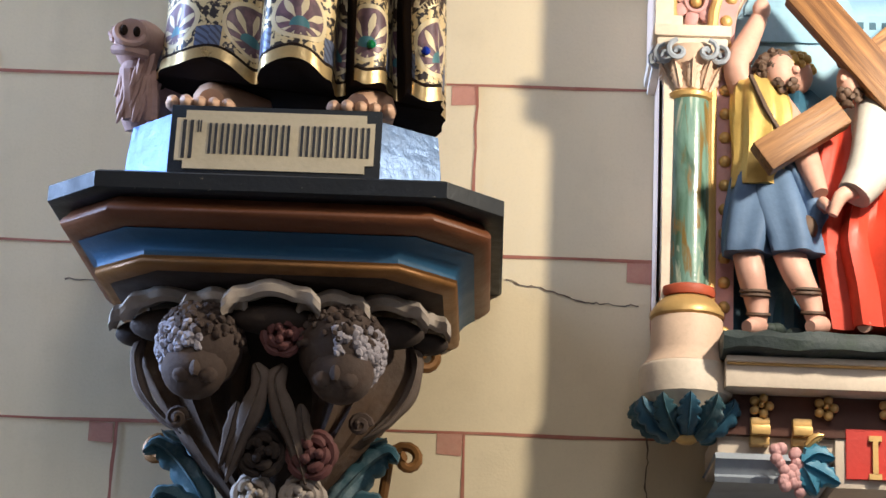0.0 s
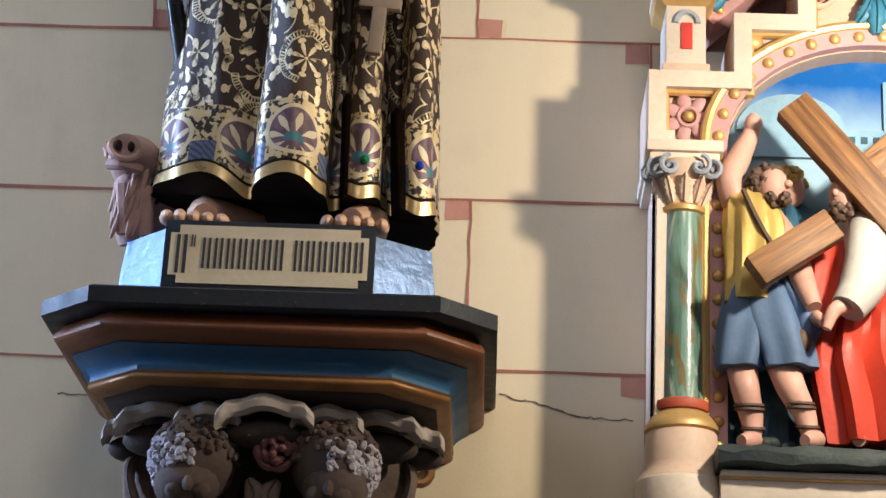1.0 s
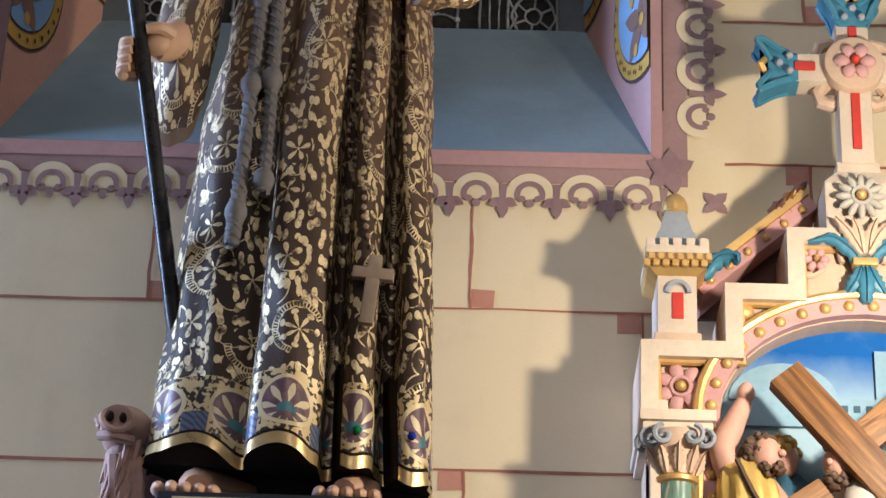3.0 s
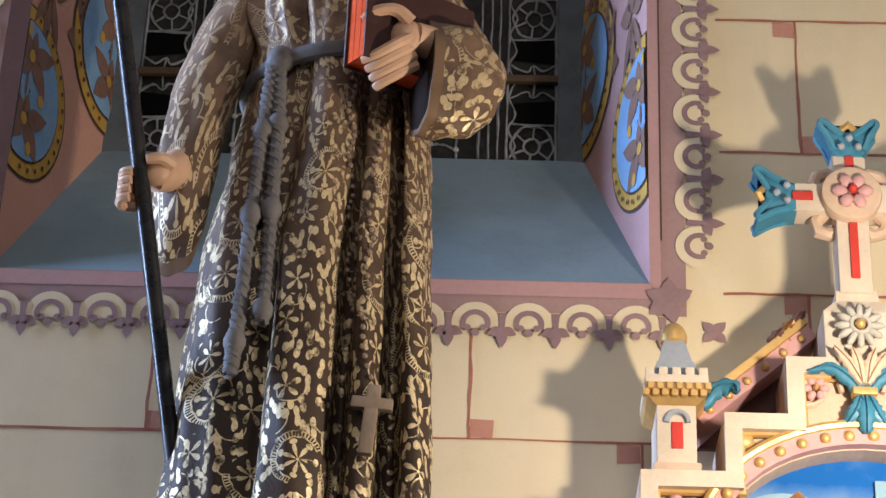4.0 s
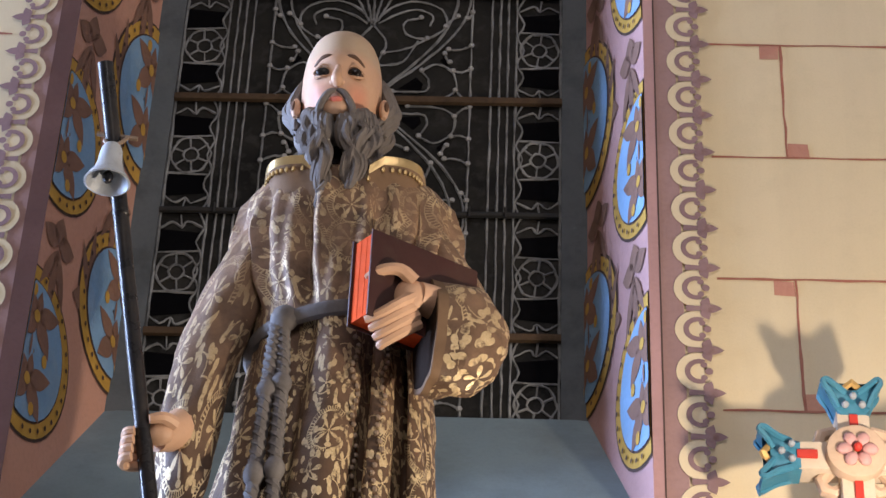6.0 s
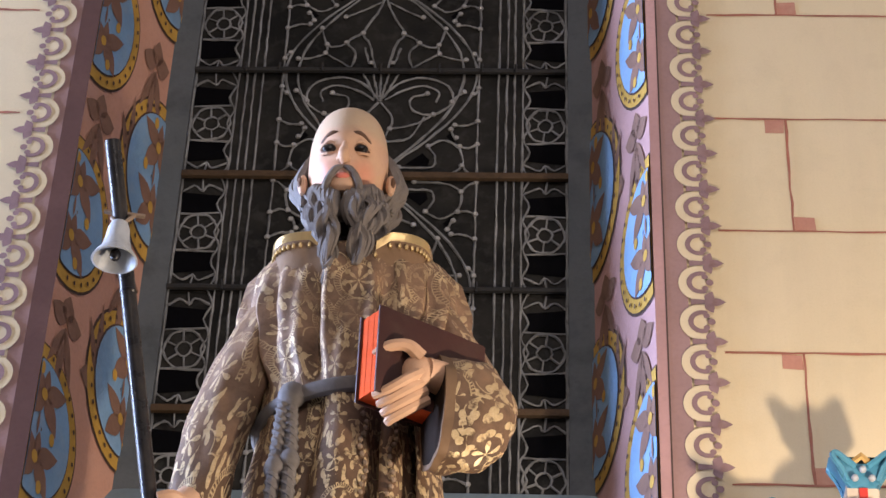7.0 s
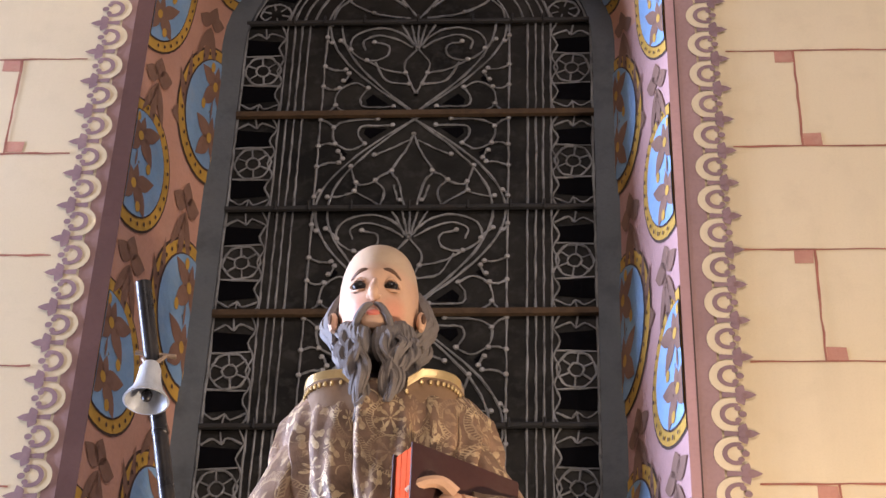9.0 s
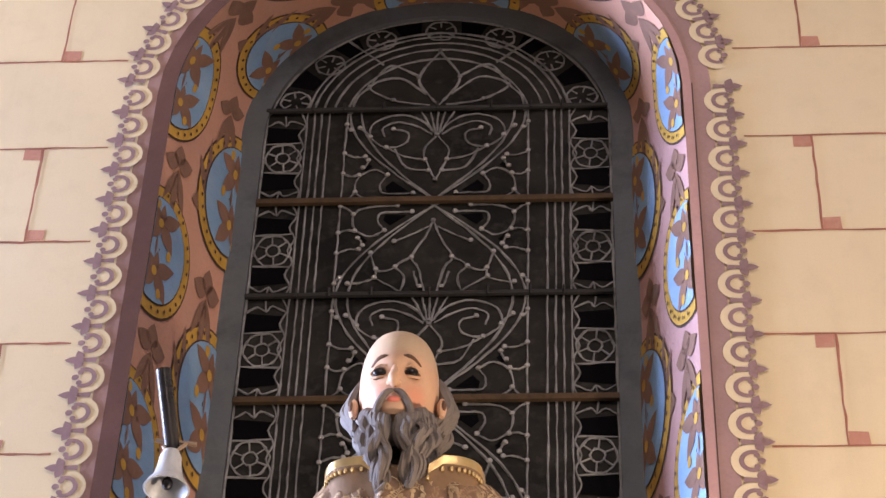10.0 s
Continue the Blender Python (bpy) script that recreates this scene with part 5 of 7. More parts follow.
def rope(pts, r, mi=ROPE, twist=True):
    line = bend(pts, 8)
    tube(st, line, r, 8, mi)
    if twist:
        n = len(line) * 3
        for ph in (0.0, math.pi):
            hel = []
            for i in range(n):
                f = i / (n - 1) * (len(line) - 1)
                k = min(int(f), len(line) - 2)
                p = line[k].lerp(line[k + 1], f - k)
                a = i * 0.75 + ph
                hel.append(p + Vector((math.cos(a) * r * 0.75, math.sin(a) * r * 0.75, 0)))
            tube(st, hel, r * 0.52, 5, mi)


# belt, its two hanging cords and the beads
belt = [Vector((-0.279 + 0.150 * math.cos(TAU * i / 60), 3.088 + 0.136 * math.sin(TAU * i / 60), 3.612 + 0.022 * math.cos(TAU * i / 60))) for i in range(60)]
tube(st, belt, 0.015, 8, ROPE, closed=True, squash=0.7)
k0 = FR(3.60, -0.372)
ball(st, k0 + Vector((0, -0.014, 0)), (0.024, 0.018, 0.024), 10, 7, ROPE)
for pts, knots in (([(-0.376, 3.59), (-0.379, 3.50), (-0.382, 3.40), (-0.386, 3.30), (-0.388, 3.18), (-0.391, 3.08), (-0.393, 3.02)], (3.455, 3.30, 3.075)), ([(-0.366, 3.59), (-0.359, 3.50), (-0.357, 3.40), (-0.356, 3.30), (-0.354, 3.20), (-0.356, 3.11)], (3.47, 3.31, 3.13))):
    depth = lambda z: k0.y - 0.012 + (2.934 - k0.y) * (3.60 - z) / 0.58
    rope([(x, depth(z) - 0.004 * math.sin(z * 17), z) for x, z in pts], 0.0105)
    for z in knots:
        x = np.interp(z, [p[1] for p in pts][::-1], [p[0] for p in pts][::-1])
        ball(st, (float(x), depth(z) - 0.003, z), (0.017, 0.015, 0.022), 10, 7, ROPE)
for (xa, za), (xb, zb), cnt in (((-0.245, 3.56), (-0.228, 3.17), 30), ((-0.195, 3.55), (-0.200, 3.17), 28), ((-0.226, 3.16), (-0.192, 3.03), 9)):
    for i in range(cnt):
        t = i / (cnt - 1)
        p = FR(za + (zb - za) * t, xa + (xb - xa) * t + 0.004 * math.sin(i))
        ball(st, p + Vector((0, -0.004, 0)), 0.0048, 6, 5, BRONZE)
cr = FR(2.96, -0.186) + Vector((0, -0.020, 0))
m = Matrix.Translation(cr) @ Matrix.Rotation(radians(5), 4, "Y")
box(st, (-0.010, -0.006, -0.058), (0.010, 0.008, 0.050), 0.002, BRONZE, m)
box(st, (-0.030, -0.0065, 0.012), (0.030, 0.0075, 0.030), 0.002, BRONZE, m)
for x, mi in ((-0.196, GREEN), (-0.128, BLUE)):
    ball(st, FR(2.745, x) + Vector((0.004, -0.004, 0.0)), 0.0065, 8, 6, mi)

# sleeves
def sleeve(stations, u0, fold_at):
    """A bell sleeve through stations of (middle, side axis, upright axis), hollow at its mouth."""
    mids, sides, ups = [bend([q[k] for q in stations], 6) for k in range(3)]
    cnt, n = len(mids), 44

    def ring(i, k=1.0, shift=None):
        row = []
        for q in range(n):
            a = TAU * q / n
            w = 1 + 0.035 * math.sin(5 * a + i * 0.35) + 0.025 * math.sin(9 * a - i * 0.6) + 0.10 * math.exp(-((i - fold_at) / 1.3) ** 2) * max(0, math.cos(a * 2 + 1.0))
            row.append(mids[i] + (sides[i] * math.cos(a) + ups[i] * math.sin(a)) * w * k)
        return row

    outer = [ring(i) for i in range(cnt)]
    loft(st, outer, True, False, lambda j, i: PLAIN if j >= cnt - 3 else ROBE, uv=lambda j, i: (u0 + i / n * 0.42, j / cnt * 0.42))
    loft(st, [ring(cnt - 1), ring(cnt - 1, 0.95), ring(cnt - 1, 0.90)], True, False, PLAIN)
    loft(st, [ring(cnt - 1, 0.90), ring(cnt - 4, 0.86), ring(cnt - 9, 0.84), ring(cnt - 15, 0.80)], True, True, LINING_SHADE)


# the arm that holds the staff
V = Vector
sleeve([(V((-0.408, 3.09, 3.868)), V((0.055, 0, 0.035)), V((0, 0.062, 0))), (V((-0.440, 3.08, 3.77)), V((0.060, 0, 0.02)), V((0, 0.064, 0))), (V((-0.470, 3.055, 3.66)), V((0.060, 0, 0.015)), V((0, 0.060, 0.02))), (V((-0.487, 3.02, 3.56)), V((0.054, 0, 0.012)), V((0, 0.058, 0.035))), (V((-0.494, 2.985, 3.46)), V((0.049, 0, 0.008)), V((0, 0.050, 0.060))), (V((-0.498, 2.988, 3.375)), V((0.047, -0.006, 0)), V((0, 0.034, 0.098))), (V((-0.503, 2.975, 3.315)), V((0.048, -0.010, 0)), V((0, 0.020, 0.120)))], 0.3, 17)
tube(st, bend([(-0.497, 2.99, 3.42), (-0.515, 2.935, 3.365), (-0.535, 2.905, 3.340)], 5), [0.033 - 0.0009 * i for i in range(11)], 12, SKIN)
HAND = Vector((-0.550, 2.892, 3.318))
ball(st, HAND + Vector((0.020, 0.004, 0.022)), (0.026, 0.018, 0.020), 12, 8, SKIN)
for k in range(4):
    z = 0.014 - 0.0150 * k
    tube(st, bend([HAND + Vector((0.012, 0.012, z + 0.008)), HAND + Vector((-0.006, 0.016, z + 0.002)), HAND + Vector((-0.024, 0.004, z - 0.003)), HAND + Vector((-0.022, -0.016, z - 0.003)), HAND + Vector((-0.010, -0.020, z - 0.002))], 4), 0.0078, 8, SKIN)
tube(st, bend([HAND + Vector((0.044, 0.0, 0.036)), HAND + Vector((0.030, -0.018, 0.036)), HAND + Vector((0.010, -0.024, 0.030))], 4), [0.0115, 0.0115, 0.011, 0.0105, 0.010, 0.0095, 0.009, 0.0085, 0.0075], 8, SKIN)

# the arm that holds the book
sleeve([(V((-0.163, 3.09, 3.868)), V((0.055, 0, -0.035)), V((0, 0.062, 0))), (V((-0.122, 3.08, 3.775)), V((0.062, 0, -0.025)), V((0, 0.064, 0))), (V((-0.088, 3.055, 3.69)), V((0.064, 0, -0.025)), V((0, 0.062, 0.03))), (V((-0.063, 3.01, 3.612)), V((0.054, -0.005, -0.015)), V((-0.01, 0.045, 0.075))), (V((-0.062, 2.965, 3.562)), V((0.047, -0.030, 0)), V((-0.008, 0.02, 0.104))), (V((-0.100, 2.935, 3.545)), V((0.032, -0.050, 0)), V((0, 0.015, 0.110))), (V((-0.138, 2.922, 3.540)), V((0.022, -0.056, 0)), V((0, 0.010, 0.108)))], 0.8, 30)
tube(st, bend([(-0.075, 2.95, 3.575), (-0.120, 2.912, 3.592), (-0.152, 2.888, 3.592)], 5), [0.031 - 0.0006 * i for i in range(11)], 12, SKIN)
PALM = Vector((-0.166, 2.880, 3.588))
ball(st, PALM + Vector((0.004, 0.002, 0)), (0.026, 0.018, 0.031), 14, 9, SKIN)
for k in range(4):
    d = Vector((0.003 * k, 0.008 * k, -0.0115 * k))
    tube(st, bend([PALM + Vector((0.010, -0.006, -0.006)) + d, PALM + Vector((-0.012, -0.018, -0.028)) + d, PALM + Vector((-0.040, -0.016, -0.046)) + d, PALM + Vector((-0.062 + 0.004 * k, -0.008, -0.052)) + d], 4), [0.0095, 0.0095, 0.0095, 0.0094, 0.0094, 0.0092, 0.009, 0.0088, 0.0086, 0.0082, 0.0078, 0.0072, 0.006], 8, SKIN)
tube(st, bend([PALM + Vector((0.010, -0.006, 0.022)), PALM + Vector((-0.012, -0.018, 0.036)), PALM + Vector((-0.040, -0.022, 0.032)), PALM + Vector((-0.064, -0.018, 0.018))], 4), [0.0125, 0.0122, 0.012, 0.0115, 0.011, 0.0105, 0.010, 0.010, 0.0098, 0.0096, 0.009, 0.008, 0.006], 8, SKIN)
m = Matrix.Translation((-0.238, 2.868, 3.612)) @ Matrix.Rotation(radians(38), 4, "Z") @ Matrix.Rotation(radians(-3), 4, "Y") @ Matrix.Rotation(radians(5), 4, "X")
for y0, y1 in ((-0.028, -0.024), (0.024, 0.028)):
    box(st, (-0.003, y0, -0.076), (0.202, y1, 0.076), 0.0015, COVER, m)
for k in range(6):
    box(st, (0.001 + 0.0006 * (k % 2), -0.024 + 0.008 * k, -0.071), (0.196, -0.0161 + 0.008 * k, 0.071), 0, EDGE, m)
box(st, (0.196, -0.0275, -0.076), (0.205, 0.0275, 0.076), 0.003, COVER, m)

# standing collar of the hood
def collar_ring(rx, ry, z):
    row = []
    for i in range(49):
        an = radians(-86 + 352 * i / 48)
        c, q = math.cos(an), math.sin(an)
        row.append(V((-0.290 + rx * math.copysign(abs(c) ** 0.42, c), 3.062 + ry * math.copysign(abs(q) ** 0.55, q), z - (0.02 if i in (0, 48) else 0))))
    return row


loft(st, [collar_ring(rx, ry, z) for rx, ry, z in ((0.124, 0.076, 3.870), (0.130, 0.082, 3.902), (0.132, 0.084, 3.912), (0.136, 0.088, 3.918), (0.136, 0.088, 3.936), (0.132, 0.084, 3.940), (0.106, 0.064, 3.936), (0.080, 0.050, 3.89))], False, False, lambda j, i: GILT if 3 <= j <= 4 else PLAIN)
for p in collar_ring(0.134, 0.086, 3.909):
    ball(st, p, (0.0034, 0.0034, 0.0062), 6, 4, GILT)

# head, hair and parted beard
HC = Vector((-0.310, 3.065, 4.132))


def head_point(p, a):
    """Skull and face: p from the crown down, a round from the viewer's right."""
    rx, ry, rz = 0.070, 0.094, 0.126
    x, y, z = rx * math.sin(p) * math.cos(a), ry * math.sin(p) * math.sin(a), rz * math.cos(p)
    f = max(0.0, -math.sin(a))
    if z > 0.0:
        x *= math.sin(p) ** -0.42 * (1 + 0.06 * math.cos(p))
        y *= math.sin(p) ** -0.30
    if z < 0.0:
        x *= 1 - 0.36 * (z / rz) ** 2
    y -= 0.006 * f * math.exp(-((z - 0.012) / 0.012) ** 2) * (1 if abs(x) < 0.05 else 0)   # brow
    y += 0.010 * f * math.exp(-((z + 0.012) / 0.012) ** 2) * math.exp(-((abs(x) - 0.029) / 0.014) ** 2)  # eye hollow
    y -= 0.006 * f * math.exp(-((z + 0.045) / 0.018) ** 2) * math.exp(-((abs(x) - 0.036) / 0.016) ** 2)  # cheek
    return HC + Vector((x, y, z))


hr = [[head_point(math.pi * j / 30, TAU * i / 48) for i in range(48)] for j in range(1, 30)]
loft(st, hr, True, True, SKIN)
FY0 = HC.y - 0.090
tube(st, bend([(HC.x, FY0 + 0.004, HC.z + 0.008), (HC.x, FY0 - 0.010, HC.z - 0.020), (HC.x, FY0 - 0.021, HC.z - 0.040), (HC.x, FY0 - 0.006, HC.z - 0.050)], 4), [0.005, 0.0055, 0.006, 0.0065, 0.007, 0.0075, 0.008, 0.0085, 0.0095, 0.010, 0.0095, 0.008, 0.005], 10, SKIN)
for s in (-1, 1):
    ball(st, (HC.x + s * 0.008, FY0 - 0.010, HC.z - 0.044), (0.0055, 0.007, 0.0055), 8, 6, SKIN)
    ball(st, (HC.x + s * 0.0275, FY0 + 0.0048, HC.z - 0.0105), (0.0125, 0.008, 0.0090), 12, 8, EYEM)
    tube(st, bend([(HC.x + s * 0.014, FY0 + 0.004, HC.z - 0.003), (HC.x + s * 0.029, FY0 + 0.000, HC.z + 0.002), (HC.x + s * 0.044, FY0 + 0.012, HC.z - 0.008)], 4), 0.0034, 6, SKIN)
    tube(st, bend([(HC.x + s * 0.007, FY0 + 0.002, HC.z + 0.019), (HC.x + s * 0.024, FY0 + 0.001, HC.z + 0.020), (HC.x + s * 0.043, FY0 + 0.014, HC.z + 0.009)], 4), [0.003, 0.0048, 0.0058, 0.0062, 0.0062, 0.0058, 0.005, 0.004, 0.002], 6, BROW)
    tube(st, bend([(HC.x + s * 0.016, FY0 + 0.006, HC.z - 0.016), (HC.x + s * 0.030, FY0 + 0.004, HC.z - 0.021), (HC.x + s * 0.042, FY0 + 0.014, HC.z - 0.015)], 4), 0.0026, 6, SKIN)
    ball(st, (HC.x + s * 0.029, FY0 + 0.0135, HC.z - 0.011), (0.0140, 0.008, 0.0094), 12, 8, BROW)
    ball(st, (HC.x + s * 0.077, HC.y - 0.016, HC.z - 0.036), (0.009, 0.013, 0.021), 10, 7, SKIN)
    ball(st, (HC.x + s * 0.081, HC.y - 0.024, HC.z - 0.036), (0.005, 0.006, 0.012), 8, 6, BROW)
    # moustache
    tube(st, bend([(HC.x + s * 0.001, FY0 - 0.009, HC.z - 0.060), (HC.x + s * 0.014, FY0 - 0.009, HC.z - 0.068), (HC.x + s * 0.027, FY0 - 0.002, HC.z - 0.090), (HC.x + s * 0.031, FY0 + 0.004, HC.z - 0.118)], 4), [0.003, 0.004, 0.005, 0.0058, 0.0064, 0.0068, 0.007, 0.0072, 0.0074, 0.0074, 0.007, 0.0055, 0.003], 8, BEARD)
    g = random.Random(5 + s)
    # hair behind the ears
    for k in range(13):
        y = HC.y - 0.010 + 0.008 * k
        x = HC.x + s * (0.071 + 0.010 * math.sin(k * 0.5))
        tube(st, bend([(x - s * 0.003, y + 0.020, HC.z + 0.050), (x + s * 0.007, y + 0.012, HC.z + 0.012), (x + s * (0.012 + g.uniform(0, 0.006)), y + 0.008, HC.z - 0.022), (x + s * (0.002 + g.uniform(-0.004, 0.004)), y + 0.004, HC.z - 0.046), (x + s * g.uniform(-0.010, 0.002), y, HC.z - 0.062 - g.uniform(0, 0.012))], 4), [0.005, 0.007, 0.008, 0.009, 0.0095, 0.0095, 0.0095, 0.0095, 0.009, 0.009, 0.0088, 0.0085, 0.008, 0.007, 0.006, 0.005, 0.003], 6, BEARD)
    # each half of the parted beard: thick curling locks of twisted strands
    for layer, cnt, sink in ((0, 5, 0.018), (1, 6, 0.006), (2, 4, -0.006)):
        for k in range(cnt):
            a = (k + 0.5) / cnt + g.uniform(-0.05, 0.05)
            root = V((HC.x + 0.004 + s * (0.012 + 0.043 * math.sin(a * 1.4)), FY0 + 0.010 + 0.058 * (1 - math.cos(a * 1.4)) + sink, HC.z - 0.098 - 0.010 * layer + 0.046 * a))
            tip = V((-0.297 + s * (0.022 + 0.022 * a + g.uniform(-0.004, 0.004)), FY0 + 0.006 + 0.022 * a + sink, HC.z - 0.312 + 0.085 * a - 0.018 * g.random() + 0.020 * layer))
            amp, ph = g.uniform(0.007, 0.012), g.uniform(0, 6)
            pts = []
            for j in range(7):
                t = j / 6
                p = root.lerp(tip, t)
                bulge = math.sin(math.pi * min(t * 1.15, 1))
                pts.append(p + V((s * 0.007 * bulge * (0.3 + a) + amp * math.sin(t * 8.5 + ph) * min(1, t * 3), -0.016 * bulge + 0.006 * math.cos(t * 8.5 + ph), 0)))
            pts.append(tip + V((-s * 0.006, -0.008, 0.010)))
            line = bend(pts, 4)
            n_ = len(line)
            rad = [0.0115 * (0.75 + 0.25 * math.sin(math.pi * i / n_)) * (1 - 0.7 * max(0, i / n_ - 0.6) / 0.4) for i in range(n_)]
            tube(st, line, [q * 0.8 for q in rad], 7, BEARD)
            for w_ in range(4):
                tube(st, [p + V((math.cos(i * 0.16 + w_ * TAU / 4) * rad[i] * 0.72, math.sin(i * 0.16 + w_ * TAU / 4) * rad[i] * 0.72, 0)) for i, p in enumerate(line)], [q * 0.44 for q in rad], 5, BEARD)
ball(st, (HC.x, FY0 + 0.004, HC.z - 0.088), (0.023, 0.012, 0.020), 12, 8, SKIN)
ball(st, (HC.x, FY0 - 0.005, HC.z - 0.079), (0.012, 0.008, 0.0062), 12, 8, LIP)
for e in (-1, 1):
    for k in range(7):
        a = 0.10 + 0.16 * k
        x = HC.x + e * (0.004 + 0.050 * math.sin(a))
        y = FY0 + 0.002 + 0.050 * (1 - math.cos(a))
        tube(st, bend([(x, y + 0.008, HC.z - 0.106 + 0.036 * a), (x + e * 0.004, y - 0.004, HC.z - 0.126 + 0.028 * a), (x + e * 0.001, y - 0.004, HC.z - 0.150 + 0.02 * a), (x + e * 0.005, y + 0.004, HC.z - 0.178 + 0.02 * a)], 4), [0.005, 0.008, 0.0095, 0.0105, 0.011, 0.011, 0.0108, 0.0105, 0.010, 0.009, 0.008, 0.006, 0.003], 7, BEARD)
ball(st, (HC.x, HC.y - 0.050, HC.z - 0.122), (0.046, 0.026, 0.028), 14, 8, BEARD)
# throat and neck coloured near black for the shade behind the beard
ball(st, (HC.x, HC.y - 0.030, HC.z - 0.120), (0.050, 0.030, 0.050), 12, 8, LINING_SHADE)
ball(st, (HC.x, HC.y + 0.02, HC.z - 0.14), (0.055, 0.050, 0.08), 14, 8, LINING_SHADE)

# bare feet on the pedestal
for s, x in ((-1, -0.430), (1, -0.205)):
    tube(st, bend([(x - s * 0.06 * (s < 0), 3.09, 2.690), (x + 0.01, 3.02, 2.684), (x - 0.01 * s, 2.975, 2.668)], 4), [0.034, 0.034, 0.033, 0.032, 0.031, 0.029, 0.026, 0.023, 0.020], 12, SKIN)
    for k in range(5):
        ball(st, (x - 0.042 + 0.019 * k, 2.962 + 0.004 * abs(k - 1), 2.662), (0.011, 0.018, 0.011), 8, 6, SKIN)
solo("statue", st, [M[k] for k in SLOTS], "painted plaster statue of a bearded hermit in a gilt brocade robe", "statue")


# ---- the staff with its bell ----
TOP, LOW = Vector((-0.649, 2.70, 3.896)), Vector((-0.439, 3.09, 2.708))
staff = thing("hermit_staff", LOW, "black varnished wooden staff with a small silvered bell", "staff")
bm = B()
tube(bm, [LOW.lerp(TOP, i / 10) for i in range(11)], 0.0125, 12)
ball(bm, LOW.lerp(TOP, 0.80), (0.014, 0.014, 0.008), 12, 6)
part("shaft", bm, M["shaft"], staff)
BC = LOW.lerp(TOP, 0.86) + Vector((-0.004, -0.030, -0.020))
bm = B()
prof = [(0.006, 0.042), (0.013, 0.040), (0.017, 0.030), (0.019, 0.010), (0.024, -0.010), (0.033, -0.024), (0.036, -0.030), (0.033, -0.031), (0.026, -0.018), (0.018, 0.0), (0.012, 0.02)]
lathe(bm, [(r, BC.z + h) for r, h in prof], BC.x, BC.y, 24)
bell = part("bell", bm, M["bellmetal"], staff, "small silvered bell")
bm = B()
ball(bm, BC + Vector((0, 0, -0.020)), (0.009, 0.009, 0.011), 10, 7)
tube(bm, [BC + Vector((0, 0, 0.02)), BC + Vector((0, 0, -0.014))], 0.003, 6)
part("clapper", bm, M["shaft"], bell)
bm = B()
tube(bm, bend([BC + Vector((-0.004, 0.0, 0.04)), BC + Vector((-0.016, 0.012, 0.062)), BC + Vector((-0.002, 0.030, 0.072)), BC + Vector((0.018, 0.012, 0.066)), BC + Vector((0.004, 0.0, 0.04))], 5), 0.0035, 6)
tube(bm, [BC + Vector((-0.030, 0.012, 0.074)), BC + Vector((0.034, 0.016, 0.068))], 0.004, 6)
part("bell_ring", bm, M["bronze"], staff, "bronze wire loop")

# ---- the pig beside the robe ----
pg = B()
PX, PY = -0.548, 3.055
# body, chest and shoulders
tube(pg, bend([(-0.470, 3.16, 2.715), (-0.505, 3.11, 2.735), (-0.535, 3.07, 2.752)], 6), [0.046, 0.048, 0.049, 0.050, 0.050, 0.049, 0.048, 0.046, 0.044, 0.041, 0.038, 0.035, 0.032], 14)
tube(pg, bend([(PX + 0.018, PY + 0.005, 2.653), (PX + 0.010, PY - 0.004, 2.70), (PX + 0.004, PY, 2.755)], 6), [0.026, 0.028, 0.030, 0.031, 0.032, 0.032, 0.032, 0.031, 0.030, 0.029, 0.028, 0.027, 0.026], 14)
# round head with a blunt snout
tube(pg, bend([(PX + 0.022, PY + 0.030, 2.790), (PX + 0.006, PY, 2.790), (PX - 0.006, PY - 0.028, 2.785), (PX - 0.014, PY - 0.052, 2.778)], 5), [0.020, 0.029, 0.034, 0.037, 0.038, 0.038, 0.037, 0.036, 0.034, 0.032, 0.030, 0.028, 0.026, 0.0245, 0.024, 0.023], 18)
ring = [(PX - 0.0145 + 0.020 * math.cos(TAU * i / 18), PY - 0.053 + 0.006 * math.sin(TAU * i / 18), 2.778 + 0.020 * math.sin(TAU * i / 18)) for i in range(18)]
tube(pg, ring, 0.0052, 6, closed=True)
for s_ in (-1, 1):
    ball(pg, (PX - 0.0145 + s_ * 0.009, PY - 0.056, 2.781), (0.0055, 0.004, 0.0085), 8, 6, 1)
    ball(pg, (PX - 0.004 + s_ * 0.024, PY - 0.026, 2.803), (0.004, 0.004, 0.003), 8, 6, 1)
    frond(pg, [(PX + 0.010 + s_ * 0.026, PY + 0.008, 2.805), (PX + 0.010 + s_ * 0.038, PY - 0.006, 2.806), (PX + 0.006 + s_ * 0.042, PY - 0.020, 2.785)], 0.014, depth=0.004)
tube(pg, bend([(PX - 0.034, PY - 0.036, 2.760), (PX - 0.014, PY - 0.052, 2.752), (PX + 0.010, PY - 0.036, 2.758)], 4), 0.0075, 8)
bmesh.ops.transform(pg, matrix=Matrix.Translation((PX, PY, 2.765)) @ Matrix.Rotation(radians(-10), 4, 'X') @ Matrix.Scale(1.14, 4) @ Matrix.Translation((-PX, -PY, -2.765)), verts=[v for v in pg.verts if v.co.z > 2.742 and v.co.y < PY + 0.04])
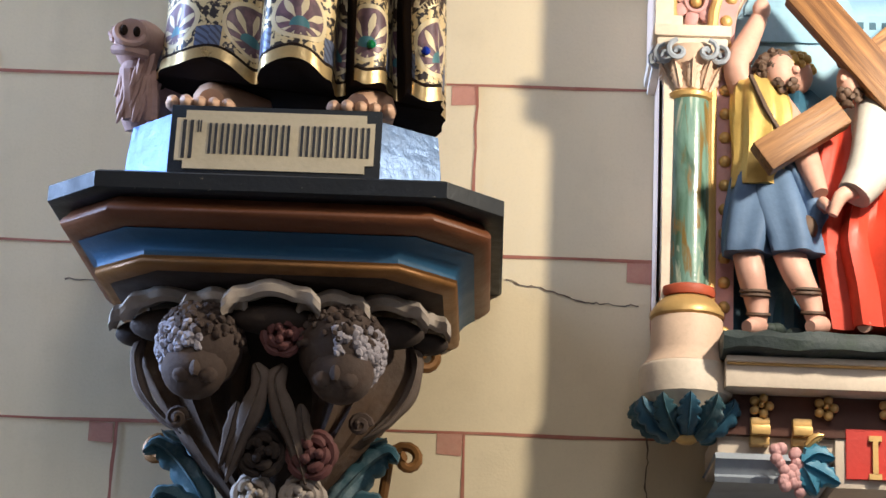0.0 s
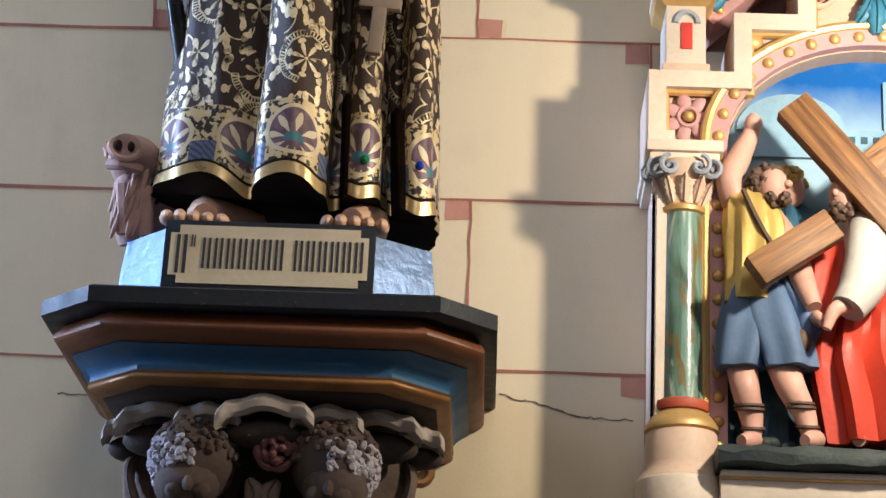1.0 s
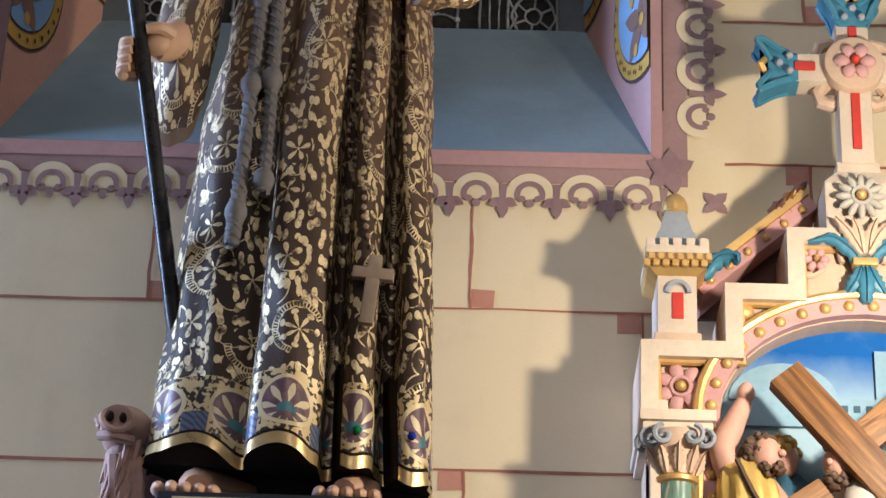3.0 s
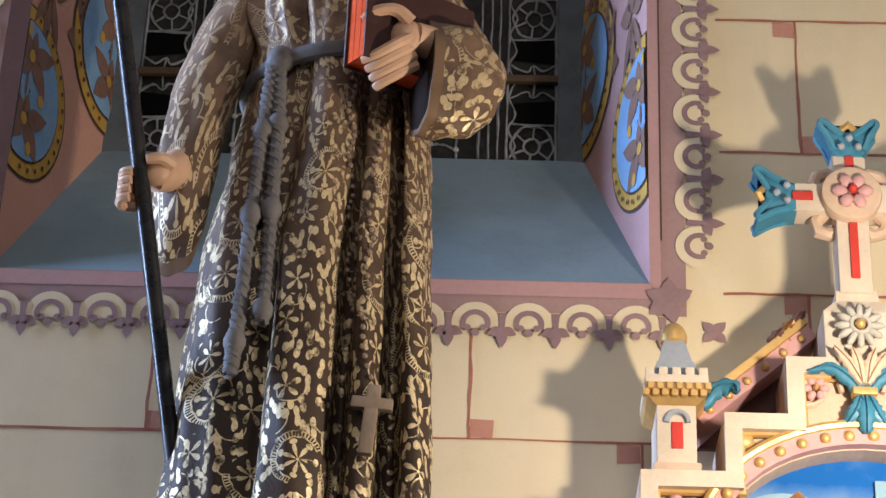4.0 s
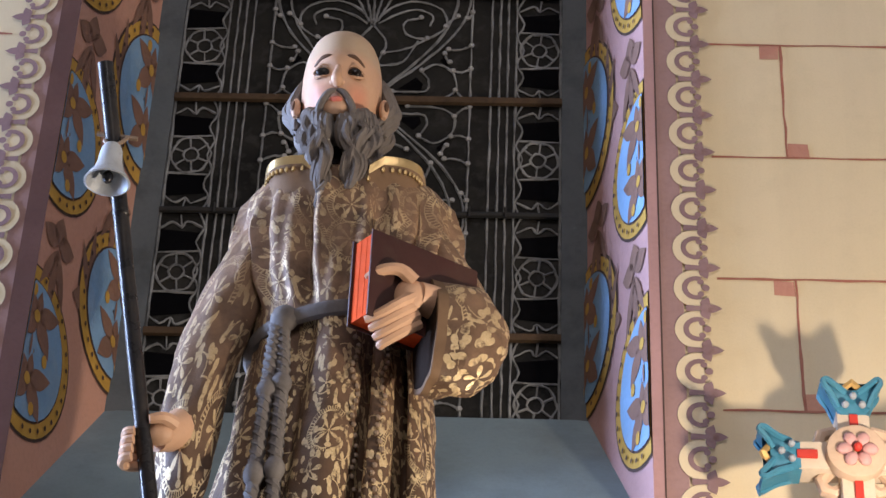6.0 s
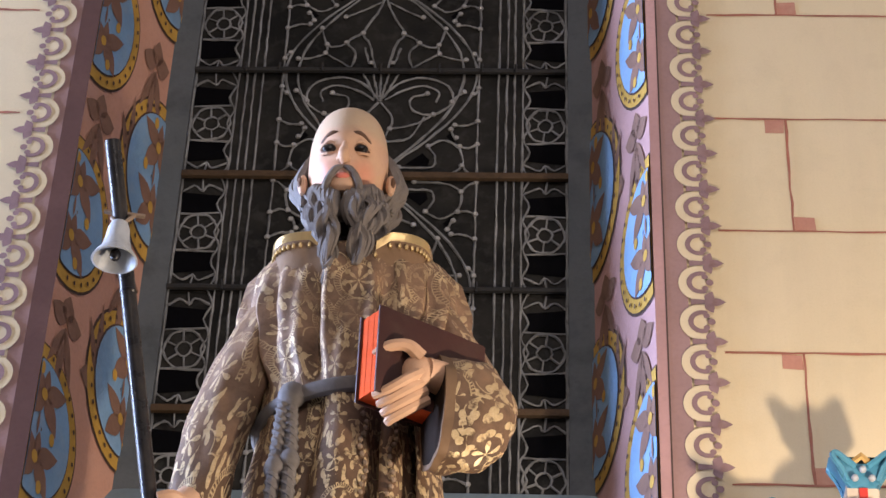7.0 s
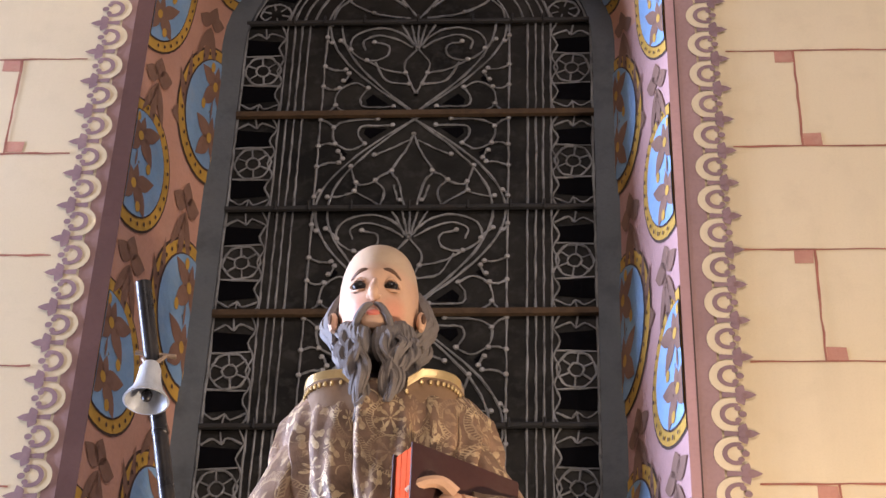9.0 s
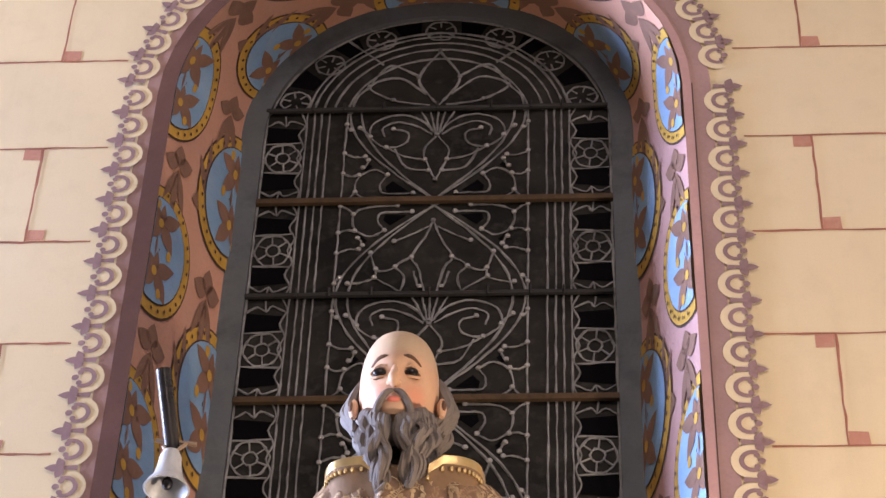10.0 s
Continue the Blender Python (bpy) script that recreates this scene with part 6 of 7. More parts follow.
# shaggy locks and fore legs
g = random.Random(9)
for k in range(34):
    a = g.uniform(-2.9, -0.3)
    z = g.uniform(2.675, 2.75)
    p = Vector((PX + 0.008 + 0.031 * math.cos(a), PY + 0.030 * math.sin(a), z))
    tube(pg, bend([p + Vector((0.002, 0.002, 0.028)), p + Vector((-0.002, -0.004, 0)), p + Vector((-0.006 + g.uniform(-0.004, 0.004), -0.005, -0.026))], 3), [0.004, 0.006, 0.0065, 0.006, 0.005, 0.0035, 0.002], 6)
for s_ in (-1, 1):
    tube(pg, bend([(PX + 0.006 + s_ * 0.016, PY - 0.018, 2.74), (PX + 0.010 + s_ * 0.018, PY - 0.026, 2.70), (PX + 0.014 + s_ * 0.016, PY - 0.022, 2.660)], 4), [0.014, 0.014, 0.013, 0.012, 0.012, 0.011, 0.011, 0.012, 0.013], 8)
bmesh.ops.transform(pg, matrix=Matrix.Translation((-0.528, 3.06, 2.651)) @ Matrix.Rotation(radians(14), 4, "Z") @ Matrix.Scale(0.90, 4) @ Matrix.Translation((0.528, -3.06, -2.651)), verts=pg.verts[:])
solo("pig_figurine", pg, [M["pig"], M["lining_shade"]], "small dull pink plaster pig beside the robe", "figurine")

# ---- the painted relief with its frame ----
M["f_cream"] = paint("ivory_frame_paint", (0.66, 0.55, 0.44), 0.55, dirt=0.35, dirt_colour=(0.42, 0.33, 0.24), scale=14)
M["f_peach"] = paint("peach_frame_paint", (0.63, 0.455, 0.335), 0.55, dirt=0.35, dirt_colour=(0.45, 0.27, 0.18), scale=14)
M["f_pink"] = paint("pink_frame_paint", (0.58, 0.32, 0.31), 0.55, dirt=0.3, dirt_colour=(0.38, 0.2, 0.2), scale=16)
M["f_haze"] = paint("pale_blue_distance", (0.26, 0.42, 0.54), 0.7, dirt=0.4, dirt_colour=(0.36, 0.48, 0.55), scale=20, spec=0.12)
M["f_grey"] = paint("blue_grey_frame_paint", (0.34, 0.37, 0.42), 0.55, dirt=0.3, scale=16)
M["f_gold"] = paint("yellow_gilding", (0.66, 0.42, 0.155), 0.38, 0.4, dirt=0.3, dirt_colour=(0.28, 0.15, 0.04), scale=24)
M["f_red"] = paint("signal_red_paint", (0.56, 0.045, 0.03), 0.45, dirt=0.25, dirt_colour=(0.25, 0.02, 0.02), scale=16)
M["c_orange"] = paint("orange_red_paint", (0.50, 0.10, 0.045), 0.5, dirt=0.3, scale=16)
M["f_teal"] = paint("turquoise_paint", (0.055, 0.215, 0.33), 0.38, dirt=0.3, dirt_colour=(0.22, 0.42, 0.48), scale=22)
M["f_navy"] = paint("dark_teal_paint", (0.03, 0.09, 0.14), 0.42, dirt=0.4, dirt_colour=(0.2, 0.3, 0.34), scale=22)
# dark brown with shade put into it for gable back and frieze; crockets share it
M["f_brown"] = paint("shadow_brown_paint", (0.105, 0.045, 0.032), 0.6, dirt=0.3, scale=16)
M["f_ground"] = paint("mossy_ground_paint", (0.032, 0.042, 0.042), 0.6, dirt=0.45, dirt_colour=(0.06, 0.085, 0.03), scale=20, bump=0.8)
M["f_yellow"] = paint("gilt_tunic", (0.62, 0.42, 0.12), 0.4, 0.35, dirt=0.4, dirt_colour=(0.3, 0.16, 0.05), scale=22)
M["f_blue"] = paint("grey_blue_cloth", (0.10, 0.155, 0.26), 0.6, dirt=0.35, dirt_colour=(0.06, 0.09, 0.14), scale=16)
M["f_white"] = paint("grey_white_cloth", (0.50, 0.47, 0.42), 0.6, dirt=0.4, dirt_colour=(0.3, 0.25, 0.2), scale=14)
M["f_cloth"] = paint("scarlet_cloth", (0.50, 0.046, 0.020), 0.5, dirt=0.3, dirt_colour=(0.22, 0.02, 0.012), scale=12)
M["f_hair"] = paint("brown_hair_paint", (0.10, 0.06, 0.04), 0.6, dirt=0.4, scale=40, bump=0.7)
M["f_flesh"] = paint("relief_flesh", (0.60, 0.34, 0.26), 0.5, dirt=0.3, dirt_colour=(0.35, 0.17, 0.12), scale=24, bump=0.15)


def marble():
    n = Nodes("green_marbling")
    pos = n.add("ShaderNodeMapping", {0: n.coord, 3: (26.0, 26.0, 5.0)}).outputs[0]
    a, b = n.noise(1.0, 5, 0.6, pos, 1.4), n.noise(1.9, 4, 0.6, pos, 0.8)
    col = n.mix(n.ramp(a, 0.35, 0.62), (0.035, 0.075, 0.042, 1), (0.16, 0.27, 0.22, 1))
    col = n.mix(n.ramp(b, 0.56, 0.66), col, (0.42, 0.45, 0.34, 1))
    col = n.mix(n.ramp(b, 0.44, 0.36), col, (0.17, 0.11, 0.03, 1))
    n.put(Base_Color=col, Roughness=0.24)
    n.bump(n.noise(120, 3), 0.1)
    return n.mat


def painted_sky():
    """The sky that is painted on the relief's back panel: deep blue above, pale at the skyline."""
    n = Nodes("painted_sky")
    z = n.add("ShaderNodeSeparateXYZ", {0: n.coord}).outputs[2]
    cloud = n.noise(11, 5, 0.6)
    t = n.math("ADD", n.ramp(z, 2.92, 3.03), n.math("MULTIPLY", n.math("SUBTRACT", cloud, 0.5), 0.6))
    col = n.mix(t, (0.36, 0.52, 0.62, 1), (0.012, 0.115, 0.42, 1))
    col = n.mix(n.ramp(z, 2.86, 2.80), col, (0.06, 0.16, 0.22, 1))
    n.put(Base_Color=col, Roughness=0.7, Specular_IOR_Level=0.12)
    n.bump(n.noise(90, 4), 0.15)
    return n.mat


def grained(name, way):
    """Brown painted wood whose grain runs along a direction."""
    n = Nodes(name)
    pos = n.coord
    along = n.add("ShaderNodeVectorMath", {0: pos, 1: way}, operation="DOT_PRODUCT").outputs["Value"]
    drawn = n.add("ShaderNodeVectorMath", {0: way, "Scale": n.math("MULTIPLY", along, 0.95)}, operation="SCALE").outputs[0]
    vec = n.add("ShaderNodeVectorMath", {0: pos, 1: drawn}, operation="SUBTRACT").outputs[0]
    a, b, c = n.noise(95, 5, 0.6, vec, 0.6), n.noise(320, 3, 0.6, vec), n.noise(16, 3)
    col = n.mix(n.ramp(a, 0.36, 0.64), (0.105, 0.045, 0.016, 1), (0.30, 0.145, 0.050, 1))
    col = n.mix(n.math("MULTIPLY", n.ramp(b, 0.5, 0.75), 0.4), col, (0.07, 0.03, 0.012, 1))
    col = n.mix(n.math("MULTIPLY", n.ramp(c, 0.45, 0.75), 0.35), col, (0.13, 0.06, 0.024, 1))
    n.put(Base_Color=col, Roughness=0.5, Specular_IOR_Level=0.3)
    n.bump(n.math("ADD", a, n.math("MULTIPLY", b, 0.5)), 0.4, 0.003)
    return n.mat


M["marble"] = marble()
M["f_sky"] = painted_sky()
RX = 0.565
relief = thing("relief_station", (RX, W, 2.2), "polychrome plaster relief in a gilded architectural frame with a cross", "relief")


def opening(o, base=2.385, n=24):
    """Outline of the arched opening of the frame, set out by o."""
    a, b, sp = 0.228 + o, 0.170 + o, 2.897
    pts = [(RX - a, base + (sp - base) * i / 8) for i in range(8)]
    pts += [(RX - a * math.cos(math.pi * i / n), sp + b * math.sin(math.pi * i / n)) for i in range(n + 1)]
    return pts + [(RX + a, sp - (sp - base) * i / 8) for i in range(1, 9)]


def mirrored(left):
    return left + [(2 * RX - x, z) for x, z in left[::-1]]


STEPS = mirrored([(0.228, 2.385), (0.228, 2.885), (0.214, 2.885), (0.214, 3.012), (0.345, 3.012), (0.345, 3.112), (0.444, 3.112), (0.444, 3.212)])


def framed(name, outer, inner, y0, y1, mat, label=""):
    bm = B()
    for y in (y0, y1):
        vs, ws = [bm.verts.new((x, y, z)) for x, z in outer], [bm.verts.new((x, y, z)) for x, z in inner]
        es = [bm.edges.new((g[i], g[(i + 1) % len(g)])) for g in (vs, ws) for i in range(len(g))]
        bmesh.ops.triangle_fill(bm, use_beauty=True, use_dissolve=False, edges=es, normal=(0, -1, 0))
    for g in (outer, inner):
        loft(bm, [[(x, y0, z) for x, z in g], [(x, y1, z) for x, z in g]], True, False)
    return part(name, bm, mat, relief, label, smooth=False)


def inset(pts, d):
    """A stepped outline drawn in by d."""
    cx, out, n = RX, [], len(pts)
    for i, p in enumerate(pts):
        a, b = Vector(pts[i - 1]), Vector(pts[(i + 1) % n])
        p = Vector(p)
        t0, t1 = (p - a).normalized(), (b - p).normalized()
        nrm = Vector((t0.y, -t0.x)) + Vector((t1.y, -t1.x))
        out.append(tuple(p + nrm * d))
    return out


framed("frame_body", STEPS, opening(0.0), 3.225, W - 0.002, M["f_peach"], "peach painted stepped gable frame")
framed("frame_rim", STEPS, inset(STEPS, 0.027), 3.195, 3.226, M["f_cream"], "ivory stepped rim")
bm = B()
rim = inset(STEPS, 0.029)[2:-2]
tube(bm, [(x, 3.214, z) for x, z in rim], 0.0065, 6)
part("gilt_rim_line", bm, M["f_gold"], relief, "gilded inner line")
framed("stud_band", opening(0.030, 2.40), opening(0.002, 2.40), 3.206, 3.226, M["f_pink"], "pink band with gilt studs")
bm = B()
tube(bm, [(x, 3.208, z) for x, z in opening(0.036, 2.40)], 0.0085, 8)
part("gilt_arch_line", bm, M["f_gold"], relief, "gilded arch moulding")
stud_path = [Vector((x, 0, z)) for x, z in opening(0.016, 2.41)]
acc, want = 0.0, 0.012
for a, b in zip(stud_path, stud_path[1:]):
    seg = (b - a).length
    while want <= acc + seg:
        p = a.lerp(b, (want - acc) / seg)
        bm = B()
        ball(bm, (p.x, 3.206, p.z), (0.0095, 0.008, 0.0095), 10, 6)
        part("gilt_stud", bm, M["f_gold"], relief)
        want += 0.0375
    acc += seg
bm = B()
prism(bm, opening(0.01, 2.38), 3.268, 3.278)
part("painted_panel", bm, M["f_sky"], relief, "back panel painted with a blue sky", smooth=False)
# painted skyline: a pale dome, a wall and a tower
bm = B()
prism(bm, [(RX - 0.125 + 0.085 * math.cos(math.pi * i / 14), 2.945 + 0.062 * math.sin(math.pi * i / 14)) for i in range(15)], 3.263, 3.269)
part("painted_dome", bm, M["f_haze"], relief, "pale painted dome", smooth=False)
bm = B()
prism(bm, [(RX - 0.19, 2.90), (RX + 0.2, 2.90), (RX + 0.2, 2.948), (RX - 0.19, 2.948)], 3.259, 3.264)
prism(bm, [(RX + 0.018, 2.948), (RX + 0.05, 2.948), (RX + 0.05, 3.03), (RX + 0.018, 3.03)], 3.259, 3.264)
part("painted_wall", bm, M["f_haze"], relief, "pale painted town wall", smooth=False)
for i in range(5):
    bm = B()
    x = RX - 0.075 + i * 0.019
    prism(bm, [(x, 2.925), (x + 0.010, 2.925), (x + 0.010, 2.936), (x, 2.936)], 3.257, 3.2595)
    part("lettering_bar", bm, M["f_navy"], relief, smooth=False)


def rosette(c, r, petals, mat, core, name="rosette", label="", ring=True):
    bm = B()
    for k in range(petals):
        a = TAU * k / petals
        m = Matrix.Rotation(-a, 3, "Y")
        ball(bm, (c[0] + r * 0.62 * math.cos(a), c[1] - 0.004, c[2] + r * 0.62 * math.sin(a)), (r * 0.40, 0.008, r * 1.9 / petals), 10, 6, 0, m)
    if ring:
        tube(bm, [(c[0] + r * 0.36 * math.cos(TAU * i / 16), c[1] - 0.010, c[2] + r * 0.36 * math.sin(TAU * i / 16)) for i in range(16)], r * 0.09, 6, closed=True)
    o = part(name, bm, mat, relief, label)
    bm = B()
    ball(bm, (c[0], c[1] - 0.010, c[2]), (r * 0.22, 0.010, r * 0.22), 10, 7)
    part("gilt_boss", bm, core, o)
    return o


for s in (-1, 1):
    rosette((RX + s * 0.289, 3.222, 2.942), 0.042, 7, M["f_pink"], M["f_gold"], "carved_rosette", "pink carved rosette")
    bm = B()
    ball(bm, (RX + s * 0.190, 3.218, 3.072), (0.018, 0.012, 0.015), 12, 8)
    part("gilt_knob", bm, M["f_gold"], relief, "gilt carved knob")
    # scrolls of the gable field
    bm = B()
    sp = [(RX + s * (0.082 + (0.008 + 0.0022 * k) * math.cos(k * 0.5)), 3.215, 3.165 + (0.008 + 0.0022 * k) * math.sin(k * 0.5)) for k in range(20)]
    tube(bm, sp, 0.005, 6)
    part("gilt_scroll", bm, M["f_peach"], relief, "peach scroll")
    rosette((RX + s * 0.074, 3.218, 3.165), 0.022, 6, M["f_pink"], M["f_gold"], "carved_rosette", "small pink rosette", False)
    bm = B()
    frond(bm, [(RX + s * 0.002, 3.20, 3.13), (RX + s * 0.014, 3.195, 3.165), (RX + s * 0.05, 3.19, 3.192), (RX + s * 0.088, 3.195, 3.186)], 0.013, depth=0.008)
    frond(bm, [(RX + s * 0.030, 3.205, 3.100), (RX + s * 0.014, 3.195, 3.125), (RX + s * 0.004, 3.20, 3.155)], 0.014, depth=0.008)
    part("palmette_leaf", bm, M["f_teal"], relief, "turquoise palmette leaf")
    bm = B()
    for dx in (0.014, 0.034):
        frond(bm, [(RX + s * 0.004, 3.19, 3.165), (RX + s * dx * 0.7, 3.185, 3.20), (RX + s * dx * 1.4, 3.178, 3.222)], 0.012, depth=0.008)
    part("palmette_leaf", bm, M["f_peach"], relief, "peach palmette leaf")
bm = B()
frond(bm, [(RX, 3.20, 3.085), (RX, 3.192, 3.12), (RX, 3.20, 3.15)], 0.016, depth=0.01)
part("palmette_leaf", bm, M["f_teal"], relief, "turquoise palmette leaf")
bm = B()
box(bm, (RX - 0.020, 3.188, 3.146), (RX + 0.020, 3.212, 3.160), 0.004)
part("gilt_tie", bm, M["f_gold"], relief)
rosette((RX - 0.004, 3.185, 3.262), 0.040, 12, M["f_white"], M["f_gold"], "carved_rosette", "white daisy rosette")


# columns, their capitals, bases and leafy corbels
def column(s):
    cx, cy = RX + s * 0.297, 3.212
    bm = B()
    lathe(bm, [(0.0325, 2.488), (0.0320, 2.52), (0.0310, 2.65), (0.0300, 2.78)], cx, cy, 28)
    shaft = part("column_shaft", bm, M["marble"], relief, "green marbled column shaft")
    bm = B()
    lathe(bm, [(0.028, 2.776), (0.035, 2.780), (0.036, 2.786), (0.029, 2.792)], cx, cy, 24)
    part("gilt_astragal", bm, M["f_gold"], relief)
    bm = B()
    lathe(bm, [(0.029, 2.790), (0.033, 2.815), (0.046, 2.848), (0.050, 2.856)], cx, cy, 24)
    cap = part("capital", bm, M["f_peach"], relief, "peach capital with volutes")
    for k in range(3):
        for sx in (-1, 1):
            bm = B()
            a0 = sx * (0.5 + 0.55 * k)
            dx, dy = math.sin(a0), -math.cos(a0)
            sp = [(cx + dx * 0.047 + sx * (0.003 + 0.0010 * q) * math.cos(q * 0.6), cy + dy * 0.047 - 0.001 * q, 2.843 + (0.003 + 0.0010 * q) * math.sin(q * 0.6)) for q in range(14)]
            tube(bm, sp, 0.0045, 6)
            part("volute", bm, M["f_grey"], cap, "blue grey volute")
    for k in range(5):
        a0 = -1.2 + 0.6 * k
        bm = B()
        dx, dy = math.sin(a0), -math.cos(a0)
        frond(bm, [(cx + dx * 0.030, cy + dy * 0.030, 2.792), (cx + dx * 0.040, cy + dy * 0.040, 2.815), (cx + dx * 0.050, cy + dy * 0.050, 2.832)], 0.010, depth=0.006)
        part("capital_leaf", bm, M["f_peach"], cap)
    bm = B()
    box(bm, (cx - 0.053, 3.172, 2.856), (cx + 0.053, W - 0.002, 2.868), 0.003)
    box(bm, (cx - 0.058, 3.166, 2.868), (cx + 0.058, W - 0.002, 2.887), 0.004)
    part("abacus", bm, M["f_cream"], relief, "ivory abacus")
    bm = B()
    lathe(bm, [(0.030, 2.490), (0.040, 2.486), (0.042, 2.479), (0.040, 2.472), (0.030, 2.470)], cx, cy, 28)
    part("red_ring", bm, M["c_orange"], relief, "red base ring")
    bm = B()
    lathe(bm, [(0.036, 2.471), (0.042, 2.466), (0.050, 2.456), (0.055, 2.448), (0.055, 2.442), (0.050, 2.438)], cx, cy, 28)
    part("gilt_ring", bm, M["f_gold"], relief, "gilt base ring")
    bm = B()
    lathe(bm, [(0.050, 2.440), (0.053, 2.436), (0.053, 2.392), (0.057, 2.380), (0.066, 2.368)], cx, cy, 30)
    part("drum", bm, M["f_peach"], relief, "peach base drum")
    bm = B()
    lathe(bm, [(0.057, 2.372), (0.067, 2.367), (0.069, 2.362), (0.068, 2.322), (0.060, 2.314), (0.050, 2.300), (0.030, 2.272), (0.010, 2.262)], cx, cy, 30)
    corbel = part("corbel", bm, M["f_cream"], relief, "ivory corbel")
    for k in range(7):
        a0 = -1.65 + 0.55 * k
        dx, dy = math.sin(a0), -math.cos(a0)
        bm = B()
        frond(bm, [(cx + dx * 0.020, cy + dy * 0.020, 2.262), (cx + dx * 0.052, cy + dy * 0.052, 2.282), (cx + dx * 0.070, cy + dy * 0.070, 2.302), (cx + dx * 0.074, cy + dy * 0.074, 2.316)], 0.019, depth=0.012)
        part("corbel_leaf", bm, M["f_navy"] if k % 2 else M["c_leaf"], corbel, "blue corbel leaf")
    bm = B()
    ball(bm, (cx, cy - 0.01, 2.262), (0.018, 0.018, 0.010), 10, 6)
    part("gilt_drop", bm, M["f_gold"], corbel)
    bm = B()
    box(bm, (cx - 0.040, cy + 0.009, 2.40), (cx + 0.046, 3.30, 2.862), 0.003)
    part("pilaster", bm, M["f_peach"], relief, "peach pilaster behind the column")
    bm = B()
    tube(bm, [(RX + s * 0.268, 3.222, 2.41), (RX + s * 0.268, 3.222, 2.86)], 0.006, 6)
    part("gilt_line", bm, M["f_gold"], relief)


column(-1)
column(1)


# turrets at the shoulders of the gable
def turret(s):
    cx, cy = RX + s * 0.292, 3.255
    bm = B()
    box(bm, (cx - 0.037, cy - 0.040, 3.010), (cx + 0.037, cy + 0.10, 3.034), 0.003)
    base = part("turret_base", bm, M["f_peach"], relief, "peach turret base")
    bm = B()
    box(bm, (cx - 0.031, cy - 0.032, 3.032), (cx + 0.031, cy + 0.09, 3.140), 0.002)
    body = part("turret_body", bm, M["f_cream"], relief, "ivory turret body")
    bm = B()
    box(bm, (cx - 0.008, cy - 0.0345, 3.060), (cx + 0.010, cy - 0.030, 3.105), 0.001)
    part("red_slit", bm, M["f_red"], body, "red window slit")
    bm = B()
    tube(bm, [(cx + 0.001 + 0.017 * math.cos(math.pi * i / 10), cy - 0.034, 3.104 + 0.019 * math.sin(math.pi * i / 10)) for i in range(11)], 0.005, 6)
    part("arched_hood", bm, M["f_grey"], body)
    bm = B()
    loft(bm, [[(cx + x * w, cy + y * w + (0.0 if y < 0 else 0.03), z) for x, y in ((-1, -1), (1, -1), (1, 1), (-1, 1))] for z, w in ((3.134, 0.032), (3.146, 0.046), (3.152, 0.048), (3.166, 0.049))])
    part("gilt_cornice", bm, M["f_gold"], relief, "gilt corbelled cornice", smooth=False)
    for row, z in ((0, 3.150), (1, 3.160)):
        for i in range(7):
            bm = B()
            x = cx - 0.045 + 0.015 * i + 0.0075 * (row - 0.5)
            box(bm, (x - 0.005, cy - 0.053 - 0.003 * row, z - 0.007), (x + 0.005, cy - 0.042, z + 0.004), 0.001)
            part("gilt_dentil", bm, M["f_gold"], relief)
    bm = B()
    box(bm, (cx - 0.050, cy - 0.051, 3.166), (cx + 0.050, cy + 0.08, 3.180), 0.002)
    part("parapet", bm, M["f_cream"], relief, "ivory parapet")
    for i in range(5):
        bm = B()
        x = cx - 0.042 + 0.021 * i
        box(bm, (x - 0.007, cy - 0.050, 3.179), (x + 0.007, cy - 0.036, 3.193), 0.001)
        part("merlon", bm, M["f_cream"], relief)
    bm = B()
    loft(bm, [[(cx + x * w, cy + y * w * 0.9, z) for x, y in ((-1, -1), (1, -1), (1, 1), (-1, 1))] for z, w in ((3.178, 0.040), (3.215, 0.029), (3.216, 0.027), (3.262, 0.015))])
    part("turret_roof", bm, M["f_grey"], relief, "blue grey tapered roof", smooth=False)
    bm = B()
    lathe(bm, [(0.012, 3.255), (0.021, 3.260), (0.022, 3.270), (0.018, 3.284), (0.010, 3.292), (0.002, 3.295)], cx, cy, 18)
    part("gilt_dome", bm, M["f_gold"], relief, "gilt dome")
    # raking strip behind
    m = Matrix.Translation((RX + s * 0.159, 3.30, 3.222)) @ Matrix.Rotation(radians(41 * s), 4, "Y")
    bm = B()
    box(bm, (-0.125, -0.02, -0.014), (0.125, 0.09, 0.012), 0.002, 0, m)
    rake = part("raking_strip", bm, M["f_pink"], relief, "pink raking strip with studs")
    bm = B()
    box(bm, (-0.128, -0.026, 0.012), (0.128, 0.09, 0.026), 0.002, 0, m)
    part("gilt_coping", bm, M["f_gold"], rake, "gilt coping")
    for i in range(6):
        bm = B()
        ball(bm, m @ Vector((-0.10 + 0.04 * i, -0.021, -0.002)), 0.0075, 8, 6)
        part("gilt_stud", bm, M["f_gold"], rake)
    # gable back, its shade given by the dark brown
    bm = B()
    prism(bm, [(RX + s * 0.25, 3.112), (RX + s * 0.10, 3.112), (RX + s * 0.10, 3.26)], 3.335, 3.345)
    part("gable_back", bm, M["f_brown"], relief, "gable back in brown darkened for shade", smooth=False)
    for k in range(3):
        bm = B()
        frond(bm, [(RX + s * (0.115 - 0.018 * k), 3.29, 3.262 + 0.014 * k), (RX + s * (0.125 - 0.018 * k), 3.28, 3.285 + 0.016 * k), (RX + s * (0.112 - 0.018 * k), 3.27, 3.30 + 0.016 * k)], 0.014, depth=0.008)
        part("crocket", bm, M["c_gold"] if k % 2 else M["f_brown"], relief)
    bm = B()
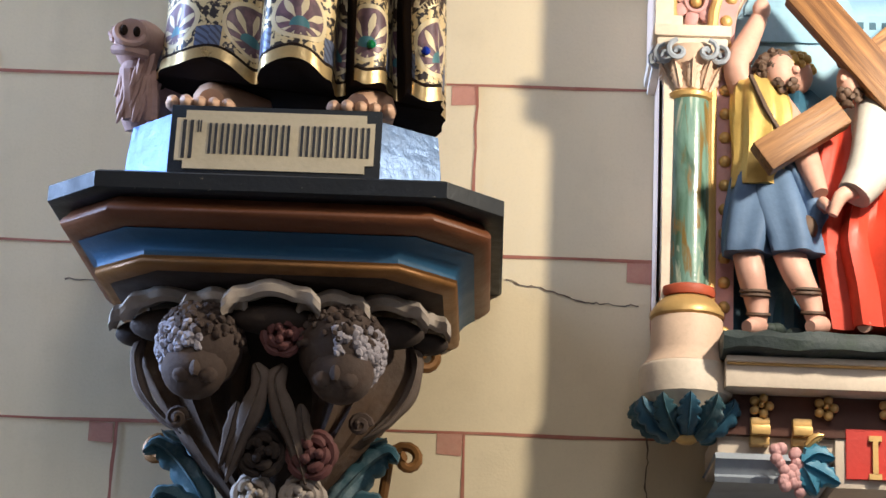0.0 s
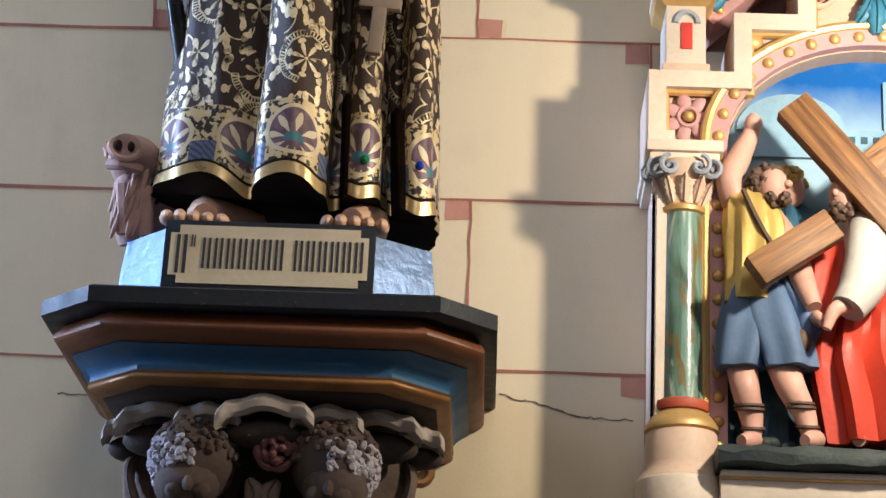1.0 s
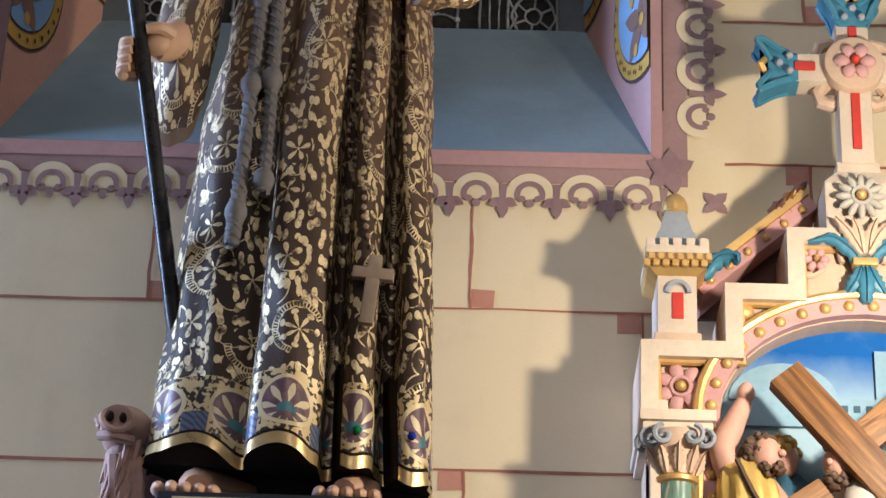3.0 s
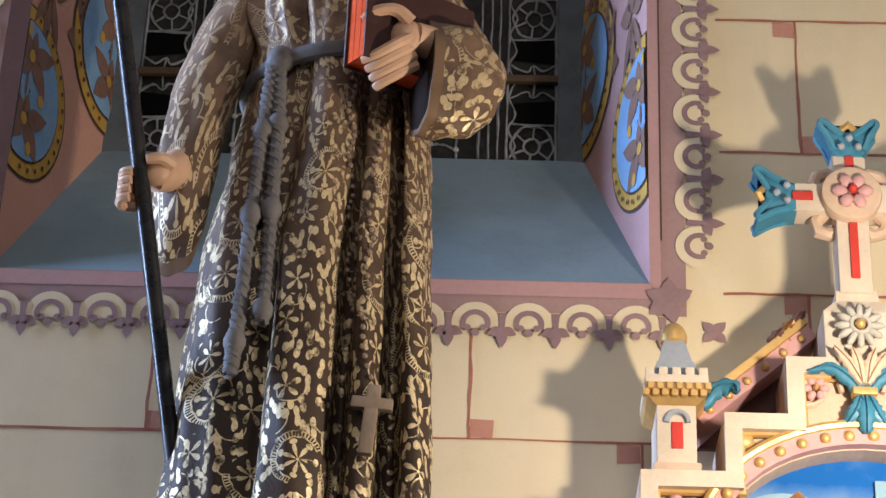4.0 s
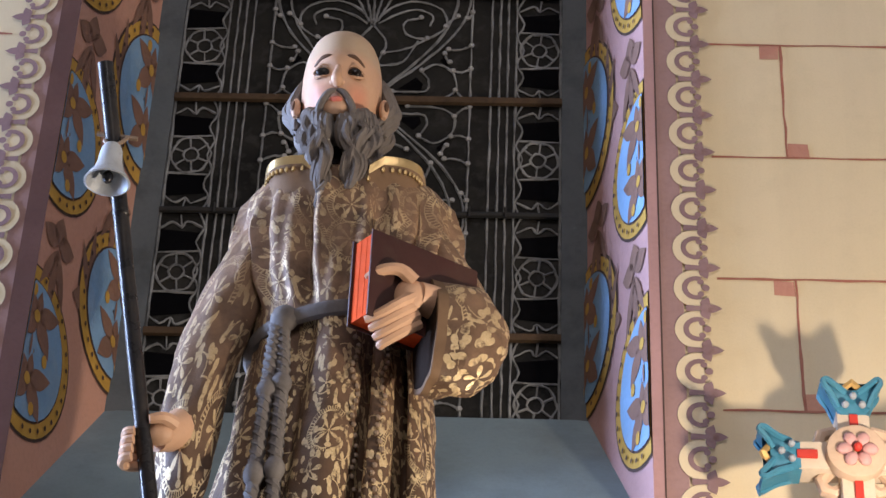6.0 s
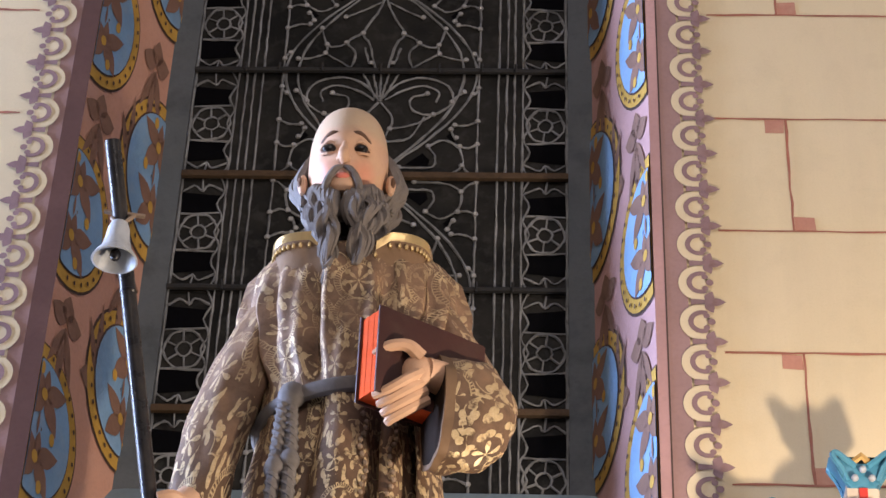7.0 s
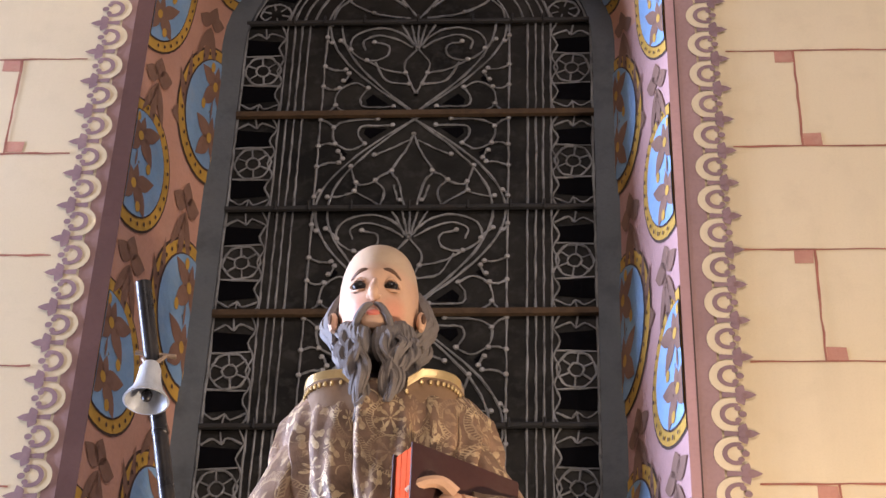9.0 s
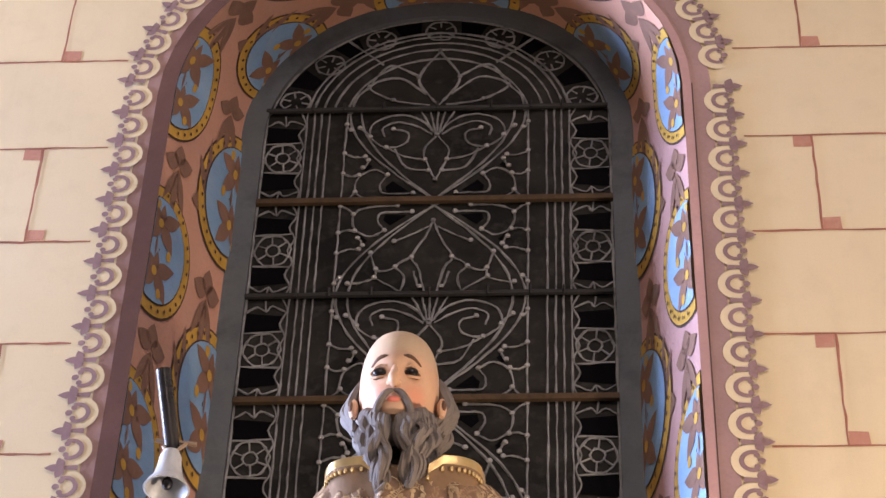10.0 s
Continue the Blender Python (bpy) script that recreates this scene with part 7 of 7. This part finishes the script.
    frond(bm, [(RX + s * 0.248, 3.26, 3.15), (RX + s * 0.225, 3.25, 3.178), (RX + s * 0.20, 3.24, 3.18), (RX + s * 0.195, 3.235, 3.165)], 0.016, depth=0.010)
    part("turret_leaf", bm, M["f_teal"], relief, "turquoise leaf")


turret(-1)
turret(1)

# crowning cross
bm = B()
box(bm, (RX - 0.058, 3.20, 3.208), (RX + 0.058, 3.33, 3.300), 0.004)
loft(bm, [[(RX + x * w, 3.262 + y * d, z) for x, y in ((-1, -1), (1, -1), (1, 1), (-1, 1))] for z, w, d in ((3.298, 0.058, 0.060), (3.322, 0.034, 0.050), (3.330, 0.034, 0.050), (3.340, 0.034, 0.050))])
part("cross_foot", bm, M["f_cream"], relief, "ivory cross foot", smooth=False)
cross = None
CZ = 3.512
bm = B()
box(bm, (RX - 0.028, 3.205, 3.335), (RX + 0.026, 3.255, 3.60), 0.004)
box(bm, (RX - 0.105, 3.206, CZ - 0.026), (RX + 0.105, 3.254, CZ + 0.026), 0.004)
cross = part("cross", bm, M["f_cream"], relief, "ivory cross with turquoise ends")
for lo, hi in (((RX - 0.008, 3.36), (RX + 0.006, 3.462)), ((RX - 0.008, 3.556), (RX + 0.006, 3.588)), ((RX - 0.098, CZ - 0.007), (RX - 0.064, CZ + 0.007)), ((RX + 0.064, CZ - 0.007), (RX + 0.098, CZ + 0.007))):
    bm = B()
    box(bm, (lo[0], 3.200, lo[1]), (hi[0], 3.207, hi[1]), 0.001)
    part("red_inlay", bm, M["f_red"], cross, "red inlay")
for ang in (90, 180, 0):
    m = Matrix.Translation((RX, 3.23, CZ)) @ Matrix.Rotation(radians(-ang), 4, "Y")
    r0 = 0.078 if ang == 90 else 0.094
    bm = B()
    half = [(r0 - 0.004, 0.026), (r0 + 0.016, 0.027), (r0 + 0.034, 0.034), (r0 + 0.052, 0.046), (r0 + 0.063, 0.052), (r0 + 0.066, 0.045), (r0 + 0.058, 0.033), (r0 + 0.046, 0.020), (r0 + 0.041, 0.008)]
    prism(bm, [(u, -v) for u, v in half] + [(u, v) for u, v in half[::-1]], -0.026, 0.026, bev=0.006)
    for e in (-1, 1):
        for y in (-0.026, 0.022):
            tube(bm, bend([(r0 + 0.012, y, e * 0.024), (r0 + 0.036, y - 0.004, e * 0.034), (r0 + 0.056, y - 0.008, e * 0.047), (r0 + 0.064, y - 0.008, e * 0.042), (r0 + 0.052, y - 0.006, e * 0.026), (r0 + 0.042, y, e * 0.010)], 4), 0.0055, 6)
    bmesh.ops.transform(bm, matrix=m, verts=bm.verts[:])
    end = part("flared_end", bm, M["f_teal"], cross, "turquoise flared end")
    for zz in (-0.014, 0.0, 0.014):
        bm = B()
        ball(bm, m @ Vector((r0 + 0.030 - 4 * abs(zz) * 0.3, -0.036, zz)), 0.0065, 8, 6)
        part("pearl", bm, M["f_grey"], end)
    bm = B()
    tube(bm, [m @ Vector((r0 + 0.048, -0.02, -0.018)), m @ Vector((r0 + 0.060, -0.03, 0)), m @ Vector((r0 + 0.048, -0.02, 0.018))], 0.007, 6)
    part("gilt_bud", bm, M["f_gold"], end)
for a in (45, 135, 225, 315):
    m = Matrix.Translation((RX, 3.232, CZ)) @ Matrix.Rotation(radians(-a), 4, "Y")
    bm = B()
    tube(bm, [m @ Vector((0.036, 0, -0.020)), m @ Vector((0.066, 0, -0.016)), m @ Vector((0.074, 0, 0)), m @ Vector((0.066, 0, 0.016)), m @ Vector((0.036, 0, 0.020))], 0.012, 8)
    part("ray_lobe", bm, M["f_peach"], cross, "peach lobe")
bm = B()
prism(bm, oval(RX - 0.002, CZ, 0.050, 0.050, 30), 3.188, 3.21, bev=0.005)
part("disc", bm, M["f_peach"], cross, "peach disc")
rosette((RX - 0.002, 3.188, CZ), 0.034, 6, M["f_pink"], M["f_red"], "carved_rosette", "pink rosette on the cross", False)

# ground ledge, shelf and the lower friezes
bm = B()
g = random.Random(3)
rings = []
for i in range(25):
    x = 0.312 + (0.818 - 0.312) * i / 24
    e = 0.006 if i in (0, 24) else 0
    rings.append([(x, y + g.uniform(-0.003, 0.003), z + g.uniform(-0.003, 0.003)) for y, z in ((3.355, 2.372), (3.14, 2.370), (3.112 + e, 2.378), (3.108 + e, 2.392), (3.118, 2.404), (3.20, 2.408), (3.355, 2.410))])
loft(bm, rings, True, True)
part("ground_ledge", bm, M["f_ground"], relief, "dark mossy painted ground ledge")
bm = B()
for z0, z1, y in ((2.362, 2.371, 3.132), (2.327, 2.364, 3.142)):
    box(bm, (0.318, y, z0), (0.812, W - 0.002, z1), 0.003)
part("shelf", bm, M["f_cream"], relief, "ivory moulded shelf")
bm = B()
tube(bm, [(0.32, 3.140, 2.362), (0.81, 3.140, 2.362)], 0.0035, 6)
part("gilt_line", bm, M["f_gold"], relief)
# frieze below the shelf, its shade given by the dark brown
bm = B()
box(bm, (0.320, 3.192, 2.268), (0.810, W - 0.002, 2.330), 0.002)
part("frieze", bm, M["f_brown"], relief, "frieze in brown darkened for shade")
for k in range(6):
    rosette((0.373 + 0.0925 * k, 3.186, 2.309), 0.0185, 5, M["f_gold"], M["f_gold"], "gilt_rosette", "gilt rosette", False)
bm = B()
box(bm, (0.313, 3.205, 2.236), (0.817, W - 0.002, 2.281), 0.003)
part("lower_block", bm, M["f_cream"], relief, "ivory lower block")
for x in (0.372, 0.432, 0.698, 0.758):
    bm = B()
    for j, y in enumerate((3.182, 3.172, 3.184)):
        box(bm, (x - 0.014, y, 2.292 - 0.013 * (j + 1)), (x + 0.014, 3.215, 2.293 - 0.013 * j), 0.003)
    part("gilt_bracket", bm, M["f_gold"], relief, "gilt stepped bracket")
bm = B()
loft(bm, [[(0.309, y, z), (0.470, y, z)] for y, z in ((W, 2.242), (3.196, 2.242), (3.188, 2.232), (3.198, 2.222), (3.204, 2.212), (3.196, 2.207), (3.200, 2.200), (W, 2.198))], False, False)
part("grey_moulding", bm, M["f_grey"], relief, "blue grey moulding")
bm = B()
prism(bm, [(0.480, 2.196), (0.650, 2.196), (0.650, 2.292), (0.480, 2.292)], 3.196, W - 0.002, bev=0.003)
part("number_frame", bm, M["f_cream"], relief, "ivory frame of the number panel")
bm = B()
prism(bm, [(0.495, 2.209), (0.635, 2.209), (0.635, 2.282), (0.495, 2.282)], 3.190, 3.198, bev=0.001)
part("number_panel", bm, M["f_red"], relief, "red number panel", smooth=False)
txt = bpy.data.curves.new("numeral", "FONT")
txt.body, txt.size, txt.extrude, txt.align_x, txt.align_y = "I", 0.078, 0.004, "CENTER", "CENTER"
tob = bpy.data.objects.new("numeral_source", txt)
scene.collection.objects.link(tob)
bpy.context.view_layer.update()
tme = bpy.data.meshes.new_from_object(tob.evaluated_get(bpy.context.evaluated_depsgraph_get()))
bpy.data.objects.remove(tob)
bm = B()
bm.from_mesh(tme)
bmesh.ops.transform(bm, matrix=Matrix.Translation((0.536, 3.186, 2.240)) @ Matrix.Rotation(radians(90), 4, "X"), verts=bm.verts[:])
for z in (2.2125, 2.2675):
    box(bm, (0.527, 3.183, z - 0.004), (0.545, 3.190, z + 0.004))
part("numeral", bm, M["f_gold"], relief, "gilt numeral", smooth=False)
bm = B()
g = random.Random(6)
for k in range(34):
    t = g.random()
    rr = 0.026 * (1 - 0.55 * t)
    a = g.uniform(0, TAU)
    ball(bm, (0.412 + rr * math.cos(a) + 0.006 * t, 3.178 - 0.018 * abs(math.sin(a * 0.5)), 2.245 - 0.062 * t), g.uniform(0.0075, 0.0095), 8, 6)
part("grape_cluster", bm, M["f_pink"], relief, "dusty pink grape cluster")
for pts, w in (([(0.43, 3.165, 2.225), (0.45, 3.165, 2.238), (0.475, 3.165, 2.232)], 0.018), ([(0.432, 3.165, 2.222), (0.455, 3.165, 2.212), (0.482, 3.165, 2.196)], 0.022), ([(0.43, 3.165, 2.218), (0.44, 3.165, 2.200), (0.45, 3.17, 2.180)], 0.020)):
    bm = B()
    frond(bm, pts, w, depth=0.012)
    part("vine_leaf", bm, M["f_teal"], relief, "turquoise vine leaf")
bm = B()
frond(bm, [(0.436, 3.17, 2.250), (0.448, 3.165, 2.262), (0.462, 3.165, 2.266)], 0.008, depth=0.004)
part("vine_leaf", bm, M["f_gold"], relief, "gilt tendril")

# ---- figures of the relief, each one plain painted mesh ----
FM = ["f_flesh", "f_yellow", "f_blue", "f_hair", "f_navy", "f_cloth", "f_white", "f_brown"]
FLESH, YEL, BLU, HAI, NAV, RED, WHI, BRN = range(8)


def limb(bm, pts, rs, mi, n=12, steps=4):
    line = bend(pts, steps)
    rr = [float(np.interp(i / (len(line) - 1), np.linspace(0, 1, len(rs)), rs)) for i in range(len(line))]
    tube(bm, line, rr, n, mi)


def cloth(bm, rows, mi, folds=6, amp=0.006, n=36, ph=0.0):
    """Draped cloth: rows of (x, y, z, half width, half depth) with upright folds."""
    rings = []
    for j, (x, y, z, a, b) in enumerate(rows):
        rings.append([(x + a * math.cos(TAU * i / n) * (1 + amp / a * math.sin(folds * TAU * i / n + ph + 0.5 * j)), y + b * math.sin(TAU * i / n) - abs(amp) * math.sin(folds * TAU * i / n + ph + 0.5 * j), z) for i in range(n)])
    fine = []
    for i in range(n):
        fine.append(bend([r[i] for r in rings], 3))
    loft(bm, [[fine[i][k] for i in range(n)] for k in range(len(fine[0]))], True, True, mi)


# the man in the yellow tunic who lifts the cross
bm = B()
cloth(bm, [(0.372, 3.20, 2.815, 0.022, 0.030), (0.370, 3.19, 2.79, 0.040, 0.040), (0.375, 3.185, 2.74, 0.048, 0.044), (0.372, 3.18, 2.69, 0.042, 0.042), (0.368, 3.18, 2.645, 0.040, 0.042), (0.370, 3.18, 2.632, 0.042, 0.043)], YEL, 9, 0.003)
cloth(bm, [(0.366, 3.185, 2.654, 0.036, 0.036), (0.358, 3.175, 2.60, 0.040, 0.037), (0.351, 3.170, 2.55, 0.037, 0.034), (0.349, 3.170, 2.530, 0.035, 0.032)], BLU, 5, 0.004)
cloth(bm, [(0.388, 3.185, 2.656, 0.038, 0.038), (0.402, 3.166, 2.60, 0.043, 0.038), (0.416, 3.156, 2.55, 0.039, 0.034), (0.421, 3.153, 2.528, 0.037, 0.032)], BLU, 5, 0.004, ph=1.0)
cloth(bm, [(0.408, 3.180, 2.668, 0.018, 0.020), (0.430, 3.168, 2.635, 0.028, 0.022), (0.446, 3.160, 2.60, 0.030, 0.020), (0.442, 3.160, 2.565, 0.018, 0.014)], BLU, 4, 0.005, ph=0.6)
limb(bm, [(0.352, 3.185, 2.55), (0.356, 3.165, 2.50), (0.366, 3.175, 2.46), (0.368, 3.17, 2.425)], [0.024, 0.021, 0.0175, 0.0115], FLESH)
limb(bm, [(0.408, 3.175, 2.55), (0.420, 3.15, 2.50), (0.440, 3.155, 2.46), (0.447, 3.15, 2.425)], [0.025, 0.022, 0.0175, 0.0115], FLESH)
for x, y in ((0.360, 3.150), (0.448, 3.135)):
    limb(bm, [(x + 0.008, y + 0.02, 2.424), (x - 0.004, y - 0.008, 2.416), (x - 0.014, y - 0.02, 2.412)], [0.014, 0.013, 0.009], FLESH)
    for z, w in ((2.442, 0.0155), (2.470, 0.0195), (2.476, 0.0200)):
        lx, ly = (0.370 - 0.15 * (z - 2.425), 3.172) if x < 0.4 else (0.449 - 0.32 * (z - 2.425), 3.153)
        tube(bm, [(lx + w * math.cos(TAU * i / 14), ly + w * math.sin(TAU * i / 14), z + 0.004 * math.sin(TAU * i / 14)) for i in range(14)], 0.0032, 5, HAI, closed=True)
limb(bm, [(0.352, 3.20, 2.79), (0.337, 3.19, 2.83), (0.352, 3.195, 2.87), (0.372, 3.20, 2.915)], [0.024, 0.021, 0.018, 0.013], FLESH)
ball(bm, (0.374, 3.195, 2.926), (0.014, 0.013, 0.018), 10, 7, FLESH)
limb(bm, [(0.392, 3.20, 2.78), (0.425, 3.17, 2.72), (0.440, 3.15, 2.66), (0.452, 3.13, 2.615)], [0.024, 0.020, 0.018, 0.012], FLESH)
ball(bm, (0.398, 3.165, 2.812), (0.024, 0.026, 0.031), 14, 9, FLESH)
ball(bm, (0.390, 3.176, 2.821), (0.0255, 0.0255, 0.028), 14, 9, HAI)
lumps(bm, (0.391, 3.175, 2.822), (0.026, 0.025, 0.027), 2, 180, 0.006, HAI, lambda d: d.x < 0.35 or d.z > 0.5)
lumps(bm, (0.406, 3.155, 2.797), (0.018, 0.018, 0.016), 3, 26, 0.006, HAI, lambda d: d.z < 0.1)
ball(bm, (0.419, 3.147, 2.812), (0.007, 0.007, 0.006), 8, 6, FLESH)
limb(bm, [(0.352, 3.145, 2.80), (0.375, 3.138, 2.745), (0.40, 3.135, 2.70)], [0.004, 0.004, 0.004], HAI, 6)
ball(bm, (0.432, 3.140, 2.565), (0.018, 0.014, 0.020), 10, 7, HAI)
solo("relief_figure", bm, [M[k] for k in FM], "painted relief figure in a yellow tunic and blue breeches", "figure", group="relief figures")

# the fair head behind
bm = B()
ball(bm, (0.432, 3.222, 2.830), (0.023, 0.024, 0.029), 14, 9, FLESH)
ball(bm, (0.428, 3.224, 2.842), (0.0245, 0.024, 0.024), 14, 9, YEL)
lumps(bm, (0.428, 3.222, 2.842), (0.025, 0.024, 0.024), 8, 70, 0.007, YEL, lambda d: d.z > -0.1 and d.y < 0.4)
cloth(bm, [(0.432, 3.25, 2.81, 0.02, 0.03), (0.432, 3.25, 2.78, 0.045, 0.04), (0.432, 3.25, 2.68, 0.05, 0.045), (0.432, 3.25, 2.42, 0.055, 0.05)], NAV, 7, 0.006)
solo("relief_figure", bm, [M[k] for k in FM], "fair haired relief figure in dark blue behind the others", "figure", group="relief figures")

# the bowed man in red
bm = B()
cloth(bm, [(0.565, 3.22, 2.80, 0.020, 0.03), (0.553, 3.21, 2.775, 0.050, 0.048), (0.545, 3.20, 2.72, 0.062, 0.056), (0.545, 3.20, 2.66, 0.056, 0.052)], WHI, 6, 0.003)
cloth(bm, [(0.490, 3.20, 2.745, 0.018, 0.026), (0.483, 3.185, 2.70, 0.028, 0.032), (0.476, 3.18, 2.64, 0.032, 0.034), (0.470, 3.18, 2.58, 0.034, 0.032), (0.462, 3.185, 2.555, 0.030, 0.026)], RED, 5, 0.006)
cloth(bm, [(0.545, 3.20, 2.675, 0.058, 0.052), (0.538, 3.19, 2.62, 0.062, 0.058), (0.530, 3.18, 2.55, 0.072, 0.062), (0.545, 3.18, 2.48, 0.078, 0.064), (0.552, 3.18, 2.418, 0.076, 0.064)], RED, 9, 0.011)
limb(bm, [(0.540, 3.165, 2.765), (0.530, 3.125, 2.70), (0.520, 3.11, 2.645), (0.496, 3.10, 2.605)], [0.030, 0.032, 0.034, 0.026], WHI, 14)
limb(bm, [(0.497, 3.10, 2.612), (0.476, 3.095, 2.600), (0.464, 3.095, 2.572)], [0.013, 0.011, 0.007], FLESH)
limb(bm, [(0.46, 3.15, 2.60), (0.455, 3.125, 2.60), (0.462, 3.105, 2.585)], [0.010, 0.009, 0.007], FLESH)
ball(bm, (0.503, 3.150, 2.797), (0.024, 0.026, 0.031), 14, 9, FLESH)
limb(bm, [(0.520, 3.17, 2.785), (0.542, 3.185, 2.765)], [0.018, 0.024], FLESH)
ball(bm, (0.514, 3.158, 2.814), (0.029, 0.028, 0.024), 14, 9, HAI)
lumps(bm, (0.512, 3.155, 2.815), (0.030, 0.028, 0.024), 12, 200, 0.006, HAI, lambda d: d.z > -0.35 and (d.x > -0.5 or d.z > 0.4))
lumps(bm, (0.496, 3.140, 2.772), (0.014, 0.014, 0.016), 15, 24, 0.006, HAI, lambda d: d.z < 0.3)
ball(bm, (0.487, 3.134, 2.795), (0.006, 0.007, 0.006), 8, 6, FLESH)
limb(bm, [(0.522, 3.15, 2.432), (0.512, 3.125, 2.418)], [0.014, 0.010], FLESH)
solo("relief_figure", bm, [M[k] for k in FM], "bowed relief figure in white and scarlet drapery", "figure", group="relief figures")

# dark drapery and stones behind the legs
bm = B()
cloth(bm, [(0.425, 3.262, 2.66, 0.075, 0.03), (0.43, 3.256, 2.55, 0.085, 0.035), (0.42, 3.25, 2.46, 0.085, 0.04), (0.42, 3.25, 2.41, 0.085, 0.04)], NAV, 11, 0.008)
solo("blue_drapery", bm, [M[k] for k in FM], "dark teal drapery behind the relief figures", "drapery")
bm = B()
g = random.Random(21)
for k in range(9):
    ball(bm, (0.385 + 0.009 * k, 3.19 + g.uniform(-0.02, 0.02), 2.414 + g.uniform(0, 0.010)), (g.uniform(0.009, 0.016), 0.014, g.uniform(0.007, 0.013)), 9, 6)
solo("relief_stones", bm, M["f_ground"], "dark carved stones on the ground ledge", "stones")


# the wooden cross that is being carried
def beam(p, q, w, d):
    p, q = Vector(p), Vector(q)
    t = (q - p).normalized()
    side = t.cross(Vector((0, 1, 0))).normalized()
    m = Matrix((side, t.cross(side), t)).transposed().to_4x4()
    bm = B()
    box(bm, (-w / 2, -d / 2, 0), (w / 2, d / 2, (q - p).length), 0.003, 0, Matrix.Translation(p) @ m)
    return bm


M["wood_falling"] = grained("falling_grain", Vector((0.161, -0.02, -0.200)).normalized())
M["wood_rising"] = grained("rising_grain", Vector((0.116, 0.015, 0.083)).normalized())
wood = thing("carried_cross", (0.5, 3.13, 2.63), "brown painted wooden cross carried by the relief figures", "cross")
part("beam", beam((0.424, 3.14, 2.935), (0.585, 3.12, 2.735), 0.056, 0.030), M["wood_falling"], wood)
part("beam", beam((0.362, 3.095, 2.652), (0.478, 3.11, 2.735), 0.050, 0.030), M["wood_rising"], wood, "darker lower beam")
part("beam", beam((0.520, 3.135, 2.815), (0.66, 3.14, 2.945), 0.050, 0.030), M["wood_rising"], wood)
